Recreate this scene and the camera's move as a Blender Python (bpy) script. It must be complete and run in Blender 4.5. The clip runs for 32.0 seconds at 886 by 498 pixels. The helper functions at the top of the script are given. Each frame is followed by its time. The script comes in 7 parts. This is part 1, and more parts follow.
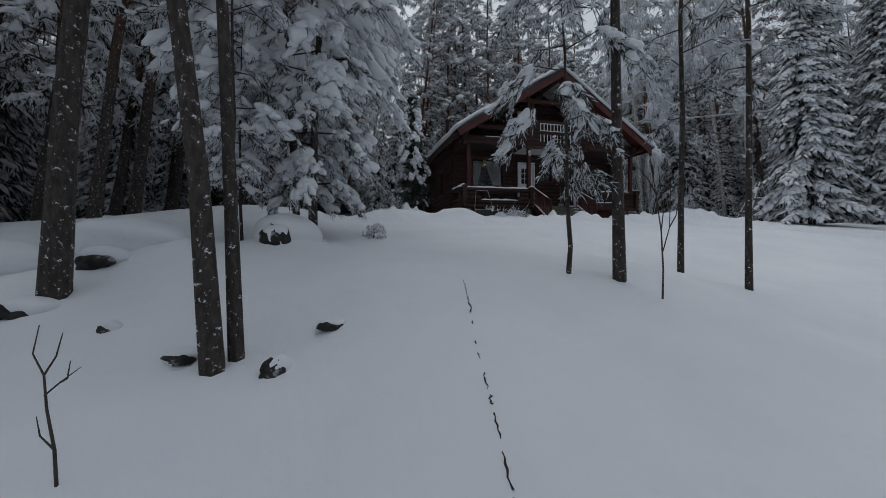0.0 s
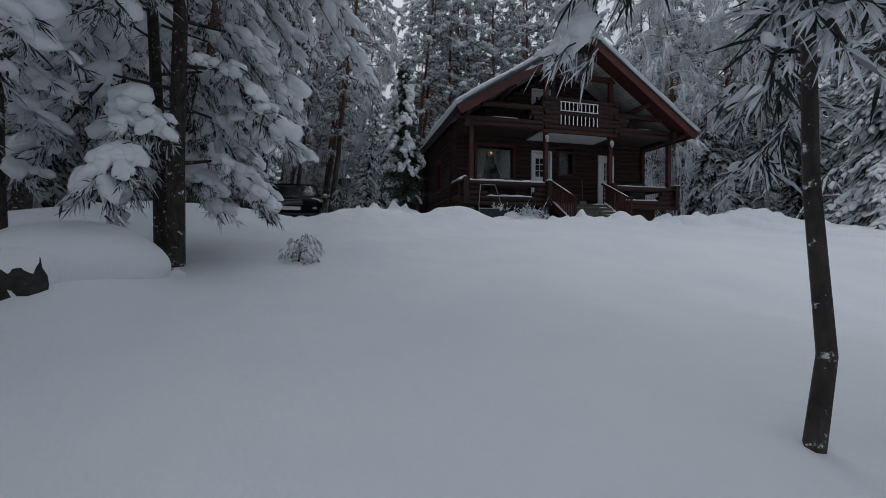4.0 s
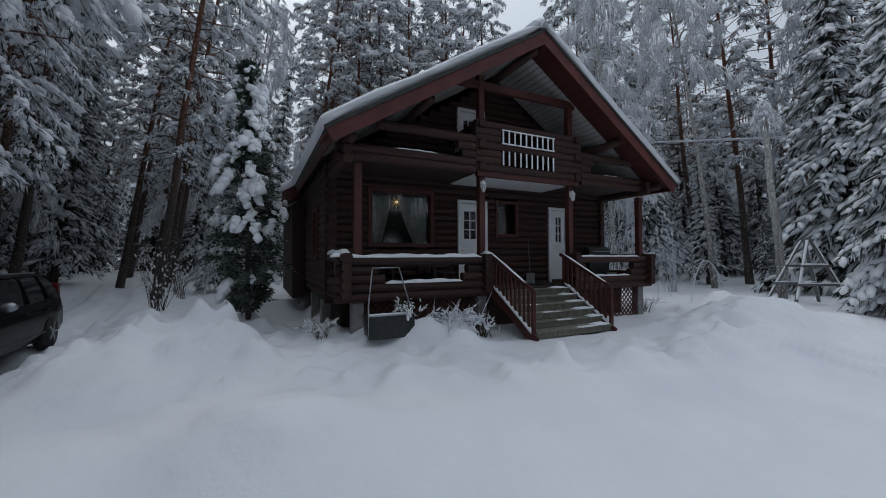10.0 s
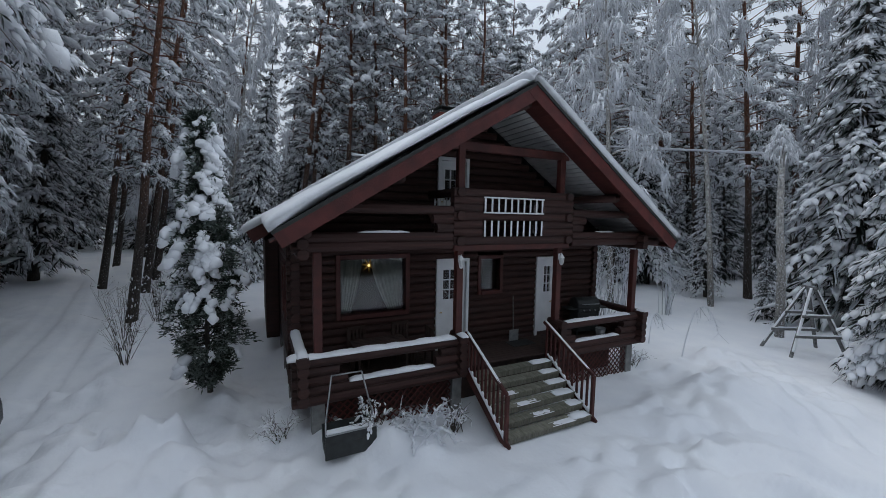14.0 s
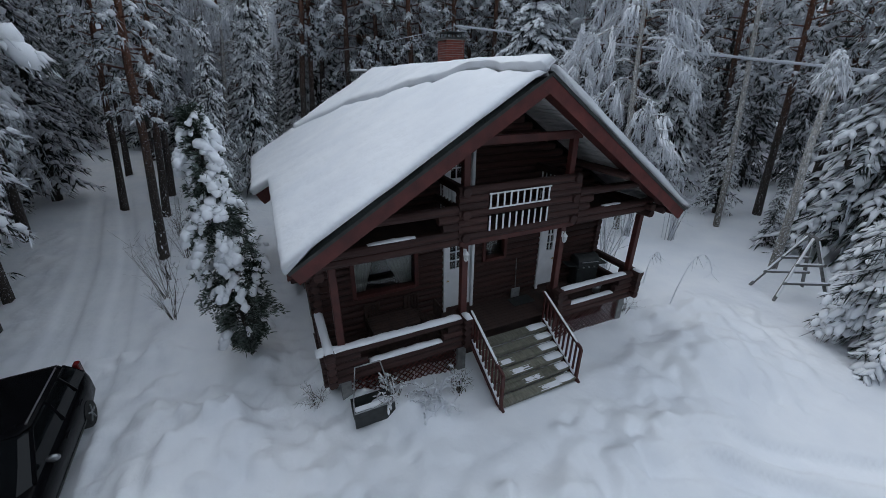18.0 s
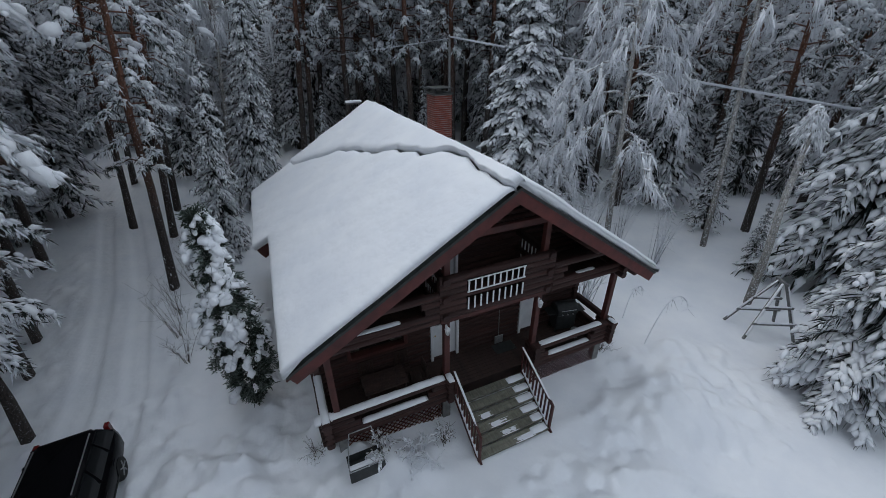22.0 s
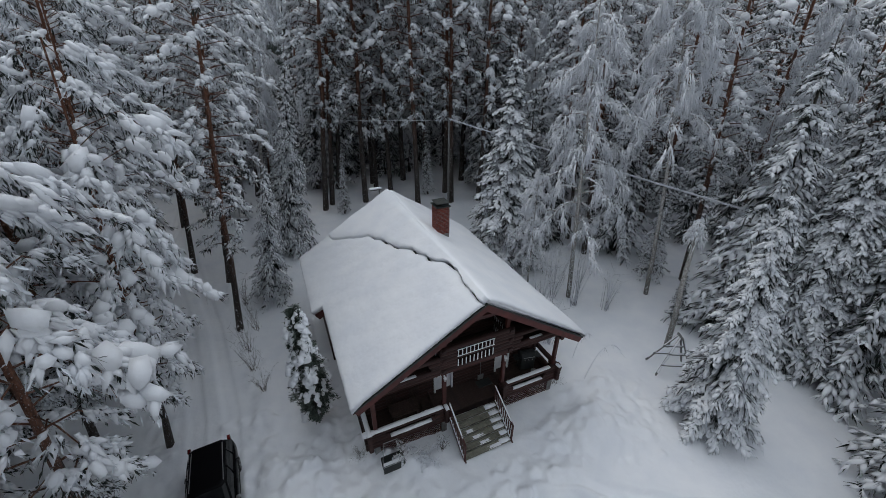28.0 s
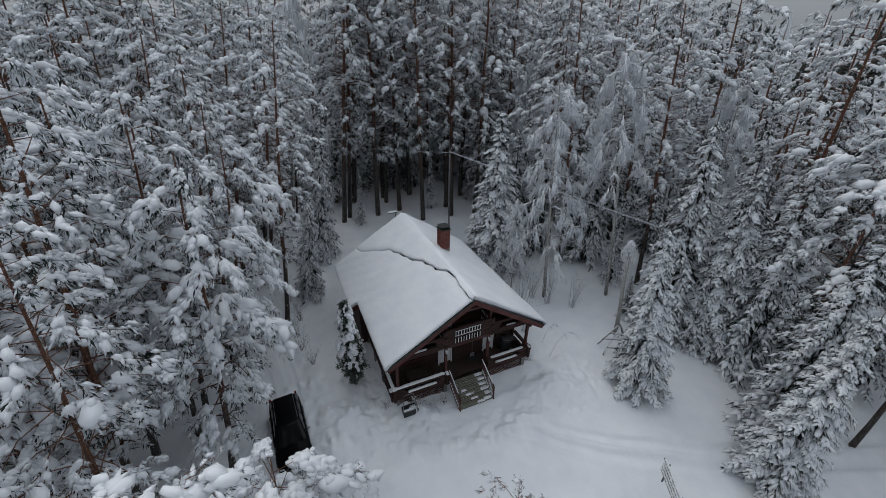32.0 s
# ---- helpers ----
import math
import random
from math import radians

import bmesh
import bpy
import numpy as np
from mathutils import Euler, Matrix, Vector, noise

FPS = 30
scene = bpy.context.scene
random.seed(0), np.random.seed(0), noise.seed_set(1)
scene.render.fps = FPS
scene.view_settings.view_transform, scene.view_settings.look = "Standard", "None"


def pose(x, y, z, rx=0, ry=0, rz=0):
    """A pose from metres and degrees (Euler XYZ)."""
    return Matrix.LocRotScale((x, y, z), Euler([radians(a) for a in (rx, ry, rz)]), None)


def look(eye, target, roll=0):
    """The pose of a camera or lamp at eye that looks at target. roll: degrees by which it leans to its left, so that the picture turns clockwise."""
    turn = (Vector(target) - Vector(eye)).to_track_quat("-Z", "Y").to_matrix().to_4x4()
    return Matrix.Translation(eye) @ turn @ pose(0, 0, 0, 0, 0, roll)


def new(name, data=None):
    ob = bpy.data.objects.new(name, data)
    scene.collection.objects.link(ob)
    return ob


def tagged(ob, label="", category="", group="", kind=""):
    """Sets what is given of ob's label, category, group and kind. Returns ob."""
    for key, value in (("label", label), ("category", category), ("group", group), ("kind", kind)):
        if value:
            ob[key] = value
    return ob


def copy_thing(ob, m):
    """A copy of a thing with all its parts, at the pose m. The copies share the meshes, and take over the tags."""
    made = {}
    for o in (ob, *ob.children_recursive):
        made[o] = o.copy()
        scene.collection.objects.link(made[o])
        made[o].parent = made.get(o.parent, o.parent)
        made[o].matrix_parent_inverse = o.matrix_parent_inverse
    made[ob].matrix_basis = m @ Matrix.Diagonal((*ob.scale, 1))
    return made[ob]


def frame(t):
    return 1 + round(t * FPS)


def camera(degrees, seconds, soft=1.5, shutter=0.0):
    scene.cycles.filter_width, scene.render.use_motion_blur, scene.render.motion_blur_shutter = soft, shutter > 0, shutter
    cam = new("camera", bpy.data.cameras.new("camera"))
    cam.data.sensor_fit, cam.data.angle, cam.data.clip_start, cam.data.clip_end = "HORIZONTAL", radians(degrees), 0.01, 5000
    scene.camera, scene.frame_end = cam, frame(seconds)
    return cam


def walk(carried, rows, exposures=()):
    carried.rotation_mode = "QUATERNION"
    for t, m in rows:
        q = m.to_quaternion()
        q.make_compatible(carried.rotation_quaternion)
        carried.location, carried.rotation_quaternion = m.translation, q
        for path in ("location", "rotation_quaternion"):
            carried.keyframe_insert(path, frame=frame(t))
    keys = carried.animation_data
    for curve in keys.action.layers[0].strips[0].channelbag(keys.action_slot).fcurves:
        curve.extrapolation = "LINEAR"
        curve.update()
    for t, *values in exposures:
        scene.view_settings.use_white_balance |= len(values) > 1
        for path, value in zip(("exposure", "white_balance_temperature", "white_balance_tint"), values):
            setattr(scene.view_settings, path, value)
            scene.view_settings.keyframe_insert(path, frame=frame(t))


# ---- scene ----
cam = camera(99.0, 32.0, 0.65)
# seconds, eye x, y, z, yaw, pitch, roll
ROWS = [
    (0.0, 1.578, 4.325, -0.909, -14.77, -0.81, 0.35),
    (0.5, 1.723, 4.780, -0.844, -14.74, -1.00, 0.48),
    (1.0, 1.871, 5.248, -0.763, -14.72, -1.11, 0.39),
    (1.5, 1.998, 5.672, -0.676, -14.63, -1.23, -0.13),
    (2.0, 2.117, 6.135, -0.595, -14.60, -1.70, 0.11),
    (2.5, 2.236, 6.556, -0.587, -14.57, -1.58, 0.18),
    (4.5, 2.930, 8.219, -0.488, -14.24, -0.95, 0.09),
    (5.0, 3.052, 8.741, -0.452, -14.48, 2.00, 0.78),
    (5.5, 3.160, 9.318, -0.442, -14.88, 3.24, 0.46),
    (6.0, 3.215, 9.856, -0.339, -16.29, 3.33, 0.01),
    (6.5, 3.521, 10.388, 0.050, -16.70, 3.37, 0.39),
    (7.0, 3.837, 10.937, 0.474, -18.00, 2.58, 0.56),
    (7.5, 4.089, 11.539, 0.815, -20.56, 1.48, 0.47),
    (8.0, 4.270, 12.103, 1.058, -23.09, 0.87, 0.43),
    (8.5, 4.656, 12.563, 1.217, -24.40, 1.00, 0.32),
    (9.0, 5.070, 12.919, 1.387, -24.71, 1.38, 0.32),
    (9.5, 5.259, 13.230, 1.590, -25.63, 1.31, 0.35),
    (10.0, 5.487, 13.482, 1.799, -26.26, 1.27, 0.25),
    (10.5, 5.724, 13.718, 2.048, -26.76, 1.33, 0.30),
    (11.0, 5.919, 13.940, 2.345, -27.05, 1.18, 0.31),
    (11.5, 6.085, 14.125, 2.682, -27.12, 1.24, -0.21),
    (12.0, 6.181, 14.153, 3.041, -27.01, 0.98, 0.08),
    (12.5, 6.264, 14.114, 3.488, -26.69, -0.22, -0.17),
    (13.0, 6.368, 14.138, 3.941, -26.41, -1.88, -0.24),
    (13.5, 6.401, 14.049, 4.341, -26.26, -3.22, -0.50),
    (14.0, 6.459, 14.010, 4.661, -26.01, -4.93, -1.03),
    (14.5, 6.505, 14.041, 4.922, -25.88, -7.17, -0.83),
    (15.0, 6.494, 14.063, 5.176, -25.84, -9.72, -0.26),
    (15.5, 6.481, 14.115, 5.489, -25.83, -12.67, 0.01),
    (17.5, 6.692, 14.237, 7.228, -24.49, -22.89, -0.67),
    (18.0, 6.692, 14.304, 7.615, -24.54, -24.60, -0.15),
    (18.5, 6.705, 14.346, 7.957, -24.52, -25.73, -0.45),
    (19.0, 6.705, 14.396, 8.350, -24.86, -26.53, 0.52),
    (19.5, 6.785, 14.328, 8.674, -24.58, -27.26, 0.86),
    (20.0, 6.985, 14.344, 9.045, -24.28, -28.11, 0.40),
    (20.5, 7.315, 14.339, 9.372, -23.65, -28.74, -1.87),
    (21.0, 7.473, 14.384, 9.722, -23.59, -28.85, -1.96),
    (21.5, 7.473, 14.437, 10.065, -23.69, -28.89, -0.97),
    (22.0, 7.402, 14.478, 10.504, -24.00, -28.92, 0.40),
    (22.5, 7.467, 14.469, 10.955, -23.87, -28.95, 0.06),
    (23.0, 7.555, 14.491, 11.478, -23.80, -29.05, -0.37),
    (23.5, 7.701, 14.563, 11.984, -23.55, -29.41, -0.94),
    (24.0, 7.733, 14.610, 12.492, -23.35, -29.72, -0.85),
    (24.5, 7.574, 14.416, 13.006, -23.29, -29.66, -0.74),
    (25.0, 7.304, 14.048, 13.468, -23.54, -29.56, -0.06),
    (25.5, 7.055, 13.619, 13.958, -23.69, -29.42, 0.36),
    (27.5, 6.163, 11.639, 15.958, -23.92, -28.96, -0.21),
    (28.0, 5.904, 11.116, 16.396, -23.90, -28.88, -0.03),
    (28.5, 5.613, 10.541, 16.841, -23.97, -28.79, 0.34),
    (29.0, 5.305, 9.924, 17.330, -23.93, -28.68, 0.26),
    (29.5, 5.053, 9.239, 17.843, -23.87, -28.57, 0.03),
    (30.0, 4.784, 8.510, 18.383, -23.74, -28.50, -0.14),
    (30.5, 4.475, 7.902, 18.870, -23.87, -28.44, -0.21),
    (31.0, 4.106, 7.261, 19.371, -23.96, -28.44, -0.27),
    (31.5, 3.736, 6.533, 19.920, -23.88, -28.54, -0.69),
    (32.0, 3.315, 5.737, 20.528, -23.79, -28.69, -0.34),
]
EXPOSURES = [(0.0, -1.0, 6750, 10), (2.5, -0.96, 6680, 10), (5.0, -0.9, 6550, 10), (9.0, -0.8, 6500, 10), (13.0, -0.42, 6480, 10), (15.0, -0.42, 6420, 10), (19.0, -0.46, 6320, 9), (25.0, -0.55, 6650, 10), (28.0, -0.62, 6750, 10), (32.0, -0.76, 6800, 10)]
walk(cam, [(t, pose(x, y, z, 90 + pitch, roll, yaw)) for t, x, y, z, yaw, pitch, roll in ROWS], EXPOSURES)

# ---- overcast winter light ----
world = bpy.data.worlds.new("winter_sky")
scene.world = world
world.use_nodes = True
wn, wl = world.node_tree.nodes, world.node_tree.links
wn.clear()
w_out, w_bg = wn.new("ShaderNodeOutputWorld"), wn.new("ShaderNodeBackground")
w_sky, w_hsv, w_mix = wn.new("ShaderNodeTexSky"), wn.new("ShaderNodeHueSaturation"), wn.new("ShaderNodeMixRGB")
w_sky.sky_type, w_sky.sun_disc = "NISHITA", False
w_sky.sun_elevation, w_sky.sun_rotation = radians(50), radians(-12)
w_sky.dust_density, w_sky.air_density = 4.0, 1.0
w_hsv.inputs["Saturation"].default_value, w_hsv.inputs["Value"].default_value = 0.35, 0.1
w_mix.inputs["Fac"].default_value = 0.8
w_mix.inputs["Color2"].default_value = (0.752, 0.852, 0.982, 1)
w_bg.inputs["Strength"].default_value = 1.0
wl.new(w_sky.outputs[0], w_hsv.inputs["Color"])
wl.new(w_hsv.outputs[0], w_mix.inputs["Color1"])
# the cloud is brightest overhead and a little thinner behind the cabin than behind the first camera
w_tc, w_sp, w_up, w_fwd, w_m, w_mul = wn.new("ShaderNodeTexCoord"), wn.new("ShaderNodeSeparateXYZ"), wn.new("ShaderNodeMapRange"), wn.new("ShaderNodeMapRange"), wn.new("ShaderNodeMath"), wn.new("ShaderNodeMixRGB")
w_up.inputs["To Min"].default_value, w_up.inputs["To Max"].default_value = 0.55, 1.95
w_fwd.inputs["From Min"].default_value, w_fwd.inputs["From Max"].default_value = -0.9, 0.9
w_fwd.inputs["To Min"].default_value, w_fwd.inputs["To Max"].default_value = 0.8, 1.12
w_m.operation, w_mul.blend_type = "MULTIPLY", "MULTIPLY"
w_mul.inputs["Fac"].default_value = 1.0
wl.new(w_tc.outputs["Generated"], w_sp.inputs[0])
wl.new(w_sp.outputs["Z"], w_up.inputs["Value"])
wl.new(w_sp.outputs["Y"], w_fwd.inputs["Value"])
wl.new(w_up.outputs[0], w_m.inputs[0])
wl.new(w_fwd.outputs[0], w_m.inputs[1])
wl.new(w_mix.outputs[0], w_mul.inputs["Color1"])
wl.new(w_m.outputs[0], w_mul.inputs["Color2"])
wl.new(w_mul.outputs[0], w_bg.inputs["Color"])
wl.new(w_bg.outputs[0], w_out.inputs["Surface"])
sun = new("sun", bpy.data.lights.new("sun", "SUN"))
sun.data.energy, sun.data.angle, sun.data.color = 0.5, radians(40), (1.0, 0.97, 0.93)
sun.matrix_world = look((2, 70, 60), (12, 25, 0))


# ---- materials ----
def material(name, rough=0.7, metal=0.0):
    m = bpy.data.materials.new(name)
    m.use_nodes = True
    b = m.node_tree.nodes["Principled BSDF"]
    b.inputs["Roughness"].default_value, b.inputs["Metallic"].default_value = rough, metal
    return m, m.node_tree.nodes, m.node_tree.links, b


def ramp(nodes, stops):
    r = nodes.new("ShaderNodeValToRGB")
    while len(r.color_ramp.elements) < len(stops):
        r.color_ramp.elements.new(0.5)
    for e, (p, c) in zip(r.color_ramp.elements, stops):
        e.position, e.color = p, (*c, 1)
    return r


def noisy(name, stops, scale=4.0, detail=6.0, rough=0.7, bump=0.2, bump_scale=30.0, stretch=(1, 1, 1), metal=0.0, per_piece=0.0, far=0.02):
    """A surface with colour variation at one scale, fine relief at another, and a tone of its own for each piece."""
    m, n, l, b = material(name, rough, metal)
    tc, mp = n.new("ShaderNodeTexCoord"), n.new("ShaderNodeMapping")
    mp.inputs["Scale"].default_value = stretch
    l.new(tc.outputs["Object"], mp.inputs["Vector"])
    t1, t2 = n.new("ShaderNodeTexNoise"), n.new("ShaderNodeTexNoise")
    t1.inputs["Scale"].default_value, t1.inputs["Detail"].default_value = scale, detail
    t2.inputs["Scale"].default_value, t2.inputs["Detail"].default_value = bump_scale, 4
    l.new(mp.outputs[0], t1.inputs["Vector"])
    l.new(mp.outputs[0], t2.inputs["Vector"])
    r = ramp(n, stops)
    l.new(t1.outputs["Fac"], r.inputs["Fac"])
    col = r.outputs["Color"]
    if per_piece:
        oi, hs, ma = n.new("ShaderNodeObjectInfo"), n.new("ShaderNodeHueSaturation"), n.new("ShaderNodeMapRange")
        ma.inputs["To Min"].default_value, ma.inputs["To Max"].default_value = 1 - per_piece, 1 + per_piece
        l.new(oi.outputs["Random"], ma.inputs["Value"])
        l.new(ma.outputs[0], hs.inputs["Value"])
        l.new(col, hs.inputs["Color"])
        col = hs.outputs["Color"]
    l.new(col, b.inputs["Base Color"])
    bp = n.new("ShaderNodeBump")
    bp.inputs["Strength"].default_value, bp.inputs["Distance"].default_value = bump, far
    l.new(t2.outputs["Fac"], bp.inputs["Height"])
    l.new(bp.outputs[0], b.inputs["Normal"])
    return m


def snow_material():
    m, n, l, b = material("snow", 0.75)
    b.inputs["Subsurface Weight"].default_value = 0.0
    g, t1, t2, t3 = n.new("ShaderNodeNewGeometry"), n.new("ShaderNodeTexNoise"), n.new("ShaderNodeTexNoise"), n.new("ShaderNodeTexNoise")
    t1.inputs["Scale"].default_value, t1.inputs["Detail"].default_value = 0.7, 5
    t2.inputs["Scale"].default_value, t2.inputs["Detail"].default_value = 3.0, 5
    t3.inputs["Scale"].default_value, t3.inputs["Detail"].default_value = 40.0, 3
    for t in (t1, t2, t3):
        l.new(g.outputs["Position"], t.inputs["Vector"])
    r = ramp(n, [(0.3, (0.80, 0.82, 0.86)), (0.7, (0.88, 0.89, 0.91))])
    l.new(t1.outputs["Fac"], r.inputs["Fac"])
    l.new(r.outputs["Color"], b.inputs["Base Color"])
    b1, b2 = n.new("ShaderNodeBump"), n.new("ShaderNodeBump")
    b1.inputs["Strength"].default_value, b1.inputs["Distance"].default_value = 0.35, 0.10
    b2.inputs["Strength"].default_value, b2.inputs["Distance"].default_value = 0.25, 0.01
    l.new(t2.outputs["Fac"], b1.inputs["Height"])
    l.new(t3.outputs["Fac"], b2.inputs["Height"])
    l.new(b1.outputs[0], b2.inputs["Normal"])
    l.new(b2.outputs[0], b.inputs["Normal"])
    return m


def needle_material(name, dark, frost, share, through_light=0.0, span=0.0):
    """Needles with hoar frost in patches; span: how soon a spray turns from bare to white."""
    m, n, l, b = material(name, 0.8)
    g, t, ad, mu = n.new("ShaderNodeNewGeometry"), n.new("ShaderNodeTexNoise"), n.new("ShaderNodeMath"), n.new("ShaderNodeMath")
    t.inputs["Scale"].default_value, t.inputs["Detail"].default_value = 1.6, 4
    l.new(g.outputs["Position"], t.inputs["Vector"])
    mu.operation, ad.operation = "MULTIPLY", "ADD"
    mu.inputs[1].default_value = 0.45
    l.new(g.outputs["Random Per Island"], mu.inputs[0])
    l.new(mu.outputs[0], ad.inputs[0])
    l.new(t.outputs["Fac"], ad.inputs[1])
    r = ramp(n, [(share - span, dark), (share + span, frost)] if span else [(0.72 - share, dark), (1.0 - share * 0.75, frost)])
    l.new(ad.outputs[0], r.inputs["Fac"])
    l.new(r.outputs["Color"], b.inputs["Base Color"])
    if through_light:
        tr, mx = n.new("ShaderNodeBsdfTranslucent"), n.new("ShaderNodeMixShader")
        mx.inputs["Fac"].default_value = through_light
        l.new(r.outputs["Color"], tr.inputs["Color"])
        l.new(b.outputs[0], mx.inputs[1])
        l.new(tr.outputs[0], mx.inputs[2])
        l.new(mx.outputs[0], n["Material Output"].inputs["Surface"])
    return m


def bark_material(name, low, high, z0, z1, plaster=0.59):
    """Bark that changes with height, with wind-blown snow stuck to it."""
    m, n, l, b = material(name, 0.9)
    tc, sp, mr = n.new("ShaderNodeTexCoord"), n.new("ShaderNodeSeparateXYZ"), n.new("ShaderNodeMapRange")
    l.new(tc.outputs["Object"], sp.inputs[0])
    l.new(sp.outputs["Z"], mr.inputs["Value"])
    mr.inputs["From Min"].default_value, mr.inputs["From Max"].default_value = z0, z1
    mp = n.new("ShaderNodeMapping")
    mp.inputs["Scale"].default_value = (1, 1, 0.35)
    l.new(tc.outputs["Object"], mp.inputs["Vector"])
    t1, t2 = n.new("ShaderNodeTexNoise"), n.new("ShaderNodeTexNoise")
    t1.inputs["Scale"].default_value, t1.inputs["Detail"].default_value = 22, 5
    t2.inputs["Scale"].default_value, t2.inputs["Detail"].default_value = 16, 8
    t2.inputs["Roughness"].default_value = 0.75
    l.new(mp.outputs[0], t1.inputs["Vector"])
    l.new(tc.outputs["Object"], t2.inputs["Vector"])
    mx, m2, m3 = n.new("ShaderNodeMixRGB"), n.new("ShaderNodeMixRGB"), n.new("ShaderNodeMixRGB")
    mx.inputs["Color1"].default_value, mx.inputs["Color2"].default_value = (*low, 1), (*high, 1)
    l.new(mr.outputs[0], mx.inputs["Fac"])
    m2.blend_type = "MULTIPLY"
    m2.inputs["Fac"].default_value = 0.8
    r = ramp(n, [(0.35, (0.35, 0.35, 0.35)), (0.65, (1.3, 1.25, 1.2))])
    l.new(t1.outputs["Fac"], r.inputs["Fac"])
    l.new(mx.outputs[0], m2.inputs["Color1"])
    l.new(r.outputs["Color"], m2.inputs["Color2"])
    r2 = ramp(n, [(plaster, (0, 0, 0)), (plaster + 0.05, (1, 1, 1))])
    l.new(t2.outputs["Fac"], r2.inputs["Fac"])
    l.new(r2.outputs["Color"], m3.inputs["Fac"])
    l.new(m2.outputs[0], m3.inputs["Color1"])
    m3.inputs["Color2"].default_value = (0.8, 0.82, 0.86, 1)
    l.new(m3.outputs[0], b.inputs["Base Color"])
    bp = n.new("ShaderNodeBump")
    bp.inputs["Strength"].default_value, bp.inputs["Distance"].default_value = 0.8, 0.03
    l.new(t1.outputs["Fac"], bp.inputs["Height"])
    l.new(bp.outputs[0], b.inputs["Normal"])
    return m


def plain(name, colour, rough=0.6, metal=0.0):
    m, n, l, b = material(name, rough, metal)
    b.inputs["Base Color"].default_value = (*colour, 1)
    return m


SNOW = snow_material()
LOG = noisy("stained_log", [(0.3, (0.020, 0.0070, 0.0055)), (0.7, (0.048, 0.0155, 0.0115))], 3.0, 8, 0.75, 0.35, 14, (0.6, 0.6, 6), per_piece=0.25)
BOARD = noisy("red_brown_board", [(0.3, (0.048, 0.011, 0.009)), (0.7, (0.088, 0.020, 0.015))], 3.0, 6, 0.65, 0.2, 25, per_piece=0.1)
BARGE = noisy("red_bargeboard", [(0.3, (0.062, 0.011, 0.009)), (0.7, (0.115, 0.022, 0.018))], 3.0, 6, 0.6, 0.2, 25, per_piece=0.1)
SOFFIT = noisy("grey_soffit_board", [(0.3, (0.34, 0.34, 0.33)), (0.7, (0.46, 0.46, 0.45))], 2.0, 5, 0.7, 0.15, 30, per_piece=0.08)
WHITE = noisy("white_paint", [(0.3, (0.68, 0.69, 0.70)), (0.7, (0.78, 0.79, 0.80))], 3.0, 4, 0.5, 0.05, 40)
DECKING = noisy("weathered_decking", [(0.3, (0.10, 0.10, 0.075)), (0.7, (0.21, 0.20, 0.16))], 4.0, 8, 0.85, 0.4, 30, (6, 1, 1), per_piece=0.2)
ROOFING = noisy("dark_roofing", [(0.3, (0.012, 0.016, 0.015)), (0.7, (0.028, 0.034, 0.032))], 6.0, 5, 0.6, 0.3, 60)
CONCRETE = noisy("grey_concrete", [(0.3, (0.14, 0.14, 0.14)), (0.7, (0.26, 0.26, 0.25))], 5.0, 6, 0.9, 0.3, 40)
DARK_WOOD = noisy("dark_brown_wood", [(0.3, (0.022, 0.012, 0.010)), (0.7, (0.05, 0.026, 0.020))], 4.0, 6, 0.8, 0.3, 25)
BRICK = noisy("red_brick", [(0.3, (0.11, 0.028, 0.020)), (0.7, (0.20, 0.050, 0.034))], 9.0, 6, 0.9, 0.3, 60, per_piece=0.25)
MORTAR = noisy("grey_mortar", [(0.3, (0.2, 0.19, 0.18)), (0.7, (0.3, 0.29, 0.28))], 9.0, 6, 0.95, 0.3, 60)
PINE_BARK = bark_material("pine_bark", (0.055, 0.045, 0.04), (0.17, 0.075, 0.045), 3.5, 9.0)
SPRUCE_BARK = bark_material("spruce_bark", (0.05, 0.042, 0.036), (0.07, 0.06, 0.05), 2, 8, 0.68)
BIRCH_BARK = bark_material("birch_bark", (0.16, 0.15, 0.14), (0.45, 0.44, 0.42), 0, 5, 0.55)
NEEDLES = needle_material("frosted_pine_needles", (0.016, 0.023, 0.019), (0.76, 0.79, 0.83), 0.69, 0.0, 0.06)
RIMED = needle_material("rimed_pine_needles", (0.030, 0.036, 0.032), (0.74, 0.77, 0.81), 0.68, 0.2, 0.07)
SPRUCE_NEEDLES = needle_material("dark_spruce_needles", (0.012, 0.019, 0.015), (0.64, 0.67, 0.71), 0.79, 0.0, 0.06)
FROST = needle_material("frosted_twigs", (0.11, 0.108, 0.108), (0.80, 0.82, 0.86), 0.44, 0.45)
ROCK = noisy("dark_rock", [(0.35, (0.014, 0.013, 0.013)), (0.6, (0.045, 0.042, 0.04)), (0.72, (0.6, 0.62, 0.66))], 7.0, 10, 0.95, 0.8, 22)


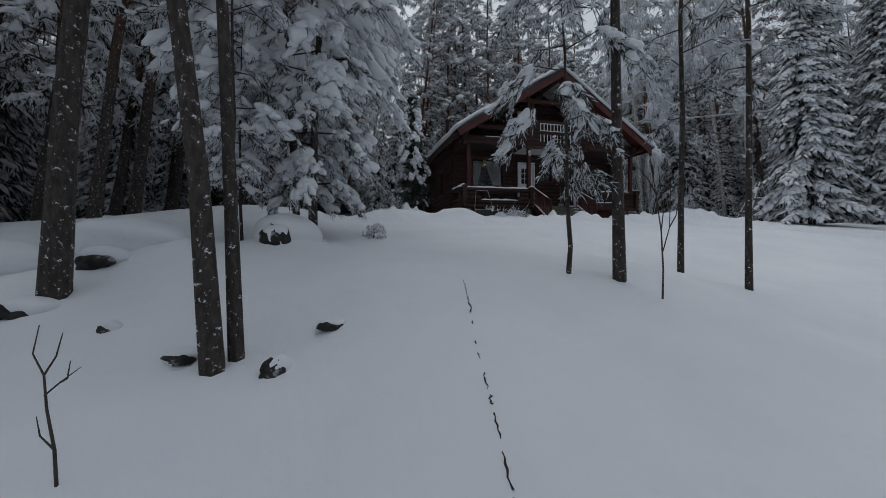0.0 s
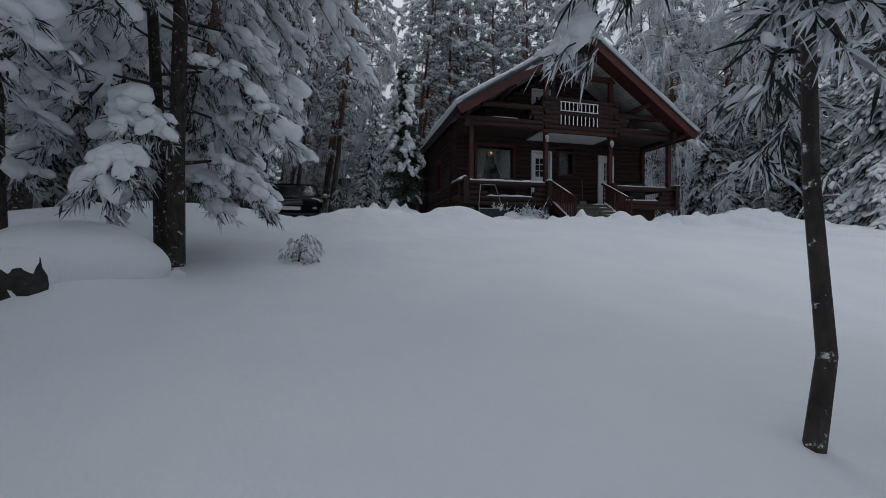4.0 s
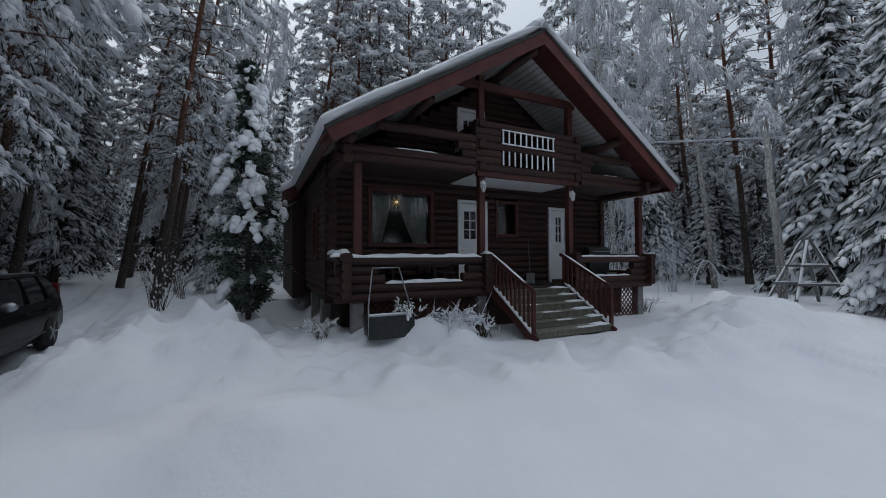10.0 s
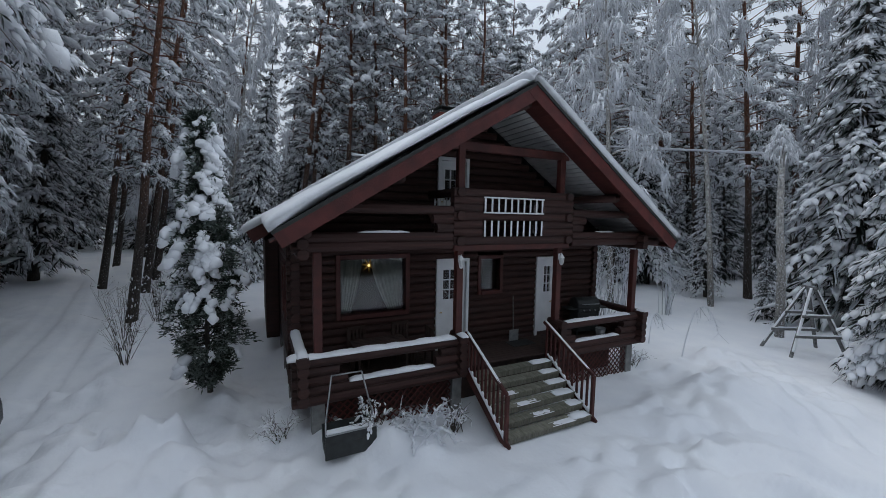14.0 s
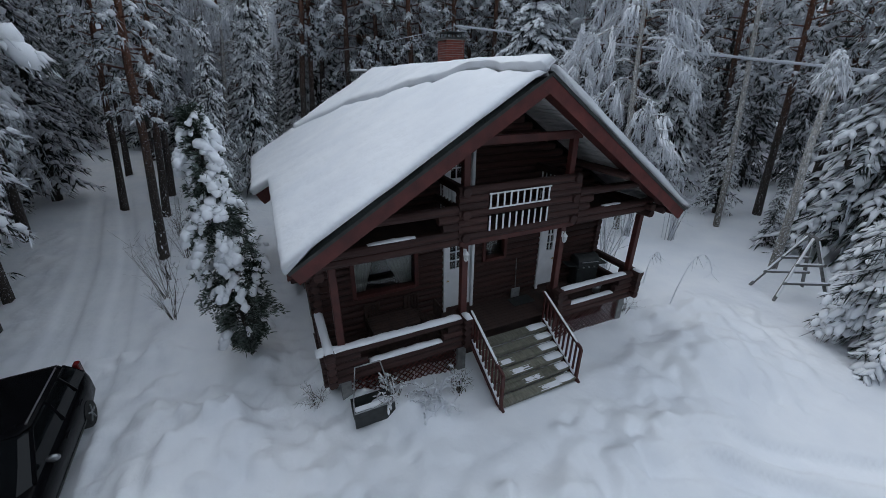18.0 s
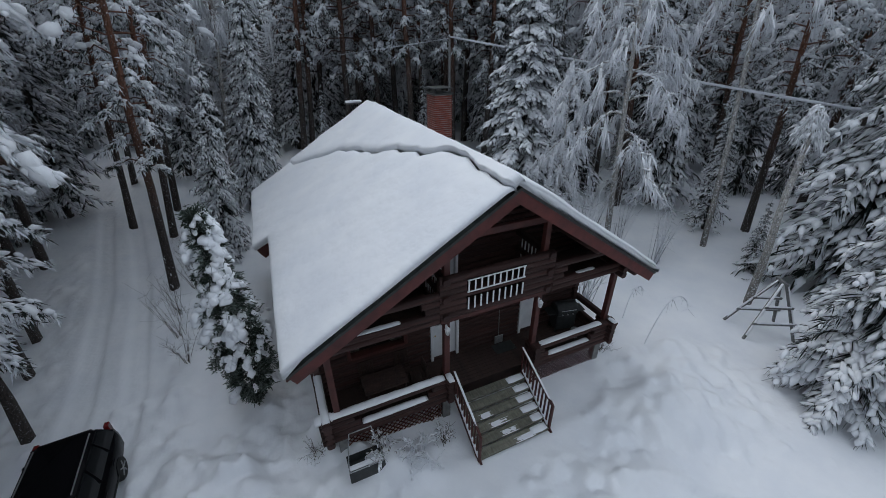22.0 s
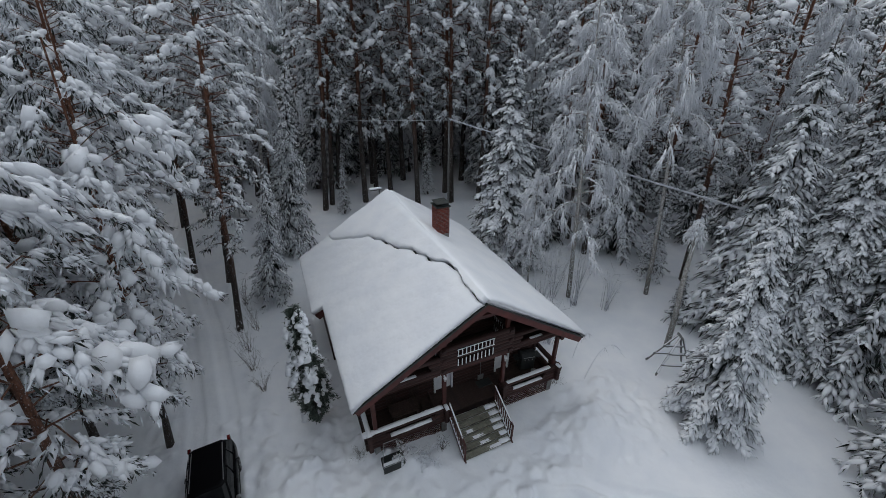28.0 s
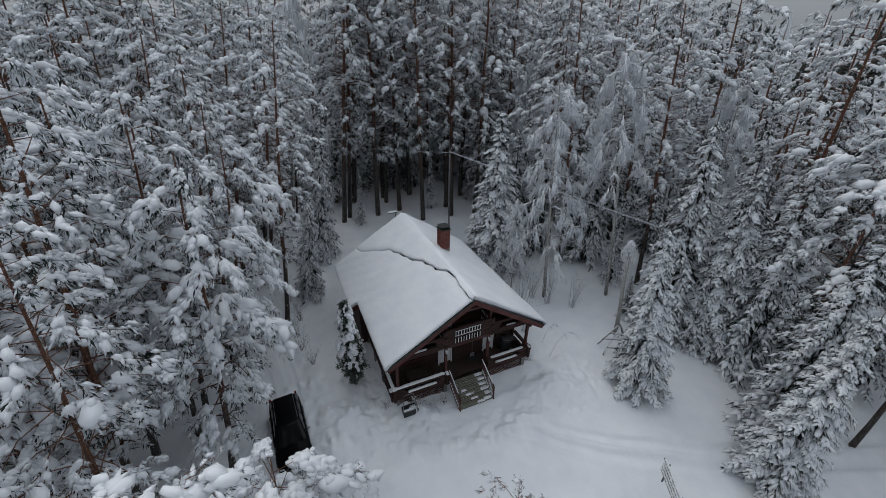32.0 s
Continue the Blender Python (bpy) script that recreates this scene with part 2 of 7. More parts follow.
# ---- building blocks ----
def mesh_from(name, verts, faces, mat, smooth=False):
    me = bpy.data.meshes.new(name)
    verts, faces = np.asarray(verts, dtype=np.float32).reshape(-1, 3), np.asarray(faces, dtype=np.int32)
    k = faces.shape[1]
    me.vertices.add(len(verts))
    me.vertices.foreach_set("co", verts.ravel())
    me.loops.add(faces.size)
    me.loops.foreach_set("vertex_index", faces.ravel())
    me.polygons.add(len(faces))
    me.polygons.foreach_set("loop_start", np.arange(0, faces.size, k, dtype=np.int32))
    me.polygons.foreach_set("use_smooth", np.full(len(faces), smooth))
    me.materials.append(mat)
    me.update(calc_edges=True)
    me.validate()
    return me


def part(name, bm, mat, parent, label="", smooth=False):
    me = bpy.data.meshes.new(name)
    bm.normal_update()
    bm.to_mesh(me)
    bm.free()
    me.materials.append(mat)
    if smooth:
        me.polygons.foreach_set("use_smooth", np.full(len(me.polygons), True))
    ob = new(name, me)
    ob.parent = parent
    return tagged(ob, label)


def empty(name, m, label, category, group="", kind=""):
    ob = new(name)
    ob.matrix_world = m
    return tagged(ob, label, category, group, kind)


def box(bm, x0, x1, y0, y1, z0, z1, bevel=0.0):
    r = bmesh.ops.create_cube(bm, size=1.0, matrix=Matrix.LocRotScale(((x0 + x1) / 2, (y0 + y1) / 2, (z0 + z1) / 2), None, (abs(x1 - x0), abs(y1 - y0), abs(z1 - z0))))
    if bevel:
        es = list({e for v in r["verts"] for e in v.link_edges})
        bmesh.ops.bevel(bm, geom=es, offset=bevel, segments=1, affect="EDGES", profile=0.5)
    return bm


def beam(bm, p, q, w, h, bevel=0.01, up=(0, 0, 1)):
    """A bevelled bar from p to q, w wide and h high."""
    p, q = Vector(p), Vector(q)
    d = (q - p).normalized()
    side = d.cross(Vector(up)).normalized()
    top = side.cross(d)
    m = Matrix((side, d, top)).transposed().to_4x4()
    m.translation = (p + q) / 2
    r = bmesh.ops.create_cube(bm, size=1.0, matrix=m @ Matrix.Diagonal((w, (q - p).length, h, 1)))
    if bevel:
        bmesh.ops.bevel(bm, geom=list({e for v in r["verts"] for e in v.link_edges}), offset=bevel, segments=1, affect="EDGES", profile=0.5)
    return bm


def rod(bm, p, q, r0, r1=None, seg=10):
    p, q = Vector(p), Vector(q)
    d = q - p
    m = d.to_track_quat("Z", "Y").to_matrix().to_4x4()
    m.translation = (p + q) / 2
    bmesh.ops.create_cone(bm, cap_ends=True, segments=seg, radius1=r0, radius2=r0 if r1 is None else r1, depth=d.length, matrix=m)
    return bm


def B():
    return bmesh.new()


def smoothstep(a, b, x):
    t = np.clip((np.asarray(x, dtype=float) - a) / (b - a), 0, 1)
    return t * t * (3 - 2 * t)


def wave(x, y, k, seed):
    """Cheap smooth unevenness, about -1 to 1."""
    rs = np.random.RandomState(seed)
    out = 0
    for _ in range(6):
        a, f, ph = rs.uniform(0, 6.28), k * rs.uniform(0.6, 1.6), rs.uniform(0, 6.28)
        out = out + np.sin(f * (x * np.cos(a) + y * np.sin(a)) + ph)
    return out / 3.2


def hump(x, y, cx, cy, rx, ry, h, turn=0.0):
    c, s = math.cos(turn), math.sin(turn)
    u, v = ((x - cx) * c + (y - cy) * s) / rx, (-(x - cx) * s + (y - cy) * c) / ry
    return h * np.exp(-(u * u + v * v))


def lane(x, y, pts, width):
    """Nearness to a polyline, 1 on it and 0 past its width."""
    best = np.full(np.shape(x), 1e9)
    for (ax, ay), (bx, by) in zip(pts[:-1], pts[1:]):
        dx, dy = bx - ax, by - ay
        t = np.clip(((x - ax) * dx + (y - ay) * dy) / (dx * dx + dy * dy), 0, 1)
        best = np.minimum(best, np.hypot(x - ax - t * dx, y - ay - t * dy))
    return 1 - smoothstep(0.55 * width, width, best)


DRIVE = [(-9, 66), (-5.6, 54), (-3.1, 45), (-0.6, 34.5), (0.6, 27), (0.95, 20)]
PROFILE = [(3, 6, 7, 8, 8.8, 11, 12.5, 15, 18), (-2.6, -2.15, -1.93, -1.62, -1.3, -1.05, -0.8, -0.42, 0.0)]
FRONT_PATH = [(0.8, 24.9), (3.6, 24.5), (5.7, 23.1), (6.9, 20.7), (8.9, 19.3), (11.9, 18.75), (14.2, 19.0)]
TRACKS = [[(13.4, 17.95), (14.8, 17.35), (18.4, 14.9), (24, 12.2), (40, 7)], [(13.0, 17.5), (14.2, 16.9), (17.5, 14.3), (23.5, 11.3), (40, 5.6)]]


def ground_z(x, y):
    x, y = np.asarray(x, dtype=float), np.asarray(y, dtype=float)
    z = (np.interp(y - 0.4, *PROFILE) + 2 * np.interp(y, *PROFILE) + np.interp(y + 0.4, *PROFILE)) / 4
    z = z + 0.06 * wave(x, y, 0.35, 3) + 0.03 * wave(x, y, 1.3, 4) + 0.008 * wave(x, y, 3.1, 6)
    z = z - 0.5 * smoothstep(5.5, 8.5, x) * (1 - smoothstep(9, 15, y)) - 0.8 * smoothstep(-3, -14, x) * (1 - smoothstep(14, 30, y)) - 0.35 * smoothstep(2.6, 0.6, x) * (1 - smoothstep(8.5, 10.5, y))
    z = z + 0.35 * smoothstep(30, 60, y) + 0.6 * smoothstep(24, 60, x) * smoothstep(15, 30, y)
    # ploughed banks, then the lanes cut into them
    z = z + hump(x, y, -1.4, 17.5, 1.6, 1.1, 0.45) + hump(x, y, 0.2, 17.9, 0.9, 0.8, 0.22) + hump(x, y, 3.3, 17.6, 1.5, 1.0, 0.40) + hump(x, y, 5.7, 17.6, 0.8, 0.7, 0.45) + hump(x, y, 9.8, 17.2, 3.2, 0.8, 0.16)
    z = z + hump(x, y, 3.9, 21.6, 1.5, 1.5, 0.55) + hump(x, y, 3.2, 20.0, 1.0, 1.1, 0.30) + hump(x, y, 2.9, 27.0, 0.7, 1.6, 0.22) + hump(x, y, 19.6, 20.6, 1.4, 1.0, 0.38) + hump(x, y, 17.4, 19.3, 1.5, 1.0, 0.42) + hump(x, y, 14.9, 17.4, 1.2, 0.8, 0.42) + hump(x, y, 17.4, 18.4, 1.6, 0.9, 0.25)
    z = z + hump(x, y, -3.6, 22, 1.3, 4, 0.35) + hump(x, y, 8.4, 21.0, 2.0, 0.9, 0.22)
    cut = np.maximum(lane(x, y, DRIVE, 2.2), lane(x, y, FRONT_PATH, 1.05))
    z = z * (1 - cut) + cut * (0.02 + 0.25 * smoothstep(30, 60, y) - 0.05 * wave(x, y, 2.5, 9))
    for side in (-0.75, 0.75):
        z = z - 0.11 * lane(x, y, [(a + side, b) for a, b in DRIVE], 0.45)
    z = z - 0.20 * lane(x, y, TRACKS[0], 0.36) - 0.18 * lane(x, y, TRACKS[1], 0.36) + 0.04 * lane(x, y, TRACKS[0], 0.7) + 0.04 * lane(x, y, TRACKS[1], 0.7)
    z = z - 0.22 * lane(x, y, [(6.5, 23.8), (6.5, 33)], 0.9)
    z = z + 0.03 * wave(x, y, 4.0, 11) * np.exp(-((y - 20) / 3.0) ** 2) * np.exp(-((x - 9) / 9.0) ** 2)
    # trodden low before the porch and round the foot of its stairs
    foot = lane(x, y, [(7.4, 21.4), (16.6, 21.4)], 1.5)
    z = z * (1 - foot) + foot * np.minimum(z, -0.10 + 0.46 * smoothstep(10.6, 8.4, x) + 0.02 * wave(x, y, 2.2, 5))
    foot = lane(x, y, [(11.4, 20.2), (13.0, 20.2)], 1.5)
    z = z * (1 - foot) + foot * np.minimum(z, -0.02 + 0.012 * wave(x, y, 2.2, 5))
    # rocks under the snow beside the first trees
    z = z + hump(x, y, -0.9, 10.6, 0.7, 0.6, 0.30) + hump(x, y, 0.55, 11.3, 0.7, 0.5, 0.22) + hump(x, y, -1.9, 11.6, 0.9, 0.8, 0.25) + hump(x, y, 0.9, 7.4, 0.8, 0.5, 0.08)
    return z


def gz(x, y):
    return float(ground_z(x, y))


def clutter(X, Y, Z):
    """Clods along the ploughed edges, footprints and small drifts, pressed into the mesh of the ground."""
    rs = np.random.RandomState(21)
    marks = []
    for pts, w, n in ((DRIVE[2:], 2.1, 420), (FRONT_PATH, 1.15, 620)):
        for _ in range(n):
            i = rs.randint(len(pts) - 1)
            (ax, ay), (bx, by) = pts[i], pts[i + 1]
            t, q = rs.uniform(), rs.choice([-1, 1])
            L = math.hypot(bx - ax, by - ay)
            o = w * rs.uniform(0.75, 1.35) * q
            marks.append((ax + (bx - ax) * t - (by - ay) / L * o, ay + (by - ay) * t + (bx - ax) / L * o, rs.uniform(0.10, 0.26), rs.uniform(0.02, 0.11)))
    for cx, cy, sx, sy, n in ((4.0, 21.4, 1.5, 1.5, 520), (18.2, 19.4, 2.0, 1.3, 460), (13.0, 18.6, 3.0, 0.9, 260), (8.2, 20.2, 1.6, 0.4, 60), (6.3, 23.5, 0.6, 2.0, 90), (14.5, 17.6, 2.5, 0.8, 60), (2.0, 17.6, 3.5, 0.7, 90)):
        for _ in range(n):
            marks.append((rs.normal(cx, sx), rs.normal(cy, sy), rs.uniform(0.10, 0.28), rs.uniform(-0.06, 0.10)))
    walk_lines = [[(1.6, 24.8), (5.0, 23.6), (6.9, 20.8), (9.5, 19.2), (12.2, 19.2)], [(12.2, 19.2), (15.5, 18.4), (19, 16.6)], [(5.8, 23.0), (6.4, 26.0), (6.4, 30.0)], [(4.2, 22.4), (6.3, 20.4), (7.5, 18.5)]]
    for pts in walk_lines:
        for (ax, ay), (bx, by) in zip(pts[:-1], pts[1:]):
            n = int(math.hypot(bx - ax, by - ay) / 0.33)
            for k in range(n):
                t = k / n
                marks.append((ax + (bx - ax) * t + rs.normal(0, 0.12), ay + (by - ay) * t + rs.normal(0, 0.12), 0.13, -rs.uniform(0.05, 0.11)))
    for x, y, r, h in marks:
        if 9.6 < x < 14.6 and 19.2 < y < 23:
            continue
        if -9 < x < 30 and 14 < y < 40:
            m = (np.abs(X[0] - x) < 2.2 * r)
            k = (np.abs(Y[:, 0] - y) < 2.2 * r)
            sub = np.ix_(k, m)
            d = ((X[sub] - x) ** 2 + (Y[sub] - y) ** 2) / (r * r)
            Z[sub] += h * np.exp(-d * 1.2)
    return Z


def ground():
    grow = np.cumsum(0.25 * 1.17 ** np.arange(50))
    xs = np.concatenate([np.arange(-12, -5, 0.3), np.arange(-5, 22, 0.1), np.arange(22, 34, 0.25)])
    ys = np.concatenate([np.arange(2, 14, 0.15), np.arange(14, 30, 0.1), np.arange(30, 44, 0.25)])
    xs = np.concatenate([(xs[0] - grow)[::-1], xs, xs[-1] + grow])
    ys = np.concatenate([(ys[0] - grow)[::-1], ys, ys[-1] + grow])
    X, Y = np.meshgrid(xs, ys)
    Z = clutter(X, Y, ground_z(X, Y))
    V = np.stack([X, Y, Z], -1).reshape(-1, 3)
    nx, ny = len(xs), len(ys)
    i = (np.arange(ny - 1)[:, None] * nx + np.arange(nx - 1)[None, :]).ravel()
    F = np.stack([i, i + 1, i + nx + 1, i + nx], -1)
    ob = new("ground", mesh_from("ground", V, F, SNOW, True))
    tagged(ob, "snow-covered yard with ploughed banks and tyre tracks", "snow ground", kind="structure")


ground()


# ---- trees ----
ICO = None


def ico_template():
    bm = bmesh.new()
    bmesh.ops.create_icosphere(bm, subdivisions=1, radius=1.0)
    v = np.array([p.co[:] for p in bm.verts])
    f = np.array([[p.index for p in fa.verts] for fa in bm.faces])
    bm.free()
    bm = bmesh.new()
    bmesh.ops.create_icosphere(bm, subdivisions=2, radius=1.0)
    v2 = np.array([p.co[:] for p in bm.verts])
    f2 = np.array([[p.index for p in fa.verts] for fa in bm.faces])
    bm.free()
    return (v, f), (v2, f2)


ICO, ICO2 = ico_template()
RING = [(-0.15, math.cos(0.4 + k * 1.2566), math.sin(0.4 + k * 1.2566)) for k in range(5)]
SPIN = (np.array([(-1.05, 0, -0.1), (1.1, 0, -0.35)] + RING), np.array([(0, 2 + (k + 1) % 5, 2 + k) for k in range(5)] + [(1, 2 + k, 2 + (k + 1) % 5) for k in range(5)]))


def blobs(rs, P, D, along, across, high, fine=False, slim=False):
    """Snow lumps at P, stretched along D, with uneven outlines."""
    v, f = SPIN if slim else (ICO2 if fine else ICO)
    fine = fine and not slim
    n = len(P)
    D = D / np.linalg.norm(D, axis=1)[:, None]
    S = np.cross(D, [0, 0, 1.0])
    S /= np.linalg.norm(S, axis=1)[:, None] + 1e-6
    U = np.cross(S, D)
    if fine:
        rough = 1 + 0.27 * np.sin(3.6 * v[None, :, 0] + rs.uniform(0, 6.3, (n, 1))) * np.cos(3.3 * v[None, :, 1] + rs.uniform(0, 6.3, (n, 1))) + rs.uniform(-0.10, 0.10, (n, len(v)))
    else:
        rough = rs.uniform(0.72, 1.25, (n, len(v)))
    W = v[None] * rough[:, :, None]
    V = P[:, None] + W[:, :, 0:1] * (D * np.asarray(along)[:, None])[:, None] + W[:, :, 1:2] * (S * np.asarray(across)[:, None])[:, None] + W[:, :, 2:3] * (U * np.asarray(high)[:, None])[:, None]
    F = f[None] + (np.arange(n) * len(v))[:, None, None]
    return V.reshape(-1, 3), F.reshape(-1, 3)


def blades(P, D, W):
    """Flat tapered blades from P along D, W wide: two triangles each, bent in the middle."""
    n = len(P)
    L = np.linalg.norm(D, axis=1)[:, None]
    S = np.cross(D, np.random.RandomState(n).normal(size=(n, 3)))
    S = S / (np.linalg.norm(S, axis=1)[:, None] + 1e-9) * np.asarray(W).reshape(-1, 1)
    V = np.stack([P, P + D * 0.45 + S, P + D - np.array([0, 0, 0.12]) * L, P + D * 0.5 - S], 1)
    q = np.arange(n)[:, None] * 4
    F = np.concatenate([q + [0, 1, 2], q + [0, 2, 3]], 1).reshape(-1, 3)
    return V.reshape(-1, 3), F


def tubes(paths, seg=5):
    """Tapered tubes: each path a list of (point, radius)."""
    VV, FF, o = [], [], 0
    for path in paths:
        P = np.array([p for p, _ in path], dtype=float)
        R = np.array([r for _, r in path])
        T = np.gradient(P, axis=0)
        T /= np.linalg.norm(T, axis=1)[:, None]
        A = np.cross(T, [0.31, 0.93, 0.17])
        A /= np.linalg.norm(A, axis=1)[:, None] + 1e-9
        C = np.cross(T, A)
        a = np.arange(seg) * 2 * math.pi / seg
        V = P[:, None] + R[:, None, None] * (np.cos(a)[None, :, None] * A[:, None] + np.sin(a)[None, :, None] * C[:, None])
        k = len(P)
        i = np.arange(k - 1)[:, None] * seg + np.arange(seg)[None]
        j = np.arange(k - 1)[:, None] * seg + (np.arange(seg)[None] + 1) % seg
        F = np.stack([i, j, j + seg, i + seg], -1).reshape(-1, 4)
        VV.append(V.reshape(-1, 3))
        FF.append(F + o)
        o += k * seg
    return np.concatenate(VV), np.concatenate(FF)


def rot_noise(rs, n, s):
    return rs.normal(size=(n, 3)) * s


def tree_object(name, trunk, crown, load, label, needles, bark):
    root = new(name)
    for nm, (V, F), mat, sm in (("trunk", trunk, bark, True), ("crown", crown, needles, False), ("snow_load", load, SNOW, True)):
        ob = new(nm, mesh_from(name + "_" + nm, V, F, mat, sm))
        ob.parent = root
        if nm != "trunk":
            tagged(ob, kind="stuff")
    return tagged(root, label, "tree")


def cat(parts):
    o, VV, FF = 0, [], []
    for V, F in parts:
        VV.append(V)
        FF.append(F + o)
        o += len(V)
    return np.concatenate(VV), np.concatenate(FF)


def make_pine(name, seed, h, r, bare, spread, limbs, subs, label, load=1.0, fine=False, bend=0.3, droop=0.22, lean=(0.0, 0.0), tufts=4, big=1.0, close=False, wide=1.0, needles=None):
    """A pine: a bare trunk, crooked limbs, and on them boughs that fan out into drooping sprays of dark needles, each with a finger of snow along its back and a pillow where they meet."""
    rs = np.random.RandomState(seed)
    k = 9
    zs = np.linspace(-0.3, h, k)
    q = (np.maximum(zs, 0) / h)
    bx = np.cumsum(rs.normal(0, bend * 0.10, k)) + lean[0] * q ** 1.3
    by = np.cumsum(rs.normal(0, bend * 0.10, k)) + lean[1] * q ** 1.3
    bx, by = bx - bx[0], by - by[0]
    trunk = [((bx[i], by[i], zs[i]), r * (1.2 if i == 0 else 1.0) * (1 - 0.86 * q[i])) for i in range(k)]
    paths, P, D, BP, BD, BA, BC, BH, FP = [trunk], [], [], [], [], [], [], [], []
    up = np.array([0, 0, 1.0])
    for i in range(limbs):
        u = (i + rs.uniform(0, 1)) / limbs
        z = h * (bare + (0.99 - bare) * u)
        c = np.array([np.interp(z, zs, bx), np.interp(z, zs, by), z])
        a = rs.uniform(-0.5, 0.5) + i * 2.4
        L = spread * (0.30 + 0.70 * math.sin(math.pi * min(1, 0.22 + 0.78 * (1 - u)))) * rs.uniform(0.55, 1.15)
        if u > 0.85:
            L *= 0.6
        d = np.array([math.cos(a), math.sin(a), rs.uniform(-0.2, 0.15) + 0.35 * u])
        e = np.array([-d[1], d[0], 0])
        p0, p1, p2 = c, c + d * L * 0.55 + [0, 0, 0.05 * L] + e * rs.normal(0, 0.08) * L, c + d * L - [0, 0, droop * L]
        rr = max(0.012, r * (1 - 0.8 * z / h) * 0.30)
        paths.append([(p0, rr), (p1, rr * 0.6), (p2, rr * 0.2)])
        heavy = load * rs.choice([0.25, 0.7, 1.0, 1.3]) * (0.55 + 0.6 * min(1, 2.5 * u))
        for m in range(subs):
            s = 0.35 + 0.65 * (m + rs.uniform(0.3, 1.0)) / subs
            t = (1 - s) ** 2 * p0 + 2 * s * (1 - s) * (2 * p1 - 0.5 * (p0 + p2)) + s * s * p2
            side = (1 if m % 2 else -1) * rs.uniform(0.2, 0.9) * (1.3 - s)
            turn = math.atan2(d[1], d[0]) + side
            bl = (0.16 + 0.17 * L) * rs.uniform(0.7, 1.25) * wide
            o = np.array([math.cos(turn), math.sin(turn), -(0.2 + droop) * rs.uniform(0.4, 1.3)])
            if rs.uniform() < 0.8 * heavy:
                for _ in range(3 if close else 2):
                    f = rs.uniform(0.15, 0.95)
                    BP.append(t + o * bl * f + rs.normal(0, 0.09, 3) * bl + up * 0.09 * bl)
                    BD.append(o + rs.normal(0, 0.25, 3) * [1, 1, 0.4])
                    q = bl * rs.uniform(0.22, 0.40)
                    BA.append(q * rs.uniform(1.0, 1.45))
                    BC.append(q * rs.uniform(0.7, 1.0))
                    BH.append(q * rs.uniform(0.5, 0.75))
                    FP.append(False)
            for j in range(tufts):
                w = turn + rs.uniform(-1.1, 1.1)
                g = np.array([math.cos(w), math.sin(w), -rs.uniform(0.25, 0.9) * (0.45 + 1.6 * droop)])
                b0 = t + o * bl * rs.uniform(0.0, 0.85) + rs.normal(0, 0.04, 3)
                fl = bl * rs.uniform(0.30, 0.70)
                if fine:
                    paths.append([(b0, rr * 0.4 + 0.003), (b0 + g * fl * 0.9, 0.003)])
                nn = 22 if fine else 4
                P.append(b0 + g * (fl * rs.uniform(0.0, 1.0, nn))[:, None] - up * 0.02)
                D.append(np.tile(g, (nn, 1)) * (0.045 if fine else 0.11) * rs.uniform(0.6, 1.3, (nn, 1)) + rs.normal(0, 0.04 if fine else 0.085, (nn, 3)) - up * (0.02 if fine else 0.07))
                if rs.uniform() < 0.85 * heavy:
                    BP.append(b0 + g * fl * 0.5 + up * 0.035 * big)
                    BD.append(g + rs.normal(0, 0.1, 3))
                    BA.append(fl * rs.uniform(0.45, 0.62))
                    BC.append((0.04 + 0.10 * fl) * big * rs.uniform(0.75, 1.35))
                    BH.append((0.03 + 0.07 * fl) * big * rs.uniform(0.75, 1.3))
                    FP.append(True)
    P, D = np.concatenate(P), np.concatenate(D)
    crown = blades(P, D, rs.uniform(0.004, 0.009, len(P)) if fine else rs.uniform(0.018, 0.035, len(P)))
    BP, BD, BA, BC, BH, FP = (np.array(q) for q in (BP, BD, BA, BC, BH, FP))
    snow = cat([blobs(rs, BP[m], BD[m], BA[m], BC[m], BH[m], close, not close and n) for m, n in ((~FP, False), (FP, True)) if m.any()])
    return tree_object(name, tubes(paths, 6 if fine else 5), crown, snow, label, needles or (RIMED if close else NEEDLES), PINE_BARK)


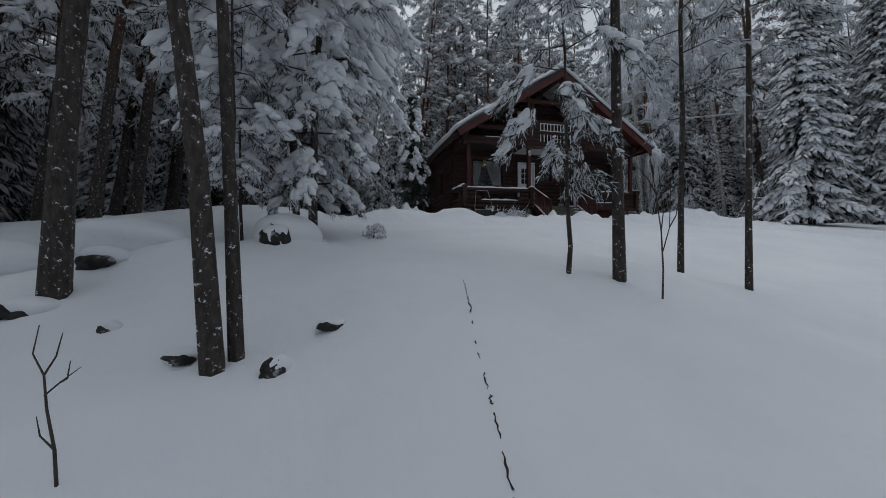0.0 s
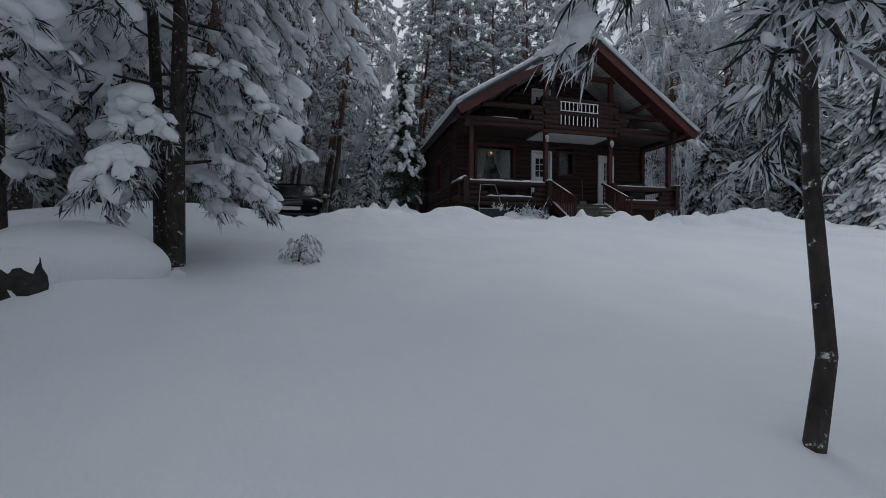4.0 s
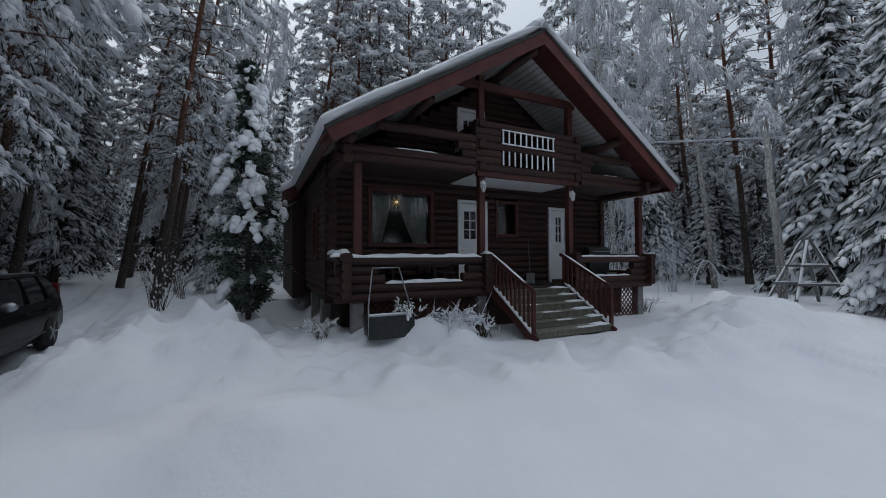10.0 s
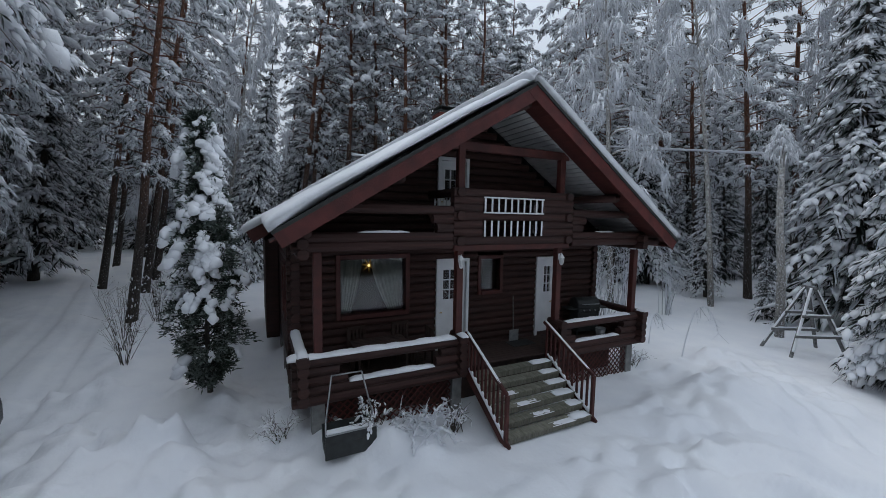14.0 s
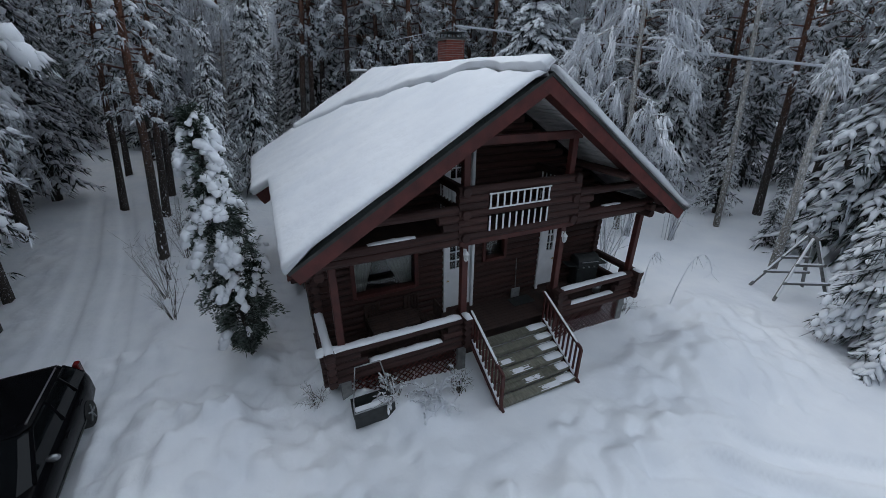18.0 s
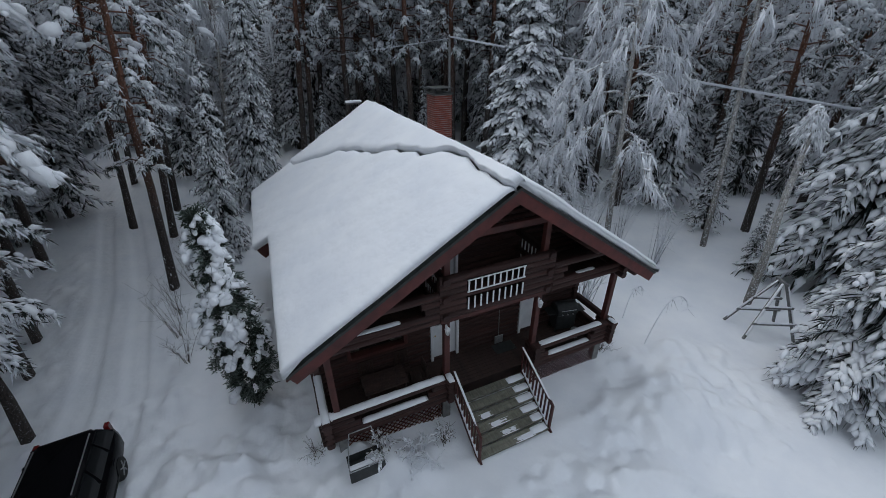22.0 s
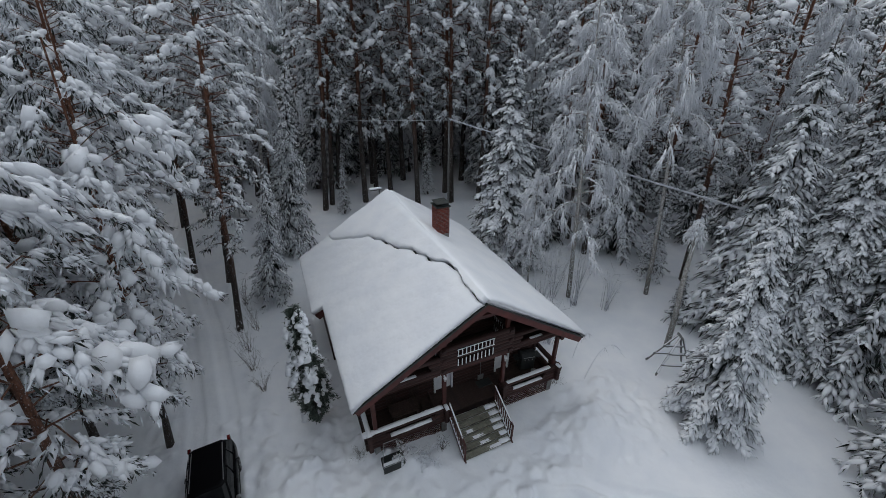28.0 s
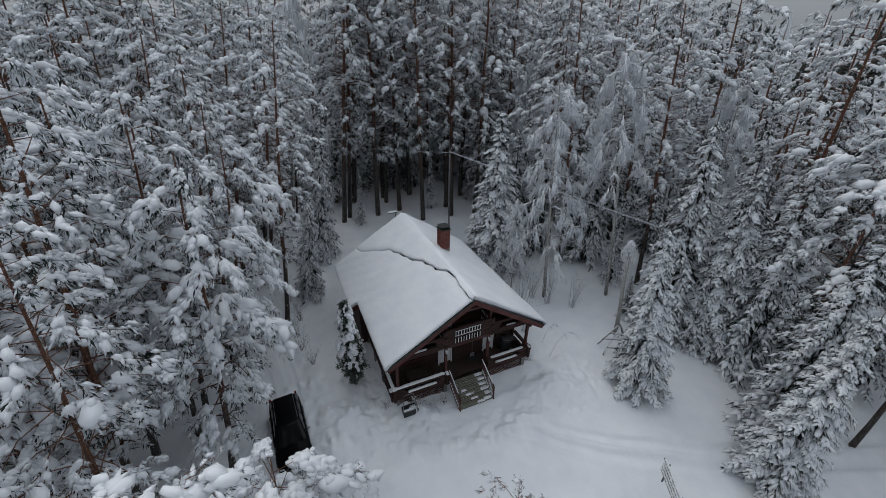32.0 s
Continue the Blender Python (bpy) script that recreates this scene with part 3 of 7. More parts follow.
def make_spruce(name, seed, h, wide, whorls, label, load=1.0, fine=False, skirt=0.06, r=None, sides=True):
    """A spruce: tiers of drooping boughs with side sprays, and fingers of snow along their backs."""
    rs = np.random.RandomState(seed)
    r = r or 0.011 * h
    paths = [[((0, 0, -0.3), r * 1.2), ((0, 0, h * 0.5), r * 0.6), ((0, 0, h), 0.01)]]
    P, D, W, BP, BD, BA, BC = [], [], [], [], [], [], []
    up = np.array([0, 0, 1.0])
    for i in range(whorls):
        u = (i + rs.uniform(-0.3, 0.3)) / whorls
        z = h * (skirt + (0.98 - skirt) * max(u, 0))
        n = 6 if u < 0.7 else 4
        for j in range(n):
            a = i * 1.1 + j * 6.283 / n + rs.normal(0, 0.2)
            L = wide * ((1 - u) ** 0.85 + 0.04) * rs.uniform(0.65, 1.12)
            d = np.array([math.cos(a), math.sin(a), 0.0])
            c = np.array([0, 0, z + rs.normal(0, 0.04 * h / whorls * 5)])
            s = np.linspace(0.12, 1.0, 8 if fine else 5)
            drop = rs.uniform(0.35, 0.65)
            pts = c + d[None] * (L * s)[:, None] + up[None] * (L * (0.12 * s - drop * s * s))[:, None]
            side = np.array([-d[1], d[0], 0])
            heavy = load * rs.choice([0.5, 1.0, 1.25])
            if fine or L > 0.5:
                paths.append([(c, 0.02 + 0.008 * L), (pts[len(s) // 2], 0.012), (pts[-1], 0.004)])
            for k, p in enumerate(pts):
                w = L * (0.30 - 0.20 * s[k]) + 0.10
                for q in (-1, 1):
                    g = side * q * w * rs.uniform(0.6, 1.0) + d * w * rs.uniform(0.6, 1.1) - up * rs.uniform(0.5, 1.2) * w
                    P.append(p)
                    D.append(g - up * 0.12 * w)
                    W.append(0.22 * w + 0.02)
                    if sides and k >= 1 and rs.uniform() < 0.75 * heavy:
                        BP.append(p + g * 0.55 + up * 0.02)
                        BD.append(g + rs.normal(0, 0.05, 3))
                        BA.append(rs.uniform(0.38, 0.55) * np.linalg.norm(g))
                        BC.append((0.24 * w + 0.03) * rs.uniform(0.7, 1.2))
                P.append(p)
                D.append(d * w * 0.6 - np.array([0, 0, rs.uniform(0.5, 1.0) * (0.14 + 0.25 * w)]))
                W.append(0.2 * w + 0.03)
                if k >= 1 and rs.uniform() < 0.85 * heavy:
                    t = pts[k] - pts[k - 1]
                    BP.append(p - t * 0.3 + up * 0.03)
                    BD.append(t + side * rs.normal(0, 0.08) * L)
                    BA.append(np.linalg.norm(t) * rs.uniform(0.65, 0.95) + 0.03)
                    BC.append(w * rs.uniform(0.20, 0.36) + 0.03)
    P, D, W = np.array(P), np.array(D), np.array(W)
    rep = 5 if fine else 3
    PP = np.repeat(P, rep, 0) + rot_noise(rs, len(P) * rep, 0.04)
    DD = np.repeat(D, rep, 0) * rs.uniform(0.6, 1.2, (len(P) * rep, 1)) + rot_noise(rs, len(P) * rep, 0.07)
    crown = blades(PP, DD, np.repeat(W, rep) * (0.22 if fine else 0.35))
    BA, BC = np.array(BA), np.array(BC)
    snow = blobs(rs, np.array(BP), np.array(BD), BA, BC, np.minimum(0.10, 0.5 * BC + 0.02), False, not fine)
    return tree_object(name, tubes(paths, 5), crown, snow, label, SPRUCE_NEEDLES, SPRUCE_BARK)


def make_birch(name, seed, h, r, limbs, twigs, label, lean=0.0, start=0.3, droop=1.0):
    """A birch: limbs that arch over, and at their forks sheaves of hanging twigs white with frost."""
    rs = np.random.RandomState(seed)
    paths = [[((lean * (z / h) ** 2 * h, 0, z), r * (1.1 - 0.95 * z / h)) for z in np.linspace(-0.2, h, 8)]]
    P, D, BP, BD, BS = [], [], [], [], []
    for i in range(limbs):
        u = (i + rs.uniform()) / limbs
        z = h * (start + (0.97 - start) * u)
        a = i * 2.4 + rs.normal(0, 0.3)
        L = h * 0.17 * (1.1 - 0.75 * u) * rs.uniform(0.6, 1.25)
        c = np.array([lean * (z / h) ** 2 * h, 0, z])
        d = np.array([math.cos(a), math.sin(a), 0])
        e = np.array([-d[1], d[0], 0])
        s = np.linspace(0, 1, 6)
        pts = c + d[None] * (L * s)[:, None] + np.array([0, 0, 1.0])[None] * (L * (0.75 * s - 1.25 * droop * s * s))[:, None] + rs.normal(0, 0.04, (6, 3)) * s[:, None]
        paths.append([(p, r * 0.22 * (1 - 0.8 * q) + 0.008) for p, q in zip(pts, s)])
        for m in range(5):
            q = 0.3 + 0.7 * (m + rs.uniform(0.2, 1)) / 5
            p = np.array([np.interp(q, s, pts[:, n]) for n in range(3)])
            tip = p + e * rs.uniform(-0.35, 0.35) * L * (1.2 - q) + d * rs.uniform(0.0, 0.25) * L + [0, 0, rs.uniform(-0.2, 0.1) * L]
            paths.append([(p, 0.014), ((p + tip) / 2 + [0, 0, 0.06], 0.011), (tip, 0.006)])
            fall = rs.uniform(0.35, 1.0) * droop
            n = twigs // 5 + rs.randint(3)
            f = rs.uniform(0.2, 1.1, n)[:, None]
            P.append(p + (tip - p) * f + rs.normal(0, 0.04, (n, 3)))
            D.append((tip - p) * 0.35 + rs.normal(0, 0.12, (n, 3)) + np.stack([np.zeros(n), np.zeros(n), -fall * rs.uniform(0.5, 1.1, n)], -1))
            for g in (0.25, 0.7):
                BP.append(p + (tip - p) * g + [0, 0, 0.03])
                BD.append(tip - p)
                BS.append(rs.uniform(0.03, 0.07))
        for q in (0.2, 0.35, 0.5, 0.65, 0.8, 0.95):
            p = np.array([np.interp(q, s, pts[:, n]) for n in range(3)])
            BP.append(p + [0, 0, 0.03])
            BD.append(d + [0, 0, 0.75 - 2.5 * droop * q])
            BS.append(rs.uniform(0.04, 0.09))
    P, D, BS = np.concatenate(P), np.concatenate(D), np.array(BS)
    PP = np.concatenate([P, P + D * 0.3, P + D * 0.55, P + D * 0.75])
    DD = np.concatenate([D, D * 0.5 + rot_noise(rs, len(D), 0.10), D * 0.45 + rot_noise(rs, len(D), 0.12), D * 0.35 + rot_noise(rs, len(D), 0.12)])
    crown = blades(PP, DD, rs.uniform(0.008, 0.018, len(PP)))
    LD = np.linalg.norm(D, axis=1)
    thick = rs.uniform(0.016, 0.034, len(P))
    snow = cat([blobs(rs, np.array(BP), np.array(BD), BS * 2.6, BS * 0.7, BS * 0.6, False, True), blobs(rs, P + D * 0.42, D + rs.normal(0, 0.06, D.shape), LD * 0.5, thick, thick, False, True)])
    return tree_object(name, tubes(paths, 5), crown, snow, label, FROST, BIRCH_BARK)


def make_mop(name, seed, h, r):
    """A broken-off birch: a speckled trunk, one short side limb, and at the top a mop of drooping frosted twigs."""
    rs = np.random.RandomState(seed)
    trunk = [((0.03 * math.sin(0.9 * z), 0.02 * math.cos(1.3 * z), z), r * (1.15 - 0.55 * z / h)) for z in np.linspace(-0.3, h - 0.5, 10)]
    paths, P, D, BP, BD, BS = [trunk], [], [], [], [], []
    for i in range(34):
        a = i * 2.4 + rs.normal(0, 0.2)
        L = rs.uniform(0.2, 0.52)
        c = np.array([0.03, 0, h - rs.uniform(0.45, 0.9)])
        d = np.array([math.cos(a), math.sin(a), 0])
        up = rs.uniform(0.3, 0.7)
        pts = [c + d * L * q + np.array([0, 0, up * (1.5 * q - 2.7 * q * q)]) for q in np.linspace(0, 1, 6)]
        paths.append([(b, 0.018 * (1.1 - q)) for b, q in zip(pts, np.linspace(0, 0.9, 6))])
        for k in range(2, 6):
            n = 3
            P.append(pts[k] + rs.normal(0, 0.03, (n, 3)))
            D.append(d * rs.uniform(0.05, 0.2) + rs.normal(0, 0.07, (n, 3)) + np.array([0, 0, -rs.uniform(0.2, 0.5)]))
        for k in range(1, 6):
            BP.append((pts[k] + pts[k - 1]) / 2 + [0, 0, 0.03])
            BD.append(pts[k] - pts[k - 1])
            BS.append(rs.uniform(0.03, 0.055))
    P, D, BS = np.concatenate(P), np.concatenate(D), np.array(BS)
    thick = rs.uniform(0.014, 0.028, len(P))
    snow = cat([blobs(rs, np.array(BP), np.array(BD), BS * 2.4, BS, BS * 0.8, False, True), blobs(rs, P + D * 0.45, D, np.linalg.norm(D, axis=1) * 0.5, thick, thick, False, True)])
    return tree_object(name, tubes(paths, 8), blades(P, D, rs.uniform(0.008, 0.015, len(P))), snow, "broken birch trunk speckled with snow, a drooping frosted mop on top", FROST, BIRCH_BARK)


TALL, LOW = "tall frosted pine with a bare reddish trunk", "snow-laden pine with branches low on its trunk"
PINES = [make_pine("pine_tree", 11 + i, 21.0, 0.19, 0.28, 2.6, 84, 3, TALL, 1.3, False, 0.5, 0.24, (0, 0), 8, 1.1) for i in range(3)]
DENSE = [make_pine("pine_tree", 31 + i, 18.0, 0.17, 0.22, 2.6, 72, 3, LOW, 1.4, False, 0.6, 0.32, (0, 0), 7, 1.15) for i in range(3)]
FULL = [make_pine("pine_tree", 36 + i, 17.0, 0.19, 0.20, 2.7, 56, 4, "broad snow-laden pine with heavy drooping boughs", 1.25, False, 0.7, 0.45, (0, 0), 12, 1.15, False, 1.35) for i in range(3)]
DISTANT = [make_pine("pine_tree", 41 + i, 21.0, 0.18, 0.30, 2.9, 50, 2, "distant forest pine with a frosted crown", 1.35, False, 0.5, 0.2, (0, 0), 4, 1.6) for i in range(2)]
SPRUCES = [make_spruce("spruce_tree", 51 + i, 14.0, 2.3, 28, "dark spruce with snow along its drooping boughs", 1.3, False) for i in range(3)]
GREAT = [make_spruce("spruce_tree", 56 + i, 14.0, 2.2, 36, "tall spruce with drooping fronds white with snow", 1.45, True) for i in range(2)]
THIN = [make_spruce("spruce_tree", 61 + i, 16.0, 1.6, 24, "slender forest spruce dusted with snow", 0.95, False, 0.08, None, True) for i in range(2)]
DARK = [make_spruce("spruce_tree", 66 + i, 11.0, 1.9, 16, "dark understorey spruce in the forest", 0.45, False, 0.05, None, False) for i in range(2)]
BIRCHES = [make_birch("birch_tree", 71 + i, 14.0, 0.11, 30, 45, "frost-covered birch with hanging white twigs") for i in range(2)]
SLIM = [make_birch("birch_tree", 76 + i, 16.0, 0.12, 26, 45, "tall leaning birch with a hanging frosted crown", 0.06, 0.58, 1.0) for i in range(2)]
MOPS = [make_mop("birch_tree", 81, 8.8, 0.14)]
MODELS = {"mop": MOPS, "pine": PINES, "dense": DENSE, "full": FULL, "spruce": SPRUCES, "great": GREAT, "thin": THIN, "dark": DARK, "birch": BIRCHES, "slim": SLIM, "distant": DISTANT}
HEIGHT = {"mop": 8.8, "pine": 21.0, "dense": 18.0, "full": 17.0, "spruce": 14.0, "great": 14.0, "slim": 16.0, "thin": 16.0, "dark": 11.0, "birch": 14.0, "distant": 21.0}
USED = set()


def inward(x, y):
    """The stand leans a little in over the clearing, most on the side of the drive."""
    a = math.degrees(math.atan2(x - 6.5, y - 13)) - 23.3
    tilt = 9.0 * smoothstep(-7, -26, a) - 5.0 * smoothstep(12, 30, a) * smoothstep(75, 50, a)
    return Matrix.Rotation(radians(float(tilt)), 4, Vector((0.395, 0.919, 0)))


def plant(kind, x, y, h, which=0, turn=0.0, fat=1.0, lean=(0, 0)):
    """Sets a tree of a kind on the ground at x, y, scaled to the height h."""
    src = MODELS[kind][which % len(MODELS[kind])]
    s = h / HEIGHT[kind]
    m = Matrix.Translation((x, y, gz(x, y))) @ inward(x, y) @ pose(0, 0, 0, lean[0], lean[1], turn)
    if src.name not in USED:
        USED.add(src.name)
        ob = src
    else:
        ob = copy_thing(src, m)
    ob.matrix_basis = m @ Matrix.Diagonal((s * fat, s * fat, s, 1))
    return ob


# the trees that can be told apart: kind, x, y, height, model, turn, stoutness
TREES = [
    ("pine", 23.7, 50.8, 32.2, 2, 40, 1.0), ("dense", 12.2, 57.0, 33.3, 2, 200, 1.0), ("dense", 20.6, 57.2, 34.5, 0, 90, 1.0),
    ("dense", 27.5, 54.0, 33.9, 1, 300, 1.0), ("dense", 26.2, 47.0, 29.9, 2, 120, 1.0), ("birch", 3.6, 51.0, 25.3, 1, 30, 0.9), ("pine", 1.6, 33.7, 21.8, 0, 10, 1.0),
    ("pine", 0.3, 44.6, 24.0, 1, 80, 1.0), ("pine", -1.9, 42.7, 23.5, 2, 30, 1.0), ("pine", 0.7, 40.0, 22.5, 0, 130, 1.0), ("spruce", 3.7, 36.4, 10.4, 0, 0, 0.85),
    ("thin", 5.5, 43.3, 16.4, 0, 40, 1.0), ("spruce", 5.5, 43.2, 14.3, 1, 40, 0.9), ("pine", 9.7, 51.1, 31.6, 1, 200, 1.0), ("pine", 10.6, 52.2, 32.0, 2, 20, 0.9),
    ("dense", 14.2, 51.4, 31.7, 0, 60, 1.0), ("pine", 16.5, 55.4, 33.9, 1, 150, 0.9), ("dense", 17.3, 51.9, 32.7, 2, 250, 0.9), ("pine", 19.2, 47.9, 31.6, 0, 310, 1.0),
    ("thin", 11.4, 49.3, 7.4, 1, 0, 0.9), ("thin", 21.6, 51.0, 8.9, 0, 0, 0.9), ("pine", 23.1, 47.7, 31.6, 1, 15, 1.0), ("great", 21.3, 34.1, 16.0, 1, 0, 1.25),
    ("birch", 23.4, 28.0, 18.6, 0, 0, 1.1), ("pine", 29.4, 35.3, 23.8, 1, 70, 0.8), ("dark", 27.3, 35.7, 13.1, 1, 0, 1.0), ("dark", 31.1, 33.3, 10.5, 0, 0, 1.0),
    ("birch", 20.4, 29.0, 10.0, 1, 200, 0.8), ("mop", 25.5, 21.5, 8.8, 0, 0, 1.0), ("slim", 28.9, 26.0, 21, 1, 150, 0.95), ("thin", 30.9, 27.4, 9.0, 1, 0, 1.2),
    ("pine", 32.9, 26.1, 23.7, 2, 90, 1.0), ("pine", 37.5, 25.8, 25.1, 0, 33, 1.0), ("pine", 28.9, 32.5, 25.7, 1, 33, 1.0), ("great", 22.7, 17.0, 12.3, 0, 0, 0.95),
    ("great", 31.2, 17.9, 14.6, 1, 90, 1.0), ("spruce", 32.0, 15.9, 15.5, 1, 45, 1.1), ("spruce", 30.1, 20.6, 17.1, 0, 200, 1.1), ("full", -1.2, 26.2, 16.7, 0, 0, 0.85),
    ("full", -3.8, 26.7, 17.3, 1, 40, 0.9), ("dense", -2.3, 29.4, 18.2, 0, 100, 0.9), ("pine", -2.9, 31.7, 20.6, 1, 10, 0.9), ("full", -4.9, 35.0, 21.0, 2, 160, 0.9),
    ("full", -2.0, 21.1, 17.5, 2, 60, 0.9), ("full", -5.6, 30.6, 18.2, 0, 160, 0.95), ("pine", -3.2, 58.0, 23.5, 0, 0, 1.0), ("thin", -6.2, 46.1, 19.4, 1, 0, 1.2),
    ("pine", -9.6, 56.7, 25.2, 1, 60, 1.0), ("pine", -3.8, 52.4, 25.0, 2, 0, 1.0), ("dense", -6.8, 40.2, 21.6, 0, 60, 1.0), ("pine", 33.3, 9.0, 18.0, 1, 0, 1.0),
    ("spruce", 29.1, 11.6, 14.5, 1, 0, 1.1), ("full", 32.7, 13.2, 18.0, 0, 140, 1.0), ("great", 25.5, 9.8, 12.5, 1, 140, 1.0), ("spruce", 31.1, 18.4, 13.8, 0, 30, 1.0),
    ("spruce", 34.9, 20.1, 16.2, 1, 80, 1.0), ("birch", 36.1, 23.2, 18.9, 0, 80, 1.0), ("dense", 34.2, 29.9, 23.2, 1, 0, 1.0), ("spruce", 31.7, 31.9, 16.4, 0, 0, 1.0),
    ("dense", 29.0, 36.0, 24.0, 2, 0, 1.0), ("pine", 37.3, 34.3, 26.4, 0, 0, 1.0), ("dark", 28.6, 23.3, 3.9, 1, 0, 1.0), ("dark", 25.5, 37.2, 13.1, 0, 0, 1.0),
    ("dense", 20.5, 5.6, 9.0, 0, 40, 1.3), ("full", -8.0, 23.6, 19.0, 0, 70, 1.05), ("full", -6.0, 24.1, 18.0, 1, 20, 1.0), ("full", -9.2, 35.9, 21.0, 1, 220, 1.0),
    ("full", -7.4, 18.6, 16.5, 2, 90, 1.0), ("pine", -6.7, 13.5, 17.0, 1, 0, 0.9), ("full", -12.1, 18.0, 17.0, 0, 10, 1.1), ("full", -7.9, 28.6, 19.0, 2, 10, 1.0),
    ("dense", -8.6, 41.0, 21.6, 1, 200, 1.0), ("pine", -4.8, 16.4, 18.0, 0, 200, 0.9), ("pine", -8.9, 11.5, 17.0, 2, 200, 0.9), ("pine", -11.0, 14.0, 18.0, 0, 20, 0.9),
    ("pine", -3.9, 24.5, 19.0, 1, 20, 0.9),
]
for kind, x, y, h, which, turn, fat in TREES:
    plant(kind, x, y, h, which, turn, fat)

# the trees beside the first steps of the way, each a model of its own
NEAR = [
    (make_pine("pine_tree", 101, 17, 0.125, 0.36, 2.6, 44, 4, "stout dark pine trunk with snow stuck to the bark", 1.0, True, 0.25, 0.2, (2.0, 0.2), 4, 0.8), -1.44, 9.3),
    (make_pine("pine_tree", 102, 15, 0.092, 0.34, 2.4, 40, 4, "slightly curved pine with snow on its bark", 1.0, True, 0.2, 0.2, (-2.3, 0.4), 4, 0.8), 0.53, 7.85),
    (make_pine("pine_tree", 103, 14, 0.066, 0.26, 1.9, 36, 4, "thin pine close beside a stouter one", 1.0, True, 0.3, 0.3, (-0.7, 0.4), 4, 0.7), 0.66, 8.02),
    (make_pine("pine_tree", 104, 12, 0.09, 0.09, 2.45, 58, 5, "pine bowed under thick snow on its low branches", 1.9, True, 0.3, 0.65, (0.7, 0.5), 11, 1.15, True, 1.15), 0.98, 12.4),
    (make_pine("pine_tree", 105, 10.5, 0.08, 0.10, 2.4, 44, 5, "pine bowed under thick snow on its low branches", 1.9, True, 0.3, 0.65, (-0.6, 0.5), 11, 1.15, True, 1.15), 0.63, 13.0),
    (make_pine("pine_tree", 106, 6.0, 0.045, 0.2, 1.1, 26, 4, "small snow-laden pine with a slim trunk", 1.8, True, 0.2, 0.5, (0.1, 0.1), 3, 0.5, True), -0.13, 11.08),
    (make_pine("pine_tree", 107, 4.0, 0.035, 0.25, 0.7, 16, 4, "small snow-laden pine with a slim trunk", 1.8, True, 0.2, 0.5, (0.1, 0.1), 3, 0.42, True), -0.24, 12.1),
    (make_pine("pine_tree", 108, 13, 0.08, 0.33, 2.2, 34, 4, "upright pine with a dark trunk in the yard", 1.1, True, 0.2, 0.25, (-0.35, 0.1), 4, 0.75), 5.08, 8.52),
    (make_pine("pine_tree", 109, 4.9, 0.034, 0.26, 0.85, 18, 4, "slim young pine with drooping frosted branches", 0.55, True, 0.25, 0.75, (-0.3, 0.1), 6, 0.5, True, 1.0, NEEDLES), 4.48, 8.81, -60),
    (make_pine("pine_tree", 110, 12, 0.055, 0.2, 1.8, 34, 4, "thin pine with frosted needles and few pillows of snow", 0.3, True, 0.2, 0.3, (0.0, 0.2), 4, 0.5), 7.28, 9.66),
    (make_pine("pine_tree", 111, 12, 0.055, 0.26, 1.7, 32, 4, "thin pine with frosted needles and few pillows of snow", 0.3, True, 0.2, 0.3, (-0.2, 0.2), 4, 0.5), 7.96, 9.0),
]
for ob, x, y, *turn in NEAR:
    ob.matrix_basis = pose(x, y, gz(x, y), rz=sum(turn))


# ---- the forest round the yard ----
def forest():
    rs = np.random.RandomState(5)
    got = [(x, y) for _, x, y, *_ in TREES]
    kinds = ["pine", "pine", "dense", "thin", "thin", "thin", "dark", "dark", "birch"]
    n = 0
    while n < 480:
        x, y = rs.uniform(-42, 64), 2 + 82 * rs.uniform() ** 0.85
        if -3.5 < x < 28 and y < (58 if 5 < x < 27 else 49) + 2 * math.sin(x):
            continue
        if 20 < x < 36 and y < 24 or 22 < x < 36 and 22 < y < 38:
            continue
        if -13 < x <= -3.5 and y < 20:
            continue
        if float(lane(np.array(x), np.array(y), DRIVE, 3.4)) > 0.05:
            continue
        gap = 1.6 if 42 < y < 62 and -14 < x < 40 else 2.1
        if min((x - a) ** 2 + (y - b) ** 2 for a, b in got) < gap ** 2:
            continue
        got.append((x, y))
        k = kinds[rs.randint(len(kinds))]
        if k == "dark" and -6 < x < 32 and y < 64:
            k = ("thin", "birch")[n % 2]
        if (y > 62 or x > 44 or x < -18) and k in ("pine", "dense", "birch"):
            k = "distant"
        tall = 1.4 if y > 46 else 1.1
        if -4 < math.degrees(math.atan2(x - 6.4, y - 14.1)) < 2.5:
            tall = 0.65  # younger growth where the drive opens the stand to the sky
        plant(k, x, y, HEIGHT[k] * tall * rs.uniform(0.88, 1.12), rs.randint(3), rs.uniform(0, 360), rs.uniform(0.9, 1.1))
        n += 1


forest()


def understorey():
    """Dark young spruces that close the gaps between the trunks behind the yard."""
    rs = np.random.RandomState(6)
    for n, x0, x1, y0, y1 in ((26, -20, -5.5, 34, 60), (26, 2, 16, 62, 74), (30, 18, 46, 60, 74)):
        for _ in range(n):
            x, y = rs.uniform(x0, x1), rs.uniform(y0, y1)
            if float(lane(np.array(x), np.array(y), DRIVE, 3.6)) > 0.02:
                continue
            k = ("dark", "dark", "thin")[rs.randint(3)]
            plant(k, x, y, HEIGHT[k] * rs.uniform(0.5, 1.15), rs.randint(2), rs.uniform(0, 360), rs.uniform(0.9, 1.15))


understorey()
for kind, models in MODELS.items():
    for src in models:
        if src.name not in USED:
            for ob in [*src.children, src]:
                bpy.data.objects.remove(ob)


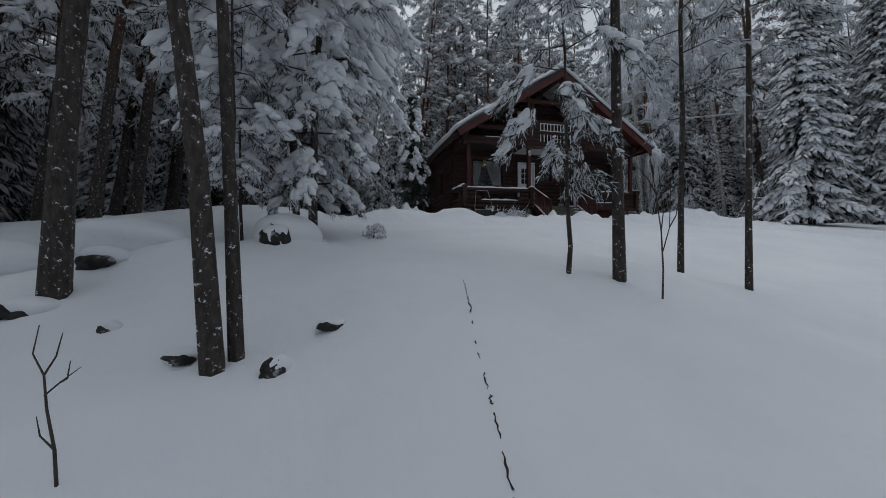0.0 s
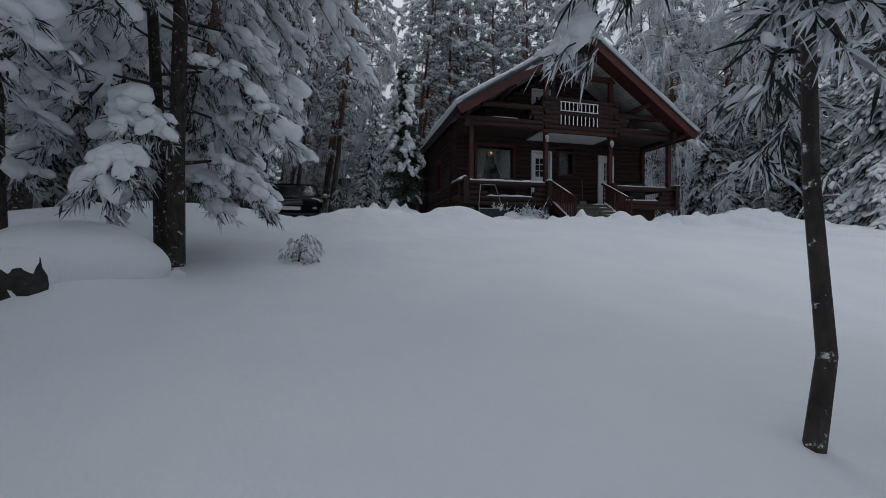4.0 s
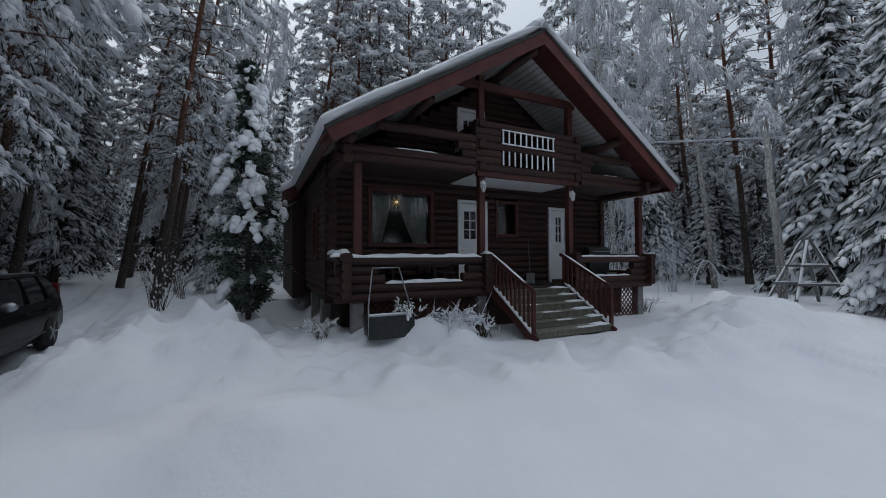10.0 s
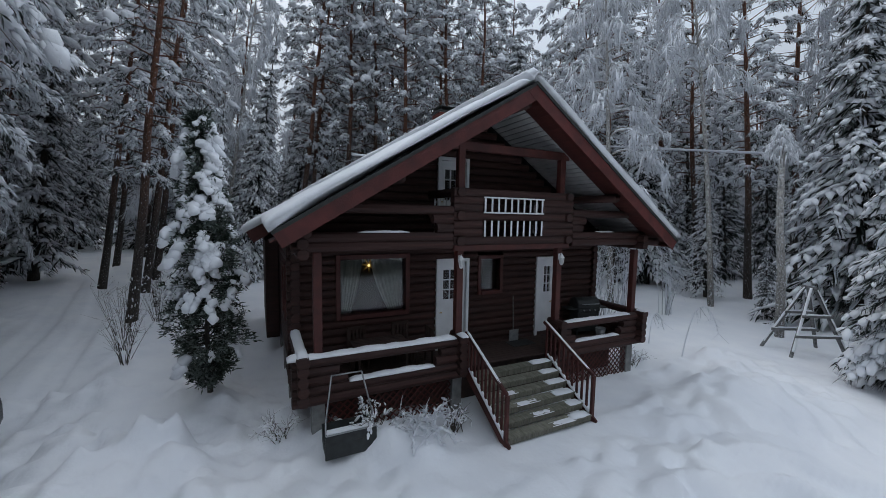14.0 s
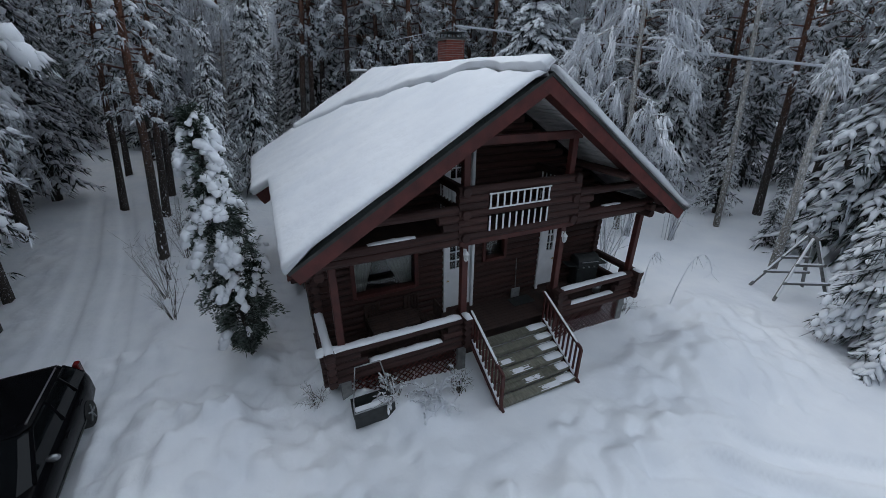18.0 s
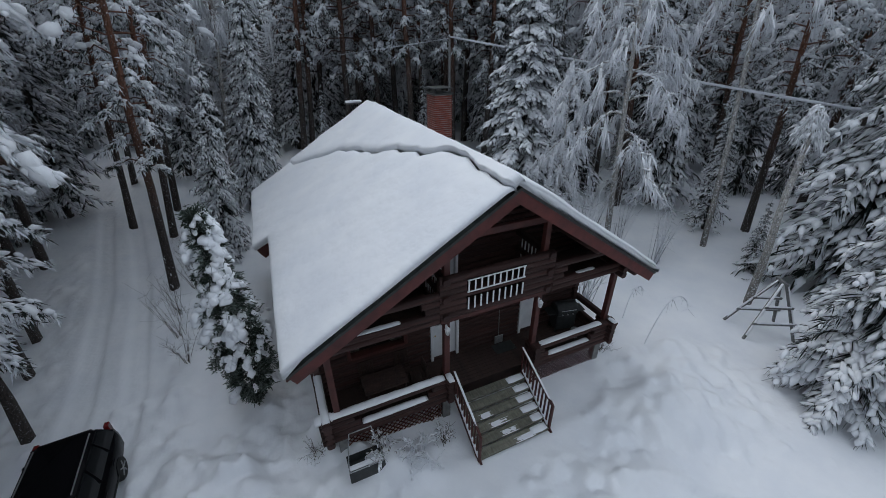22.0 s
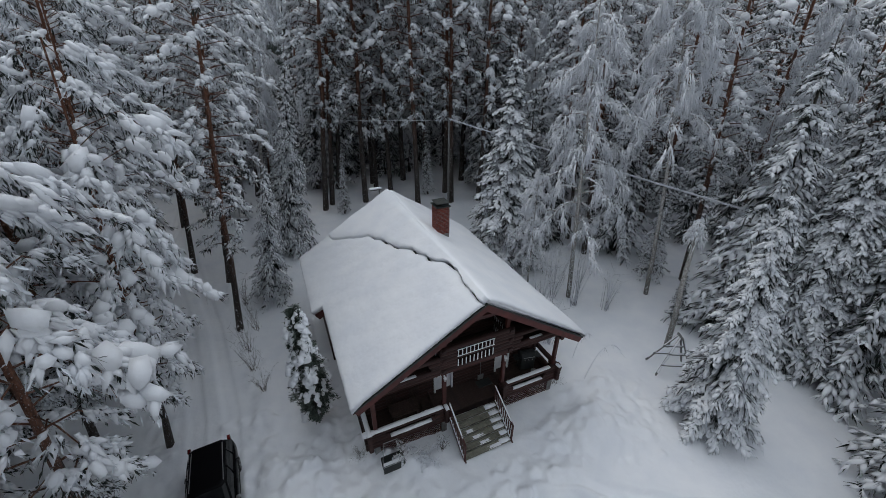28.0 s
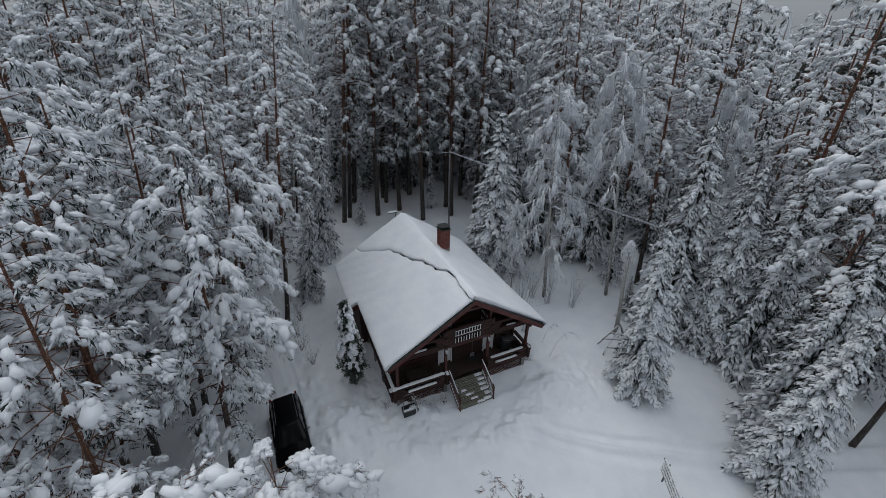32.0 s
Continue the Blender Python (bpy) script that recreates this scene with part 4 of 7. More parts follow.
def far_woods():
    """The wooded distance on every side, one sheet of simple crowns."""
    rs = np.random.RandomState(8)
    P = []
    while len(P) < 2300:
        a, d = rs.uniform(0, 6.283), 34 + 360 * rs.uniform() ** 1.6
        x, y = 10 + d * math.cos(a), 20 + d * math.sin(a)
        # unseen trees behind the first camera come nearer, to darken the cabin front
        if -42 < x < 66 and -14 < y < 94:
            continue
        P.append((x, y, gz(x, y), rs.uniform(19, 27)))
    VV, FF, o = [], [], 0
    for x, y, z, h in P:
        k, seg = 6, 7
        for i in range(k):
            z0, w = z + h * (0.12 + 0.8 * i / k), h * 0.14 * (1 - i / k) + 0.25
            a = np.arange(seg) * 6.283 / seg + rs.uniform(0, 6)
            ring = np.stack([x + w * np.cos(a) * rs.uniform(0.6, 1.3, seg), y + w * np.sin(a) * rs.uniform(0.6, 1.3, seg), z0 - rs.uniform(0, 0.9, seg)], -1)
            VV += [ring, [[x, y, z0 + h * 0.19]]]
            FF.append(np.array([[o + j, o + (j + 1) % seg, o + seg] for j in range(seg)]))
            o += seg + 1
    V, F = np.concatenate(VV), np.concatenate(FF)
    tagged(new("far_woods", mesh_from("far_woods", V, F, NEEDLES)), "distant snowy conifer forest round the clearing", "forest", kind="stuff")


far_woods()


# ---- the log cabin ----
def wpart(name, bm, mat, parent, label="", smooth=False):
    """A part whose mesh is drawn in world coordinates."""
    ob = part(name, bm, mat, parent, label, smooth)
    if parent.parent is None:
        ob.matrix_parent_inverse = parent.matrix_basis.inverted()
    return ob


def piece(name, me, parent, m, label=""):
    """A piece that shares its mesh with others, at the world pose m."""
    ob = new(name, me)
    ob.parent = parent
    if parent.parent is None:
        ob.matrix_parent_inverse = parent.matrix_basis.inverted()
    ob.matrix_basis = m
    return tagged(ob, label)


def bm_mesh(name, bm, mat, smooth=False):
    me = bpy.data.meshes.new(name)
    bm.normal_update()
    bm.to_mesh(me)
    bm.free()
    me.materials.append(mat)
    if smooth:
        me.polygons.foreach_set("use_smooth", np.full(len(me.polygons), True))
    return me


def log_mesh():
    """A unit-long wall log: round faces, flats where the courses meet."""
    prof = [(-0.055, -0.1), (0.055, -0.1), (0.093, -0.065), (0.11, 0), (0.093, 0.065), (0.055, 0.1), (-0.055, 0.1), (-0.093, 0.065), (-0.11, 0), (-0.093, -0.065)]
    bm = B()
    rings = [[bm.verts.new((x, p * s, q * s)) for p, q in prof] for x, s in ((0, 0.86), (0.004, 1), (0.996, 1), (1, 0.86))]
    for a, b in zip(rings[:-1], rings[1:]):
        for i in range(10):
            bm.faces.new((a[i], b[i], b[(i + 1) % 10], a[(i + 1) % 10]))
    bm.faces.new(rings[0])
    bm.faces.new(rings[-1][::-1])
    bmesh.ops.recalc_face_normals(bm, faces=bm.faces)
    return bm_mesh("log", bm, LOG)


LOG_ME = log_mesh()
RIDGE_X, RIDGE_Z = 12.14, 7.72
HALF, EAVE = {-1: 5.46, 1: 5.36}, {-1: 4.40, 1: 4.14}
ROOF_Y0, ROOF_Y1, WIDE_Y = 21.0, 33.95, 27.85
WIDE = 0.58
SLOPE = {k: math.atan2(RIDGE_Z - EAVE[k], HALF[k]) for k in (-1, 1)}
TAN = {k: math.tan(SLOPE[k]) for k in (-1, 1)}
DECK_Z, FRONT_Y, WALL_Y, LEFT_X, RIGHT_X, BACK_Y = 0.95, 21.85, 23.37, 7.2, 16.7, 33.2
cabin = empty("log_cabin", pose(12, 27, 0), "dark red-brown log cabin with porch, balcony and snowy roof", "cabin")


def under_roof(z, sign, d=0.33):
    """How far a log at height z may reach from the ridge line below the roof."""
    return (RIDGE_Z - d - z) / TAN[sign]


def roof_over(x, d):
    """The height d below the roof over x."""
    return RIDGE_Z - d - abs(x - RIDGE_X) * TAN[1 if x > RIDGE_X else -1]


def log_x(x0, x1, y, z, parent=None, fat=1.0):
    if x1 - x0 > 0.08:
        piece("log", LOG_ME, parent or cabin, pose(x0, y, z) @ Matrix.Diagonal((x1 - x0, fat, 1, 1)))


def log_y(x, y0, y1, z, parent=None, fat=1.0):
    if y1 - y0 > 0.08:
        piece("log", LOG_ME, parent or cabin, pose(x, y0, z, 0, 0, 90) @ Matrix.Diagonal((y1 - y0, fat, 1, 1)))


def log_row(x0, x1, y, z, openings):
    """One course along x, cut where openings (x0, x1, z0, z1) lie."""
    cuts = sorted((a, b) for a, b, c, d in openings if c < z < d)
    at = x0
    for a, b in cuts:
        log_x(at, min(a, x1), y, z)
        at = max(b, at)
    log_x(at, x1, y, z)


WINDOW_A, DOOR_A, WINDOW_B, DOOR_B, DOOR_C = (8.12, 10.02, 2.08, 3.68), (10.8, 11.82, 0.95, 3.5), (12.12, 12.98, 2.42, 3.56), (14.25, 15.1, 0.95, 3.46), (10.8, 11.75, 4.0, 6.25)
OPEN = [WINDOW_A, DOOR_A, WINDOW_B, DOOR_B, DOOR_C]
z = 0.75
while z < 7.3:
    x0, x1 = max(LEFT_X - 0.18, RIDGE_X - under_roof(z + 0.1, -1)), min(RIGHT_X + 0.18, RIDGE_X + under_roof(z + 0.1, 1))
    log_row(x0, x1, WALL_Y, z, OPEN)
    if z < 4.3:
        for x, y0, y1 in ((LEFT_X, WALL_Y - 0.2, BACK_Y), (RIGHT_X, WALL_Y - 0.2, BACK_Y)):
            if x == LEFT_X and 1.75 < z < 3.3:
                log_y(x, y0, 24.9, z + 0.1)
                log_y(x, 25.9, y1, z + 0.1)
            else:
                log_y(x, y0, y1, z + 0.1)
    z += 0.2
wpart("back_wall", box(B(), LEFT_X, RIGHT_X, BACK_Y - 0.1, BACK_Y + 0.1, 0.3, 4.3, 0.02), LOG, cabin)
bm = B()
bm.faces.new([bm.verts.new((x, BACK_Y, z)) for x, z in ((LEFT_X, 4.3), (RIGHT_X, 4.3), (RIDGE_X, 7.3))])
bmesh.ops.solidify(bm, geom=bm.faces[:], thickness=0.1)
wpart("back_gable", bm, LOG, cabin)
wpart("side_extension", box(B(), LEFT_X - 0.55, LEFT_X - 0.12, WIDE_Y + 0.3, BACK_Y, 0.35, 3.75, 0.02), LOG, cabin, "narrow log extension under the wide eave")
wpart("room_floor", box(B(), LEFT_X + 0.1, RIGHT_X - 0.1, WALL_Y + 0.12, BACK_Y - 0.1, 0.8, 0.93), DARK_WOOD, cabin)
wpart("room_ceiling", box(B(), LEFT_X + 0.1, RIGHT_X - 0.1, WALL_Y + 0.12, BACK_Y - 0.1, 3.9, 4.0), DARK_WOOD, cabin)
# inner walls added unseen, so that the windows look into a dark interior
wpart("room_partition", box(B(), LEFT_X + 0.1, RIGHT_X - 0.1, 26.6, 26.7, 0.93, 3.9), DARK_WOOD, cabin)
wpart("upper_partition", box(B(), 9.2, 14.9, 26.6, 26.7, 4.0, 6.0), DARK_WOOD, cabin)


def framed(name, o, y, frame_mat, w, bars_x, bars_z, glass, label, parent=None):
    """A window in the opening o of a wall at y: frame, glazing bars, pane and sill."""
    x0, x1, z0, z1 = o
    y0, y1 = y - 0.14, y + 0.08
    f = new(name)
    f.parent = parent or cabin
    f.matrix_parent_inverse = cabin.matrix_basis.inverted()
    tagged(f, label)
    for nm, b in (("frame", (x0, x0 + w, y0, y1, z0, z1)), ("frame", (x1 - w, x1, y0, y1, z0, z1)), ("frame", (x0 + w, x1 - w, y0, y1, z1 - w, z1)), ("sill", (x0 + w, x1 - w, y0 - 0.04, y1, z0, z0 + w))):
        part(nm, box(B(), *b, 0.008), frame_mat, f)
    for i in range(1, bars_x):
        xx = x0 + w + (x1 - x0 - 2 * w) * i / bars_x
        part("glazing_bar", box(B(), xx - 0.015, xx + 0.015, y - 0.05, y - 0.01, z0 + w, z1 - w), frame_mat, f)
    for i in range(1, bars_z):
        zz = z0 + w + (z1 - z0 - 2 * w) * i / bars_z
        part("glazing_bar", box(B(), x0 + w, x1 - w, y - 0.052, y - 0.012, zz - 0.015, zz + 0.015), frame_mat, f)
    p = part("pane", box(B(), x0 + w - 0.01, x1 - w + 0.01, y - 0.034, y - 0.026, z0 + w - 0.01, z1 - w + 0.01), glass, f)
    return f


def glass_material():
    m, n, l, b = material("window_glass", 0.03)
    b.inputs["Base Color"].default_value = (0.9, 0.95, 0.95, 1)
    b.inputs["Transmission Weight"].default_value = 1.0
    b.inputs["IOR"].default_value = 1.45
    return m


GLASS = glass_material()
framed("front_window", WINDOW_A, WALL_Y, BOARD, 0.11, 1, 1, GLASS, "wide brown-framed window with pale curtains behind")
framed("small_window", WINDOW_B, WALL_Y, BOARD, 0.10, 1, 1, GLASS, "small brown-framed window beside the doors")


def panel_door(o, y, label, glazed, hinge):
    """A white door with a glazed upper part of two by three panes."""
    x0, x1, z0, z1 = o
    d = new("door")
    d.parent = cabin
    d.matrix_parent_inverse = cabin.matrix_basis.inverted()
    tagged(d, label)
    for b in ((x0, x0 + 0.09, y - 0.15, y + 0.08, z0, z1), (x1 - 0.09, x1, y - 0.15, y + 0.08, z0, z1), (x0 + 0.09, x1 - 0.09, y - 0.15, y + 0.08, z1 - 0.09, z1)):
        part("door_frame", box(B(), *b, 0.008), WHITE, d)
    a, c = x0 + 0.10, x1 - 0.10
    g0, g1 = z1 - 1.15, z1 - 0.32
    ga, gc = (a + 0.26, c - 0.14) if hinge else (a + 0.14, c - 0.26)
    leaf = B()
    for b in ((a, ga, z0 + 0.02, z1 - 0.1), (gc, c, z0 + 0.02, z1 - 0.1), (ga, gc, g1, z1 - 0.1), (ga, gc, z0 + 0.02, g0)):
        box(leaf, b[0], b[1], y - 0.06, y, b[2], b[3])
    bmesh.ops.remove_doubles(leaf, verts=leaf.verts, dist=0.0005)
    part("door_leaf", leaf, WHITE, d)
    mid = (ga + gc) / 2
    part("glazing_bar", box(B(), mid - 0.014, mid + 0.014, y - 0.055, y - 0.01, g0, g1), WHITE, d)
    for i in (1, 2):
        zz = g0 + (g1 - g0) * i / 3
        part("glazing_bar", box(B(), ga, gc, y - 0.057, y - 0.012, zz - 0.014, zz + 0.014), WHITE, d)
    part("pane", box(B(), ga, gc, y - 0.036, y - 0.030, g0, g1), GLASS, d)
    hx = c - 0.08 if hinge else a + 0.08
    part("door_handle", rod(rod(B(), (hx, y - 0.06, z0 + 1.05), (hx, y - 0.12, z0 + 1.05), 0.012), (hx, y - 0.12, z0 + 1.05), (hx - 0.1, y - 0.12, z0 + 1.05), 0.011), plain("brass", (0.5, 0.35, 0.12), 0.35, 1.0), d, "small brass handle")


panel_door(DOOR_A, WALL_Y, "white door with a six-pane window", True, False)
panel_door(DOOR_B, WALL_Y, "white door with a six-pane window beside the grill", True, True)
panel_door(DOOR_C, WALL_Y, "white-framed balcony door", True, False)
side = new("side_window")
side.parent, side.matrix_parent_inverse = cabin, cabin.matrix_basis.inverted()
tagged(side, "narrow side window with a pale frame")
for b in ((24.9, 25.0, 1.75, 3.3), (25.8, 25.9, 1.75, 3.3), (25.0, 25.8, 1.75, 1.85), (25.0, 25.8, 3.2, 3.3)):
    part("frame", box(B(), LEFT_X - 0.15, LEFT_X + 0.08, b[0], b[1], b[2], b[3], 0.008), BOARD, side)
part("pane", box(B(), LEFT_X - 0.035, LEFT_X - 0.028, 24.99, 25.81, 1.84, 3.21), GLASS, side)

# porch: deck, posts, railings of stacked logs
plank = bm_mesh("deck_board", box(B(), 7.0, 16.95, -0.066, 0.066, -0.035, 0.0, 0.006), DARK_WOOD)
for i in range(14):
    piece("deck_board", plank, cabin, pose(0, FRONT_Y + 0.12 + i * 0.138, DECK_Z))
for x in (7.5, 10.72, 13.78, 16.85):
    top = {7.5: 3.9, 16.85: 3.75}.get(x, roof_over(x, 0.3))
    wpart("post", box(B(), x - 0.085, x + 0.085, FRONT_Y - 0.085, FRONT_Y + 0.085, DECK_Z, top, 0.012), BOARD, cabin)
    wpart("pier", box(B(), x - 0.13, x + 0.13, FRONT_Y - 0.05, FRONT_Y + 0.2, -0.3, 0.8, 0.015), CONCRETE, cabin, "grey concrete pier")
for y in (24.4, 26.5, 28.6, 30.7, 32.8):
    wpart("pier", box(B(), LEFT_X - 0.1, LEFT_X + 0.15, y - 0.13, y + 0.13, -0.3, 0.66, 0.015), CONCRETE, cabin, "grey concrete pier")
# solid dark block stands in for the shade under the floor
wpart("crawl_space", box(B(), LEFT_X + 0.25, RIGHT_X - 0.1, WALL_Y + 0.1, BACK_Y - 0.1, -0.3, 0.65), DARK_WOOD, cabin, "dark block filling the shaded space under the floor")
for x0, x1, gap0, gap1 in ((6.98, 10.85, 7.95, 10.2), (13.66, 17.2, 14.25, 16.3)):
    for zz in (0.92, 1.12):
        log_x(x0, x1, FRONT_Y - 0.12, zz)
    for zz in (1.32, 1.52):
        if zz > 1.4:
            log_x(x0, gap0 - 0.05, FRONT_Y - 0.12, zz)
            log_x(gap1, x1, FRONT_Y - 0.12, zz)
        else:
            log_x(x0, gap0 + 0.12, FRONT_Y - 0.12, zz)
            log_x(gap1 - 0.12, x1, FRONT_Y - 0.12, zz)
    log_x(x0, x1, FRONT_Y - 0.12, 1.72, None, 1.25)
for x in (LEFT_X - 0.02, RIGHT_X + 0.27):
    for zz in (1.02, 1.22):
        log_y(x, FRONT_Y - 0.42, WALL_Y, zz)
    for zz in (1.42, 1.62):
        log_y(x, FRONT_Y - 0.42, FRONT_Y + 0.35, zz)
    log_y(x, FRONT_Y - 0.44, WALL_Y, 1.80, None, 1.2)
for x in (10.72, 13.78):
    for zz in (1.02, 1.22, 1.42, 1.62, 1.8):
        log_y(x, FRONT_Y - 0.38, FRONT_Y + 0.2, zz)


def lattice(x0, x1, z0, z1, y):
    """A panel of crossing slats under the deck."""
    p = new("lattice_panel")
    p.parent, p.matrix_parent_inverse = cabin, cabin.matrix_basis.inverted()
    tagged(p, "dark brown diagonal lattice panel")
    h = z1 - z0
    s = x0 - h
    while s < x1:
        for flip in (0, 1):
            a, b = max(s, x0), min(s + h, x1)
            if b - a > 0.04:
                za, zb = (z0 + (a - s), z0 + (b - s)) if not flip else (z1 - (a - s), z1 - (b - s))
                part("slat", beam(B(), (a, y + 0.02 * flip, za), (b, y + 0.02 * flip, zb), 0.012, 0.035, 0, (0, 0, 1)), BOARD, p)
        s += 0.17


lattice(7.5, 10.55, -0.05, 0.82, FRONT_Y - 0.02)
lattice(13.95, 16.7, -0.15, 0.82, FRONT_Y - 0.02)
# dark sheet in place of the shaded gap behind the lattice
wpart("lattice_backing", box(B(), 7.5, 16.6, FRONT_Y + 0.5, FRONT_Y + 0.55, -0.2, 0.9), DARK_WOOD, cabin)

# balcony: floor, log front with picket panels, side rails
wpart("balcony_floor", box(B(), 10.6, 13.9, FRONT_Y - 0.05, WALL_Y - 0.12, 3.98, 4.06), DARK_WOOD, cabin)
wpart("balcony_fascia", box(B(), 10.5, 14.0, FRONT_Y - 0.19, FRONT_Y - 0.07, 3.87, 4.0, 0.01), BOARD, cabin)
wpart("balcony_soffit", box(B(), 10.55, 13.95, FRONT_Y - 0.066, WALL_Y - 0.13, 3.93, 3.976, 0.006), WHITE, cabin, "white-painted underside of the balcony")
for x0, x1 in ((7.3, 10.54), (13.96, 16.6)):
    wpart("loft_floor", box(B(), x0, x1, FRONT_Y - 0.02, WALL_Y - 0.12, 3.98, 4.05), DARK_WOOD, cabin)
BY = FRONT_Y - 0.13
for zz in (4.1, 4.68, 5.22):
    log_x(10.45, 14.05, BY, zz)
for zz in (4.3, 4.48, 4.87, 5.04):
    log_x(10.45, 11.22, BY, zz)
    log_x(13.02, 14.05, BY, zz)
PICKET = bm_mesh("picket", box(B(), -0.022, 0.022, -0.012, 0.012, 0, 1, 0.004), WHITE)
for z0, z1, rails in ((4.75, 5.14, True), (4.2, 4.58, False)):
    grille = new("picket_panel")
    grille.parent, grille.matrix_parent_inverse = cabin, cabin.matrix_basis.inverted()
    tagged(grille, "row of white pickets in the balcony front")
    for i in range(10):
        ob = new("picket", PICKET)
        ob.parent, ob.matrix_basis = grille, pose(11.27 + i * 0.189, BY - 0.12, z0) @ Matrix.Diagonal((1, 1, z1 - z0, 1))
    if rails:
        for zz in (z0, z1 - 0.035):
            part("picket_rail", box(B(), 11.22, 13.02, BY - 0.142, BY - 0.114, zz, zz + 0.035, 0.004), WHITE, grille)
for x in (10.62, 13.88):
    grille = new("picket_panel")
    grille.parent, grille.matrix_parent_inverse = cabin, cabin.matrix_basis.inverted()
    tagged(grille, "white pickets at the side of the balcony")
    for z0, z1 in ((4.75, 5.14), (4.2, 4.58)):
        for i in range(5):
            ob = new("picket", PICKET)
            ob.parent, ob.matrix_basis = grille, pose(x, 22.35 + i * 0.17, z0, 0, 0, 90) @ Matrix.Diagonal((1, 1, z1 - z0, 1))
    for zz in (4.1, 4.68, 5.22):
        log_y(x, FRONT_Y - 0.3, WALL_Y - 0.1, zz)
for x0, x1 in ((7.0, 10.45), (14.05, 17.0)):
    for zz in (4.02, 4.2):
        log_x(x0, x1, BY, zz, None, 1.1)
for x0, x1 in ((7.9, 10.45), (14.05, 16.3)):
    log_x(x0, x1, BY, 4.80)
    log_x(x0 if x0 > 10 else x1 - 0.5, x0 + 0.5 if x0 > 10 else x1, BY, 4.6)
    log_x(x0 if x0 > 10 else x1 - 0.4, x0 + 0.4 if x0 > 10 else x1, BY, 4.4)
for x in (7.2, 16.75):
    for zz in (3.9, 4.1):
        log_y(x, FRONT_Y - 0.45, WALL_Y, zz)
wpart("collar_beam", beam(B(), (9.9, FRONT_Y, 6.30), (14.0, FRONT_Y, 6.30), 0.14, 0.2, 0.015), BOARD, cabin)
for dx in (0, -3.1, 3.1, -4.9, 4.9):
    zz = roof_over(RIDGE_X + dx, 0.42)
    wpart("purlin", rod(B(), (RIDGE_X + dx, ROOF_Y0 + 0.25, zz), (RIDGE_X + dx, BACK_Y, zz), 0.11, None, 12), LOG, cabin, "", True)

# roof
def slope_pose(sign, s, y, up=0.0):
    """A place on the roof: s metres down the slope from the ridge, lifted by up along its normal."""
    c, n = math.cos(SLOPE[sign]), math.sin(SLOPE[sign])
    return Vector((RIDGE_X + sign * (s * c + up * n), y, RIDGE_Z - s * n + up * c))


def slope_slab(bm, sign, s0, s1, y0, y1, u0, u1):
    pts = [slope_pose(sign, s, y, u) for u in (u0, u1) for s, y in ((s0, y0), (s1, y0), (s1, y1), (s0, y1))]
    v = [bm.verts.new(p) for p in pts]
    for f in ((0, 1, 2, 3), (7, 6, 5, 4), (0, 4, 5, 1), (1, 5, 6, 2), (2, 6, 7, 3), (3, 7, 4, 0)):
        bm.faces.new([v[i] for i in f])
    bmesh.ops.recalc_face_normals(bm, faces=bm.faces)
    return bm


RUNS = {k: HALF[k] / math.cos(SLOPE[k]) for k in (-1, 1)}
XTRA = WIDE / math.cos(SLOPE[-1])
for sign in (-1, 1):
    RUN = RUNS[sign]
    roof = wpart("roof_slope", slope_slab(B(), sign, 0, RUN, ROOF_Y0, ROOF_Y1, -0.16, -0.02), ROOFING, cabin, "dark roofing under the snow")
    if sign < 0:
        wpart("roof_extension", slope_slab(B(), sign, RUN, RUN + XTRA, WIDE_Y, ROOF_Y1, -0.16, -0.02), ROOFING, cabin)
    else:
        wpart("roof_extension", slope_slab(B(), sign, RUN, RUN + 0.02, ROOF_Y0, ROOF_Y1, -0.16, -0.02), ROOFING, cabin)
    for y in (ROOF_Y0, ROOF_Y1):
        q = 1 if y == ROOF_Y1 else -1
        e = XTRA if (sign < 0 and q > 0) else 0
        a, b = sorted((y, y + q * (0.035 if sign < 0 else 0.041)))
        wpart("bargeboard", slope_slab(B(), sign, 0.0 if sign < 0 else 0.001, RUN + e + 0.05, a, b, -0.36, -0.087), BARGE, cabin, "red-brown bargeboard")
        a, b = sorted((y - q * 0.01, y + q * (0.06 if sign < 0 else 0.066)))
        wpart("roof_edging", slope_slab(B(), sign, 0.0, RUN + e + 0.06, a, b, -0.085, -0.02), ROOFING, cabin, "dark green sheet edging")
    for y0, y1, e in (((ROOF_Y0, WIDE_Y, 0), (WIDE_Y, ROOF_Y1, XTRA)) if sign < 0 else ((ROOF_Y0, ROOF_Y1, 0),)):
        wpart("eave_board", slope_slab(B(), sign, RUN + e - 0.03, RUN + e + 0.02, y0, y1, -0.30, -0.165), BOARD, cabin)
    dark = bm_mesh("overhang_board", slope_slab(B(), sign, 0, 0.15, ROOF_Y0 + 0.02, FRONT_Y - 0.1, -0.19, -0.165), BOARD)
    pale = bm_mesh("soffit_board", slope_slab(B(), sign, 0, 0.146, FRONT_Y - 0.1, WALL_Y, -0.19, -0.165), SOFFIT)
    down = slope_pose(sign, 1, 0) - slope_pose(sign, 0, 0)
    for i in range(37):
        piece("soffit_board", pale, cabin, Matrix.Translation(down * (0.05 + i * 0.17)), "pale grey soffit board" if not i else "")
    for i in range(42):
        piece("overhang_board", dark, cabin, Matrix.Translation(down * (0.05 + i * 0.155)))
bm = B()
slope_slab(bm, -1, RUNS[-1] - 0.02, RUNS[-1] + XTRA, WIDE_Y - 0.03, WIDE_Y + 0.01, -0.42, -0.02)
wpart("extension_board", bm, BOARD, cabin)


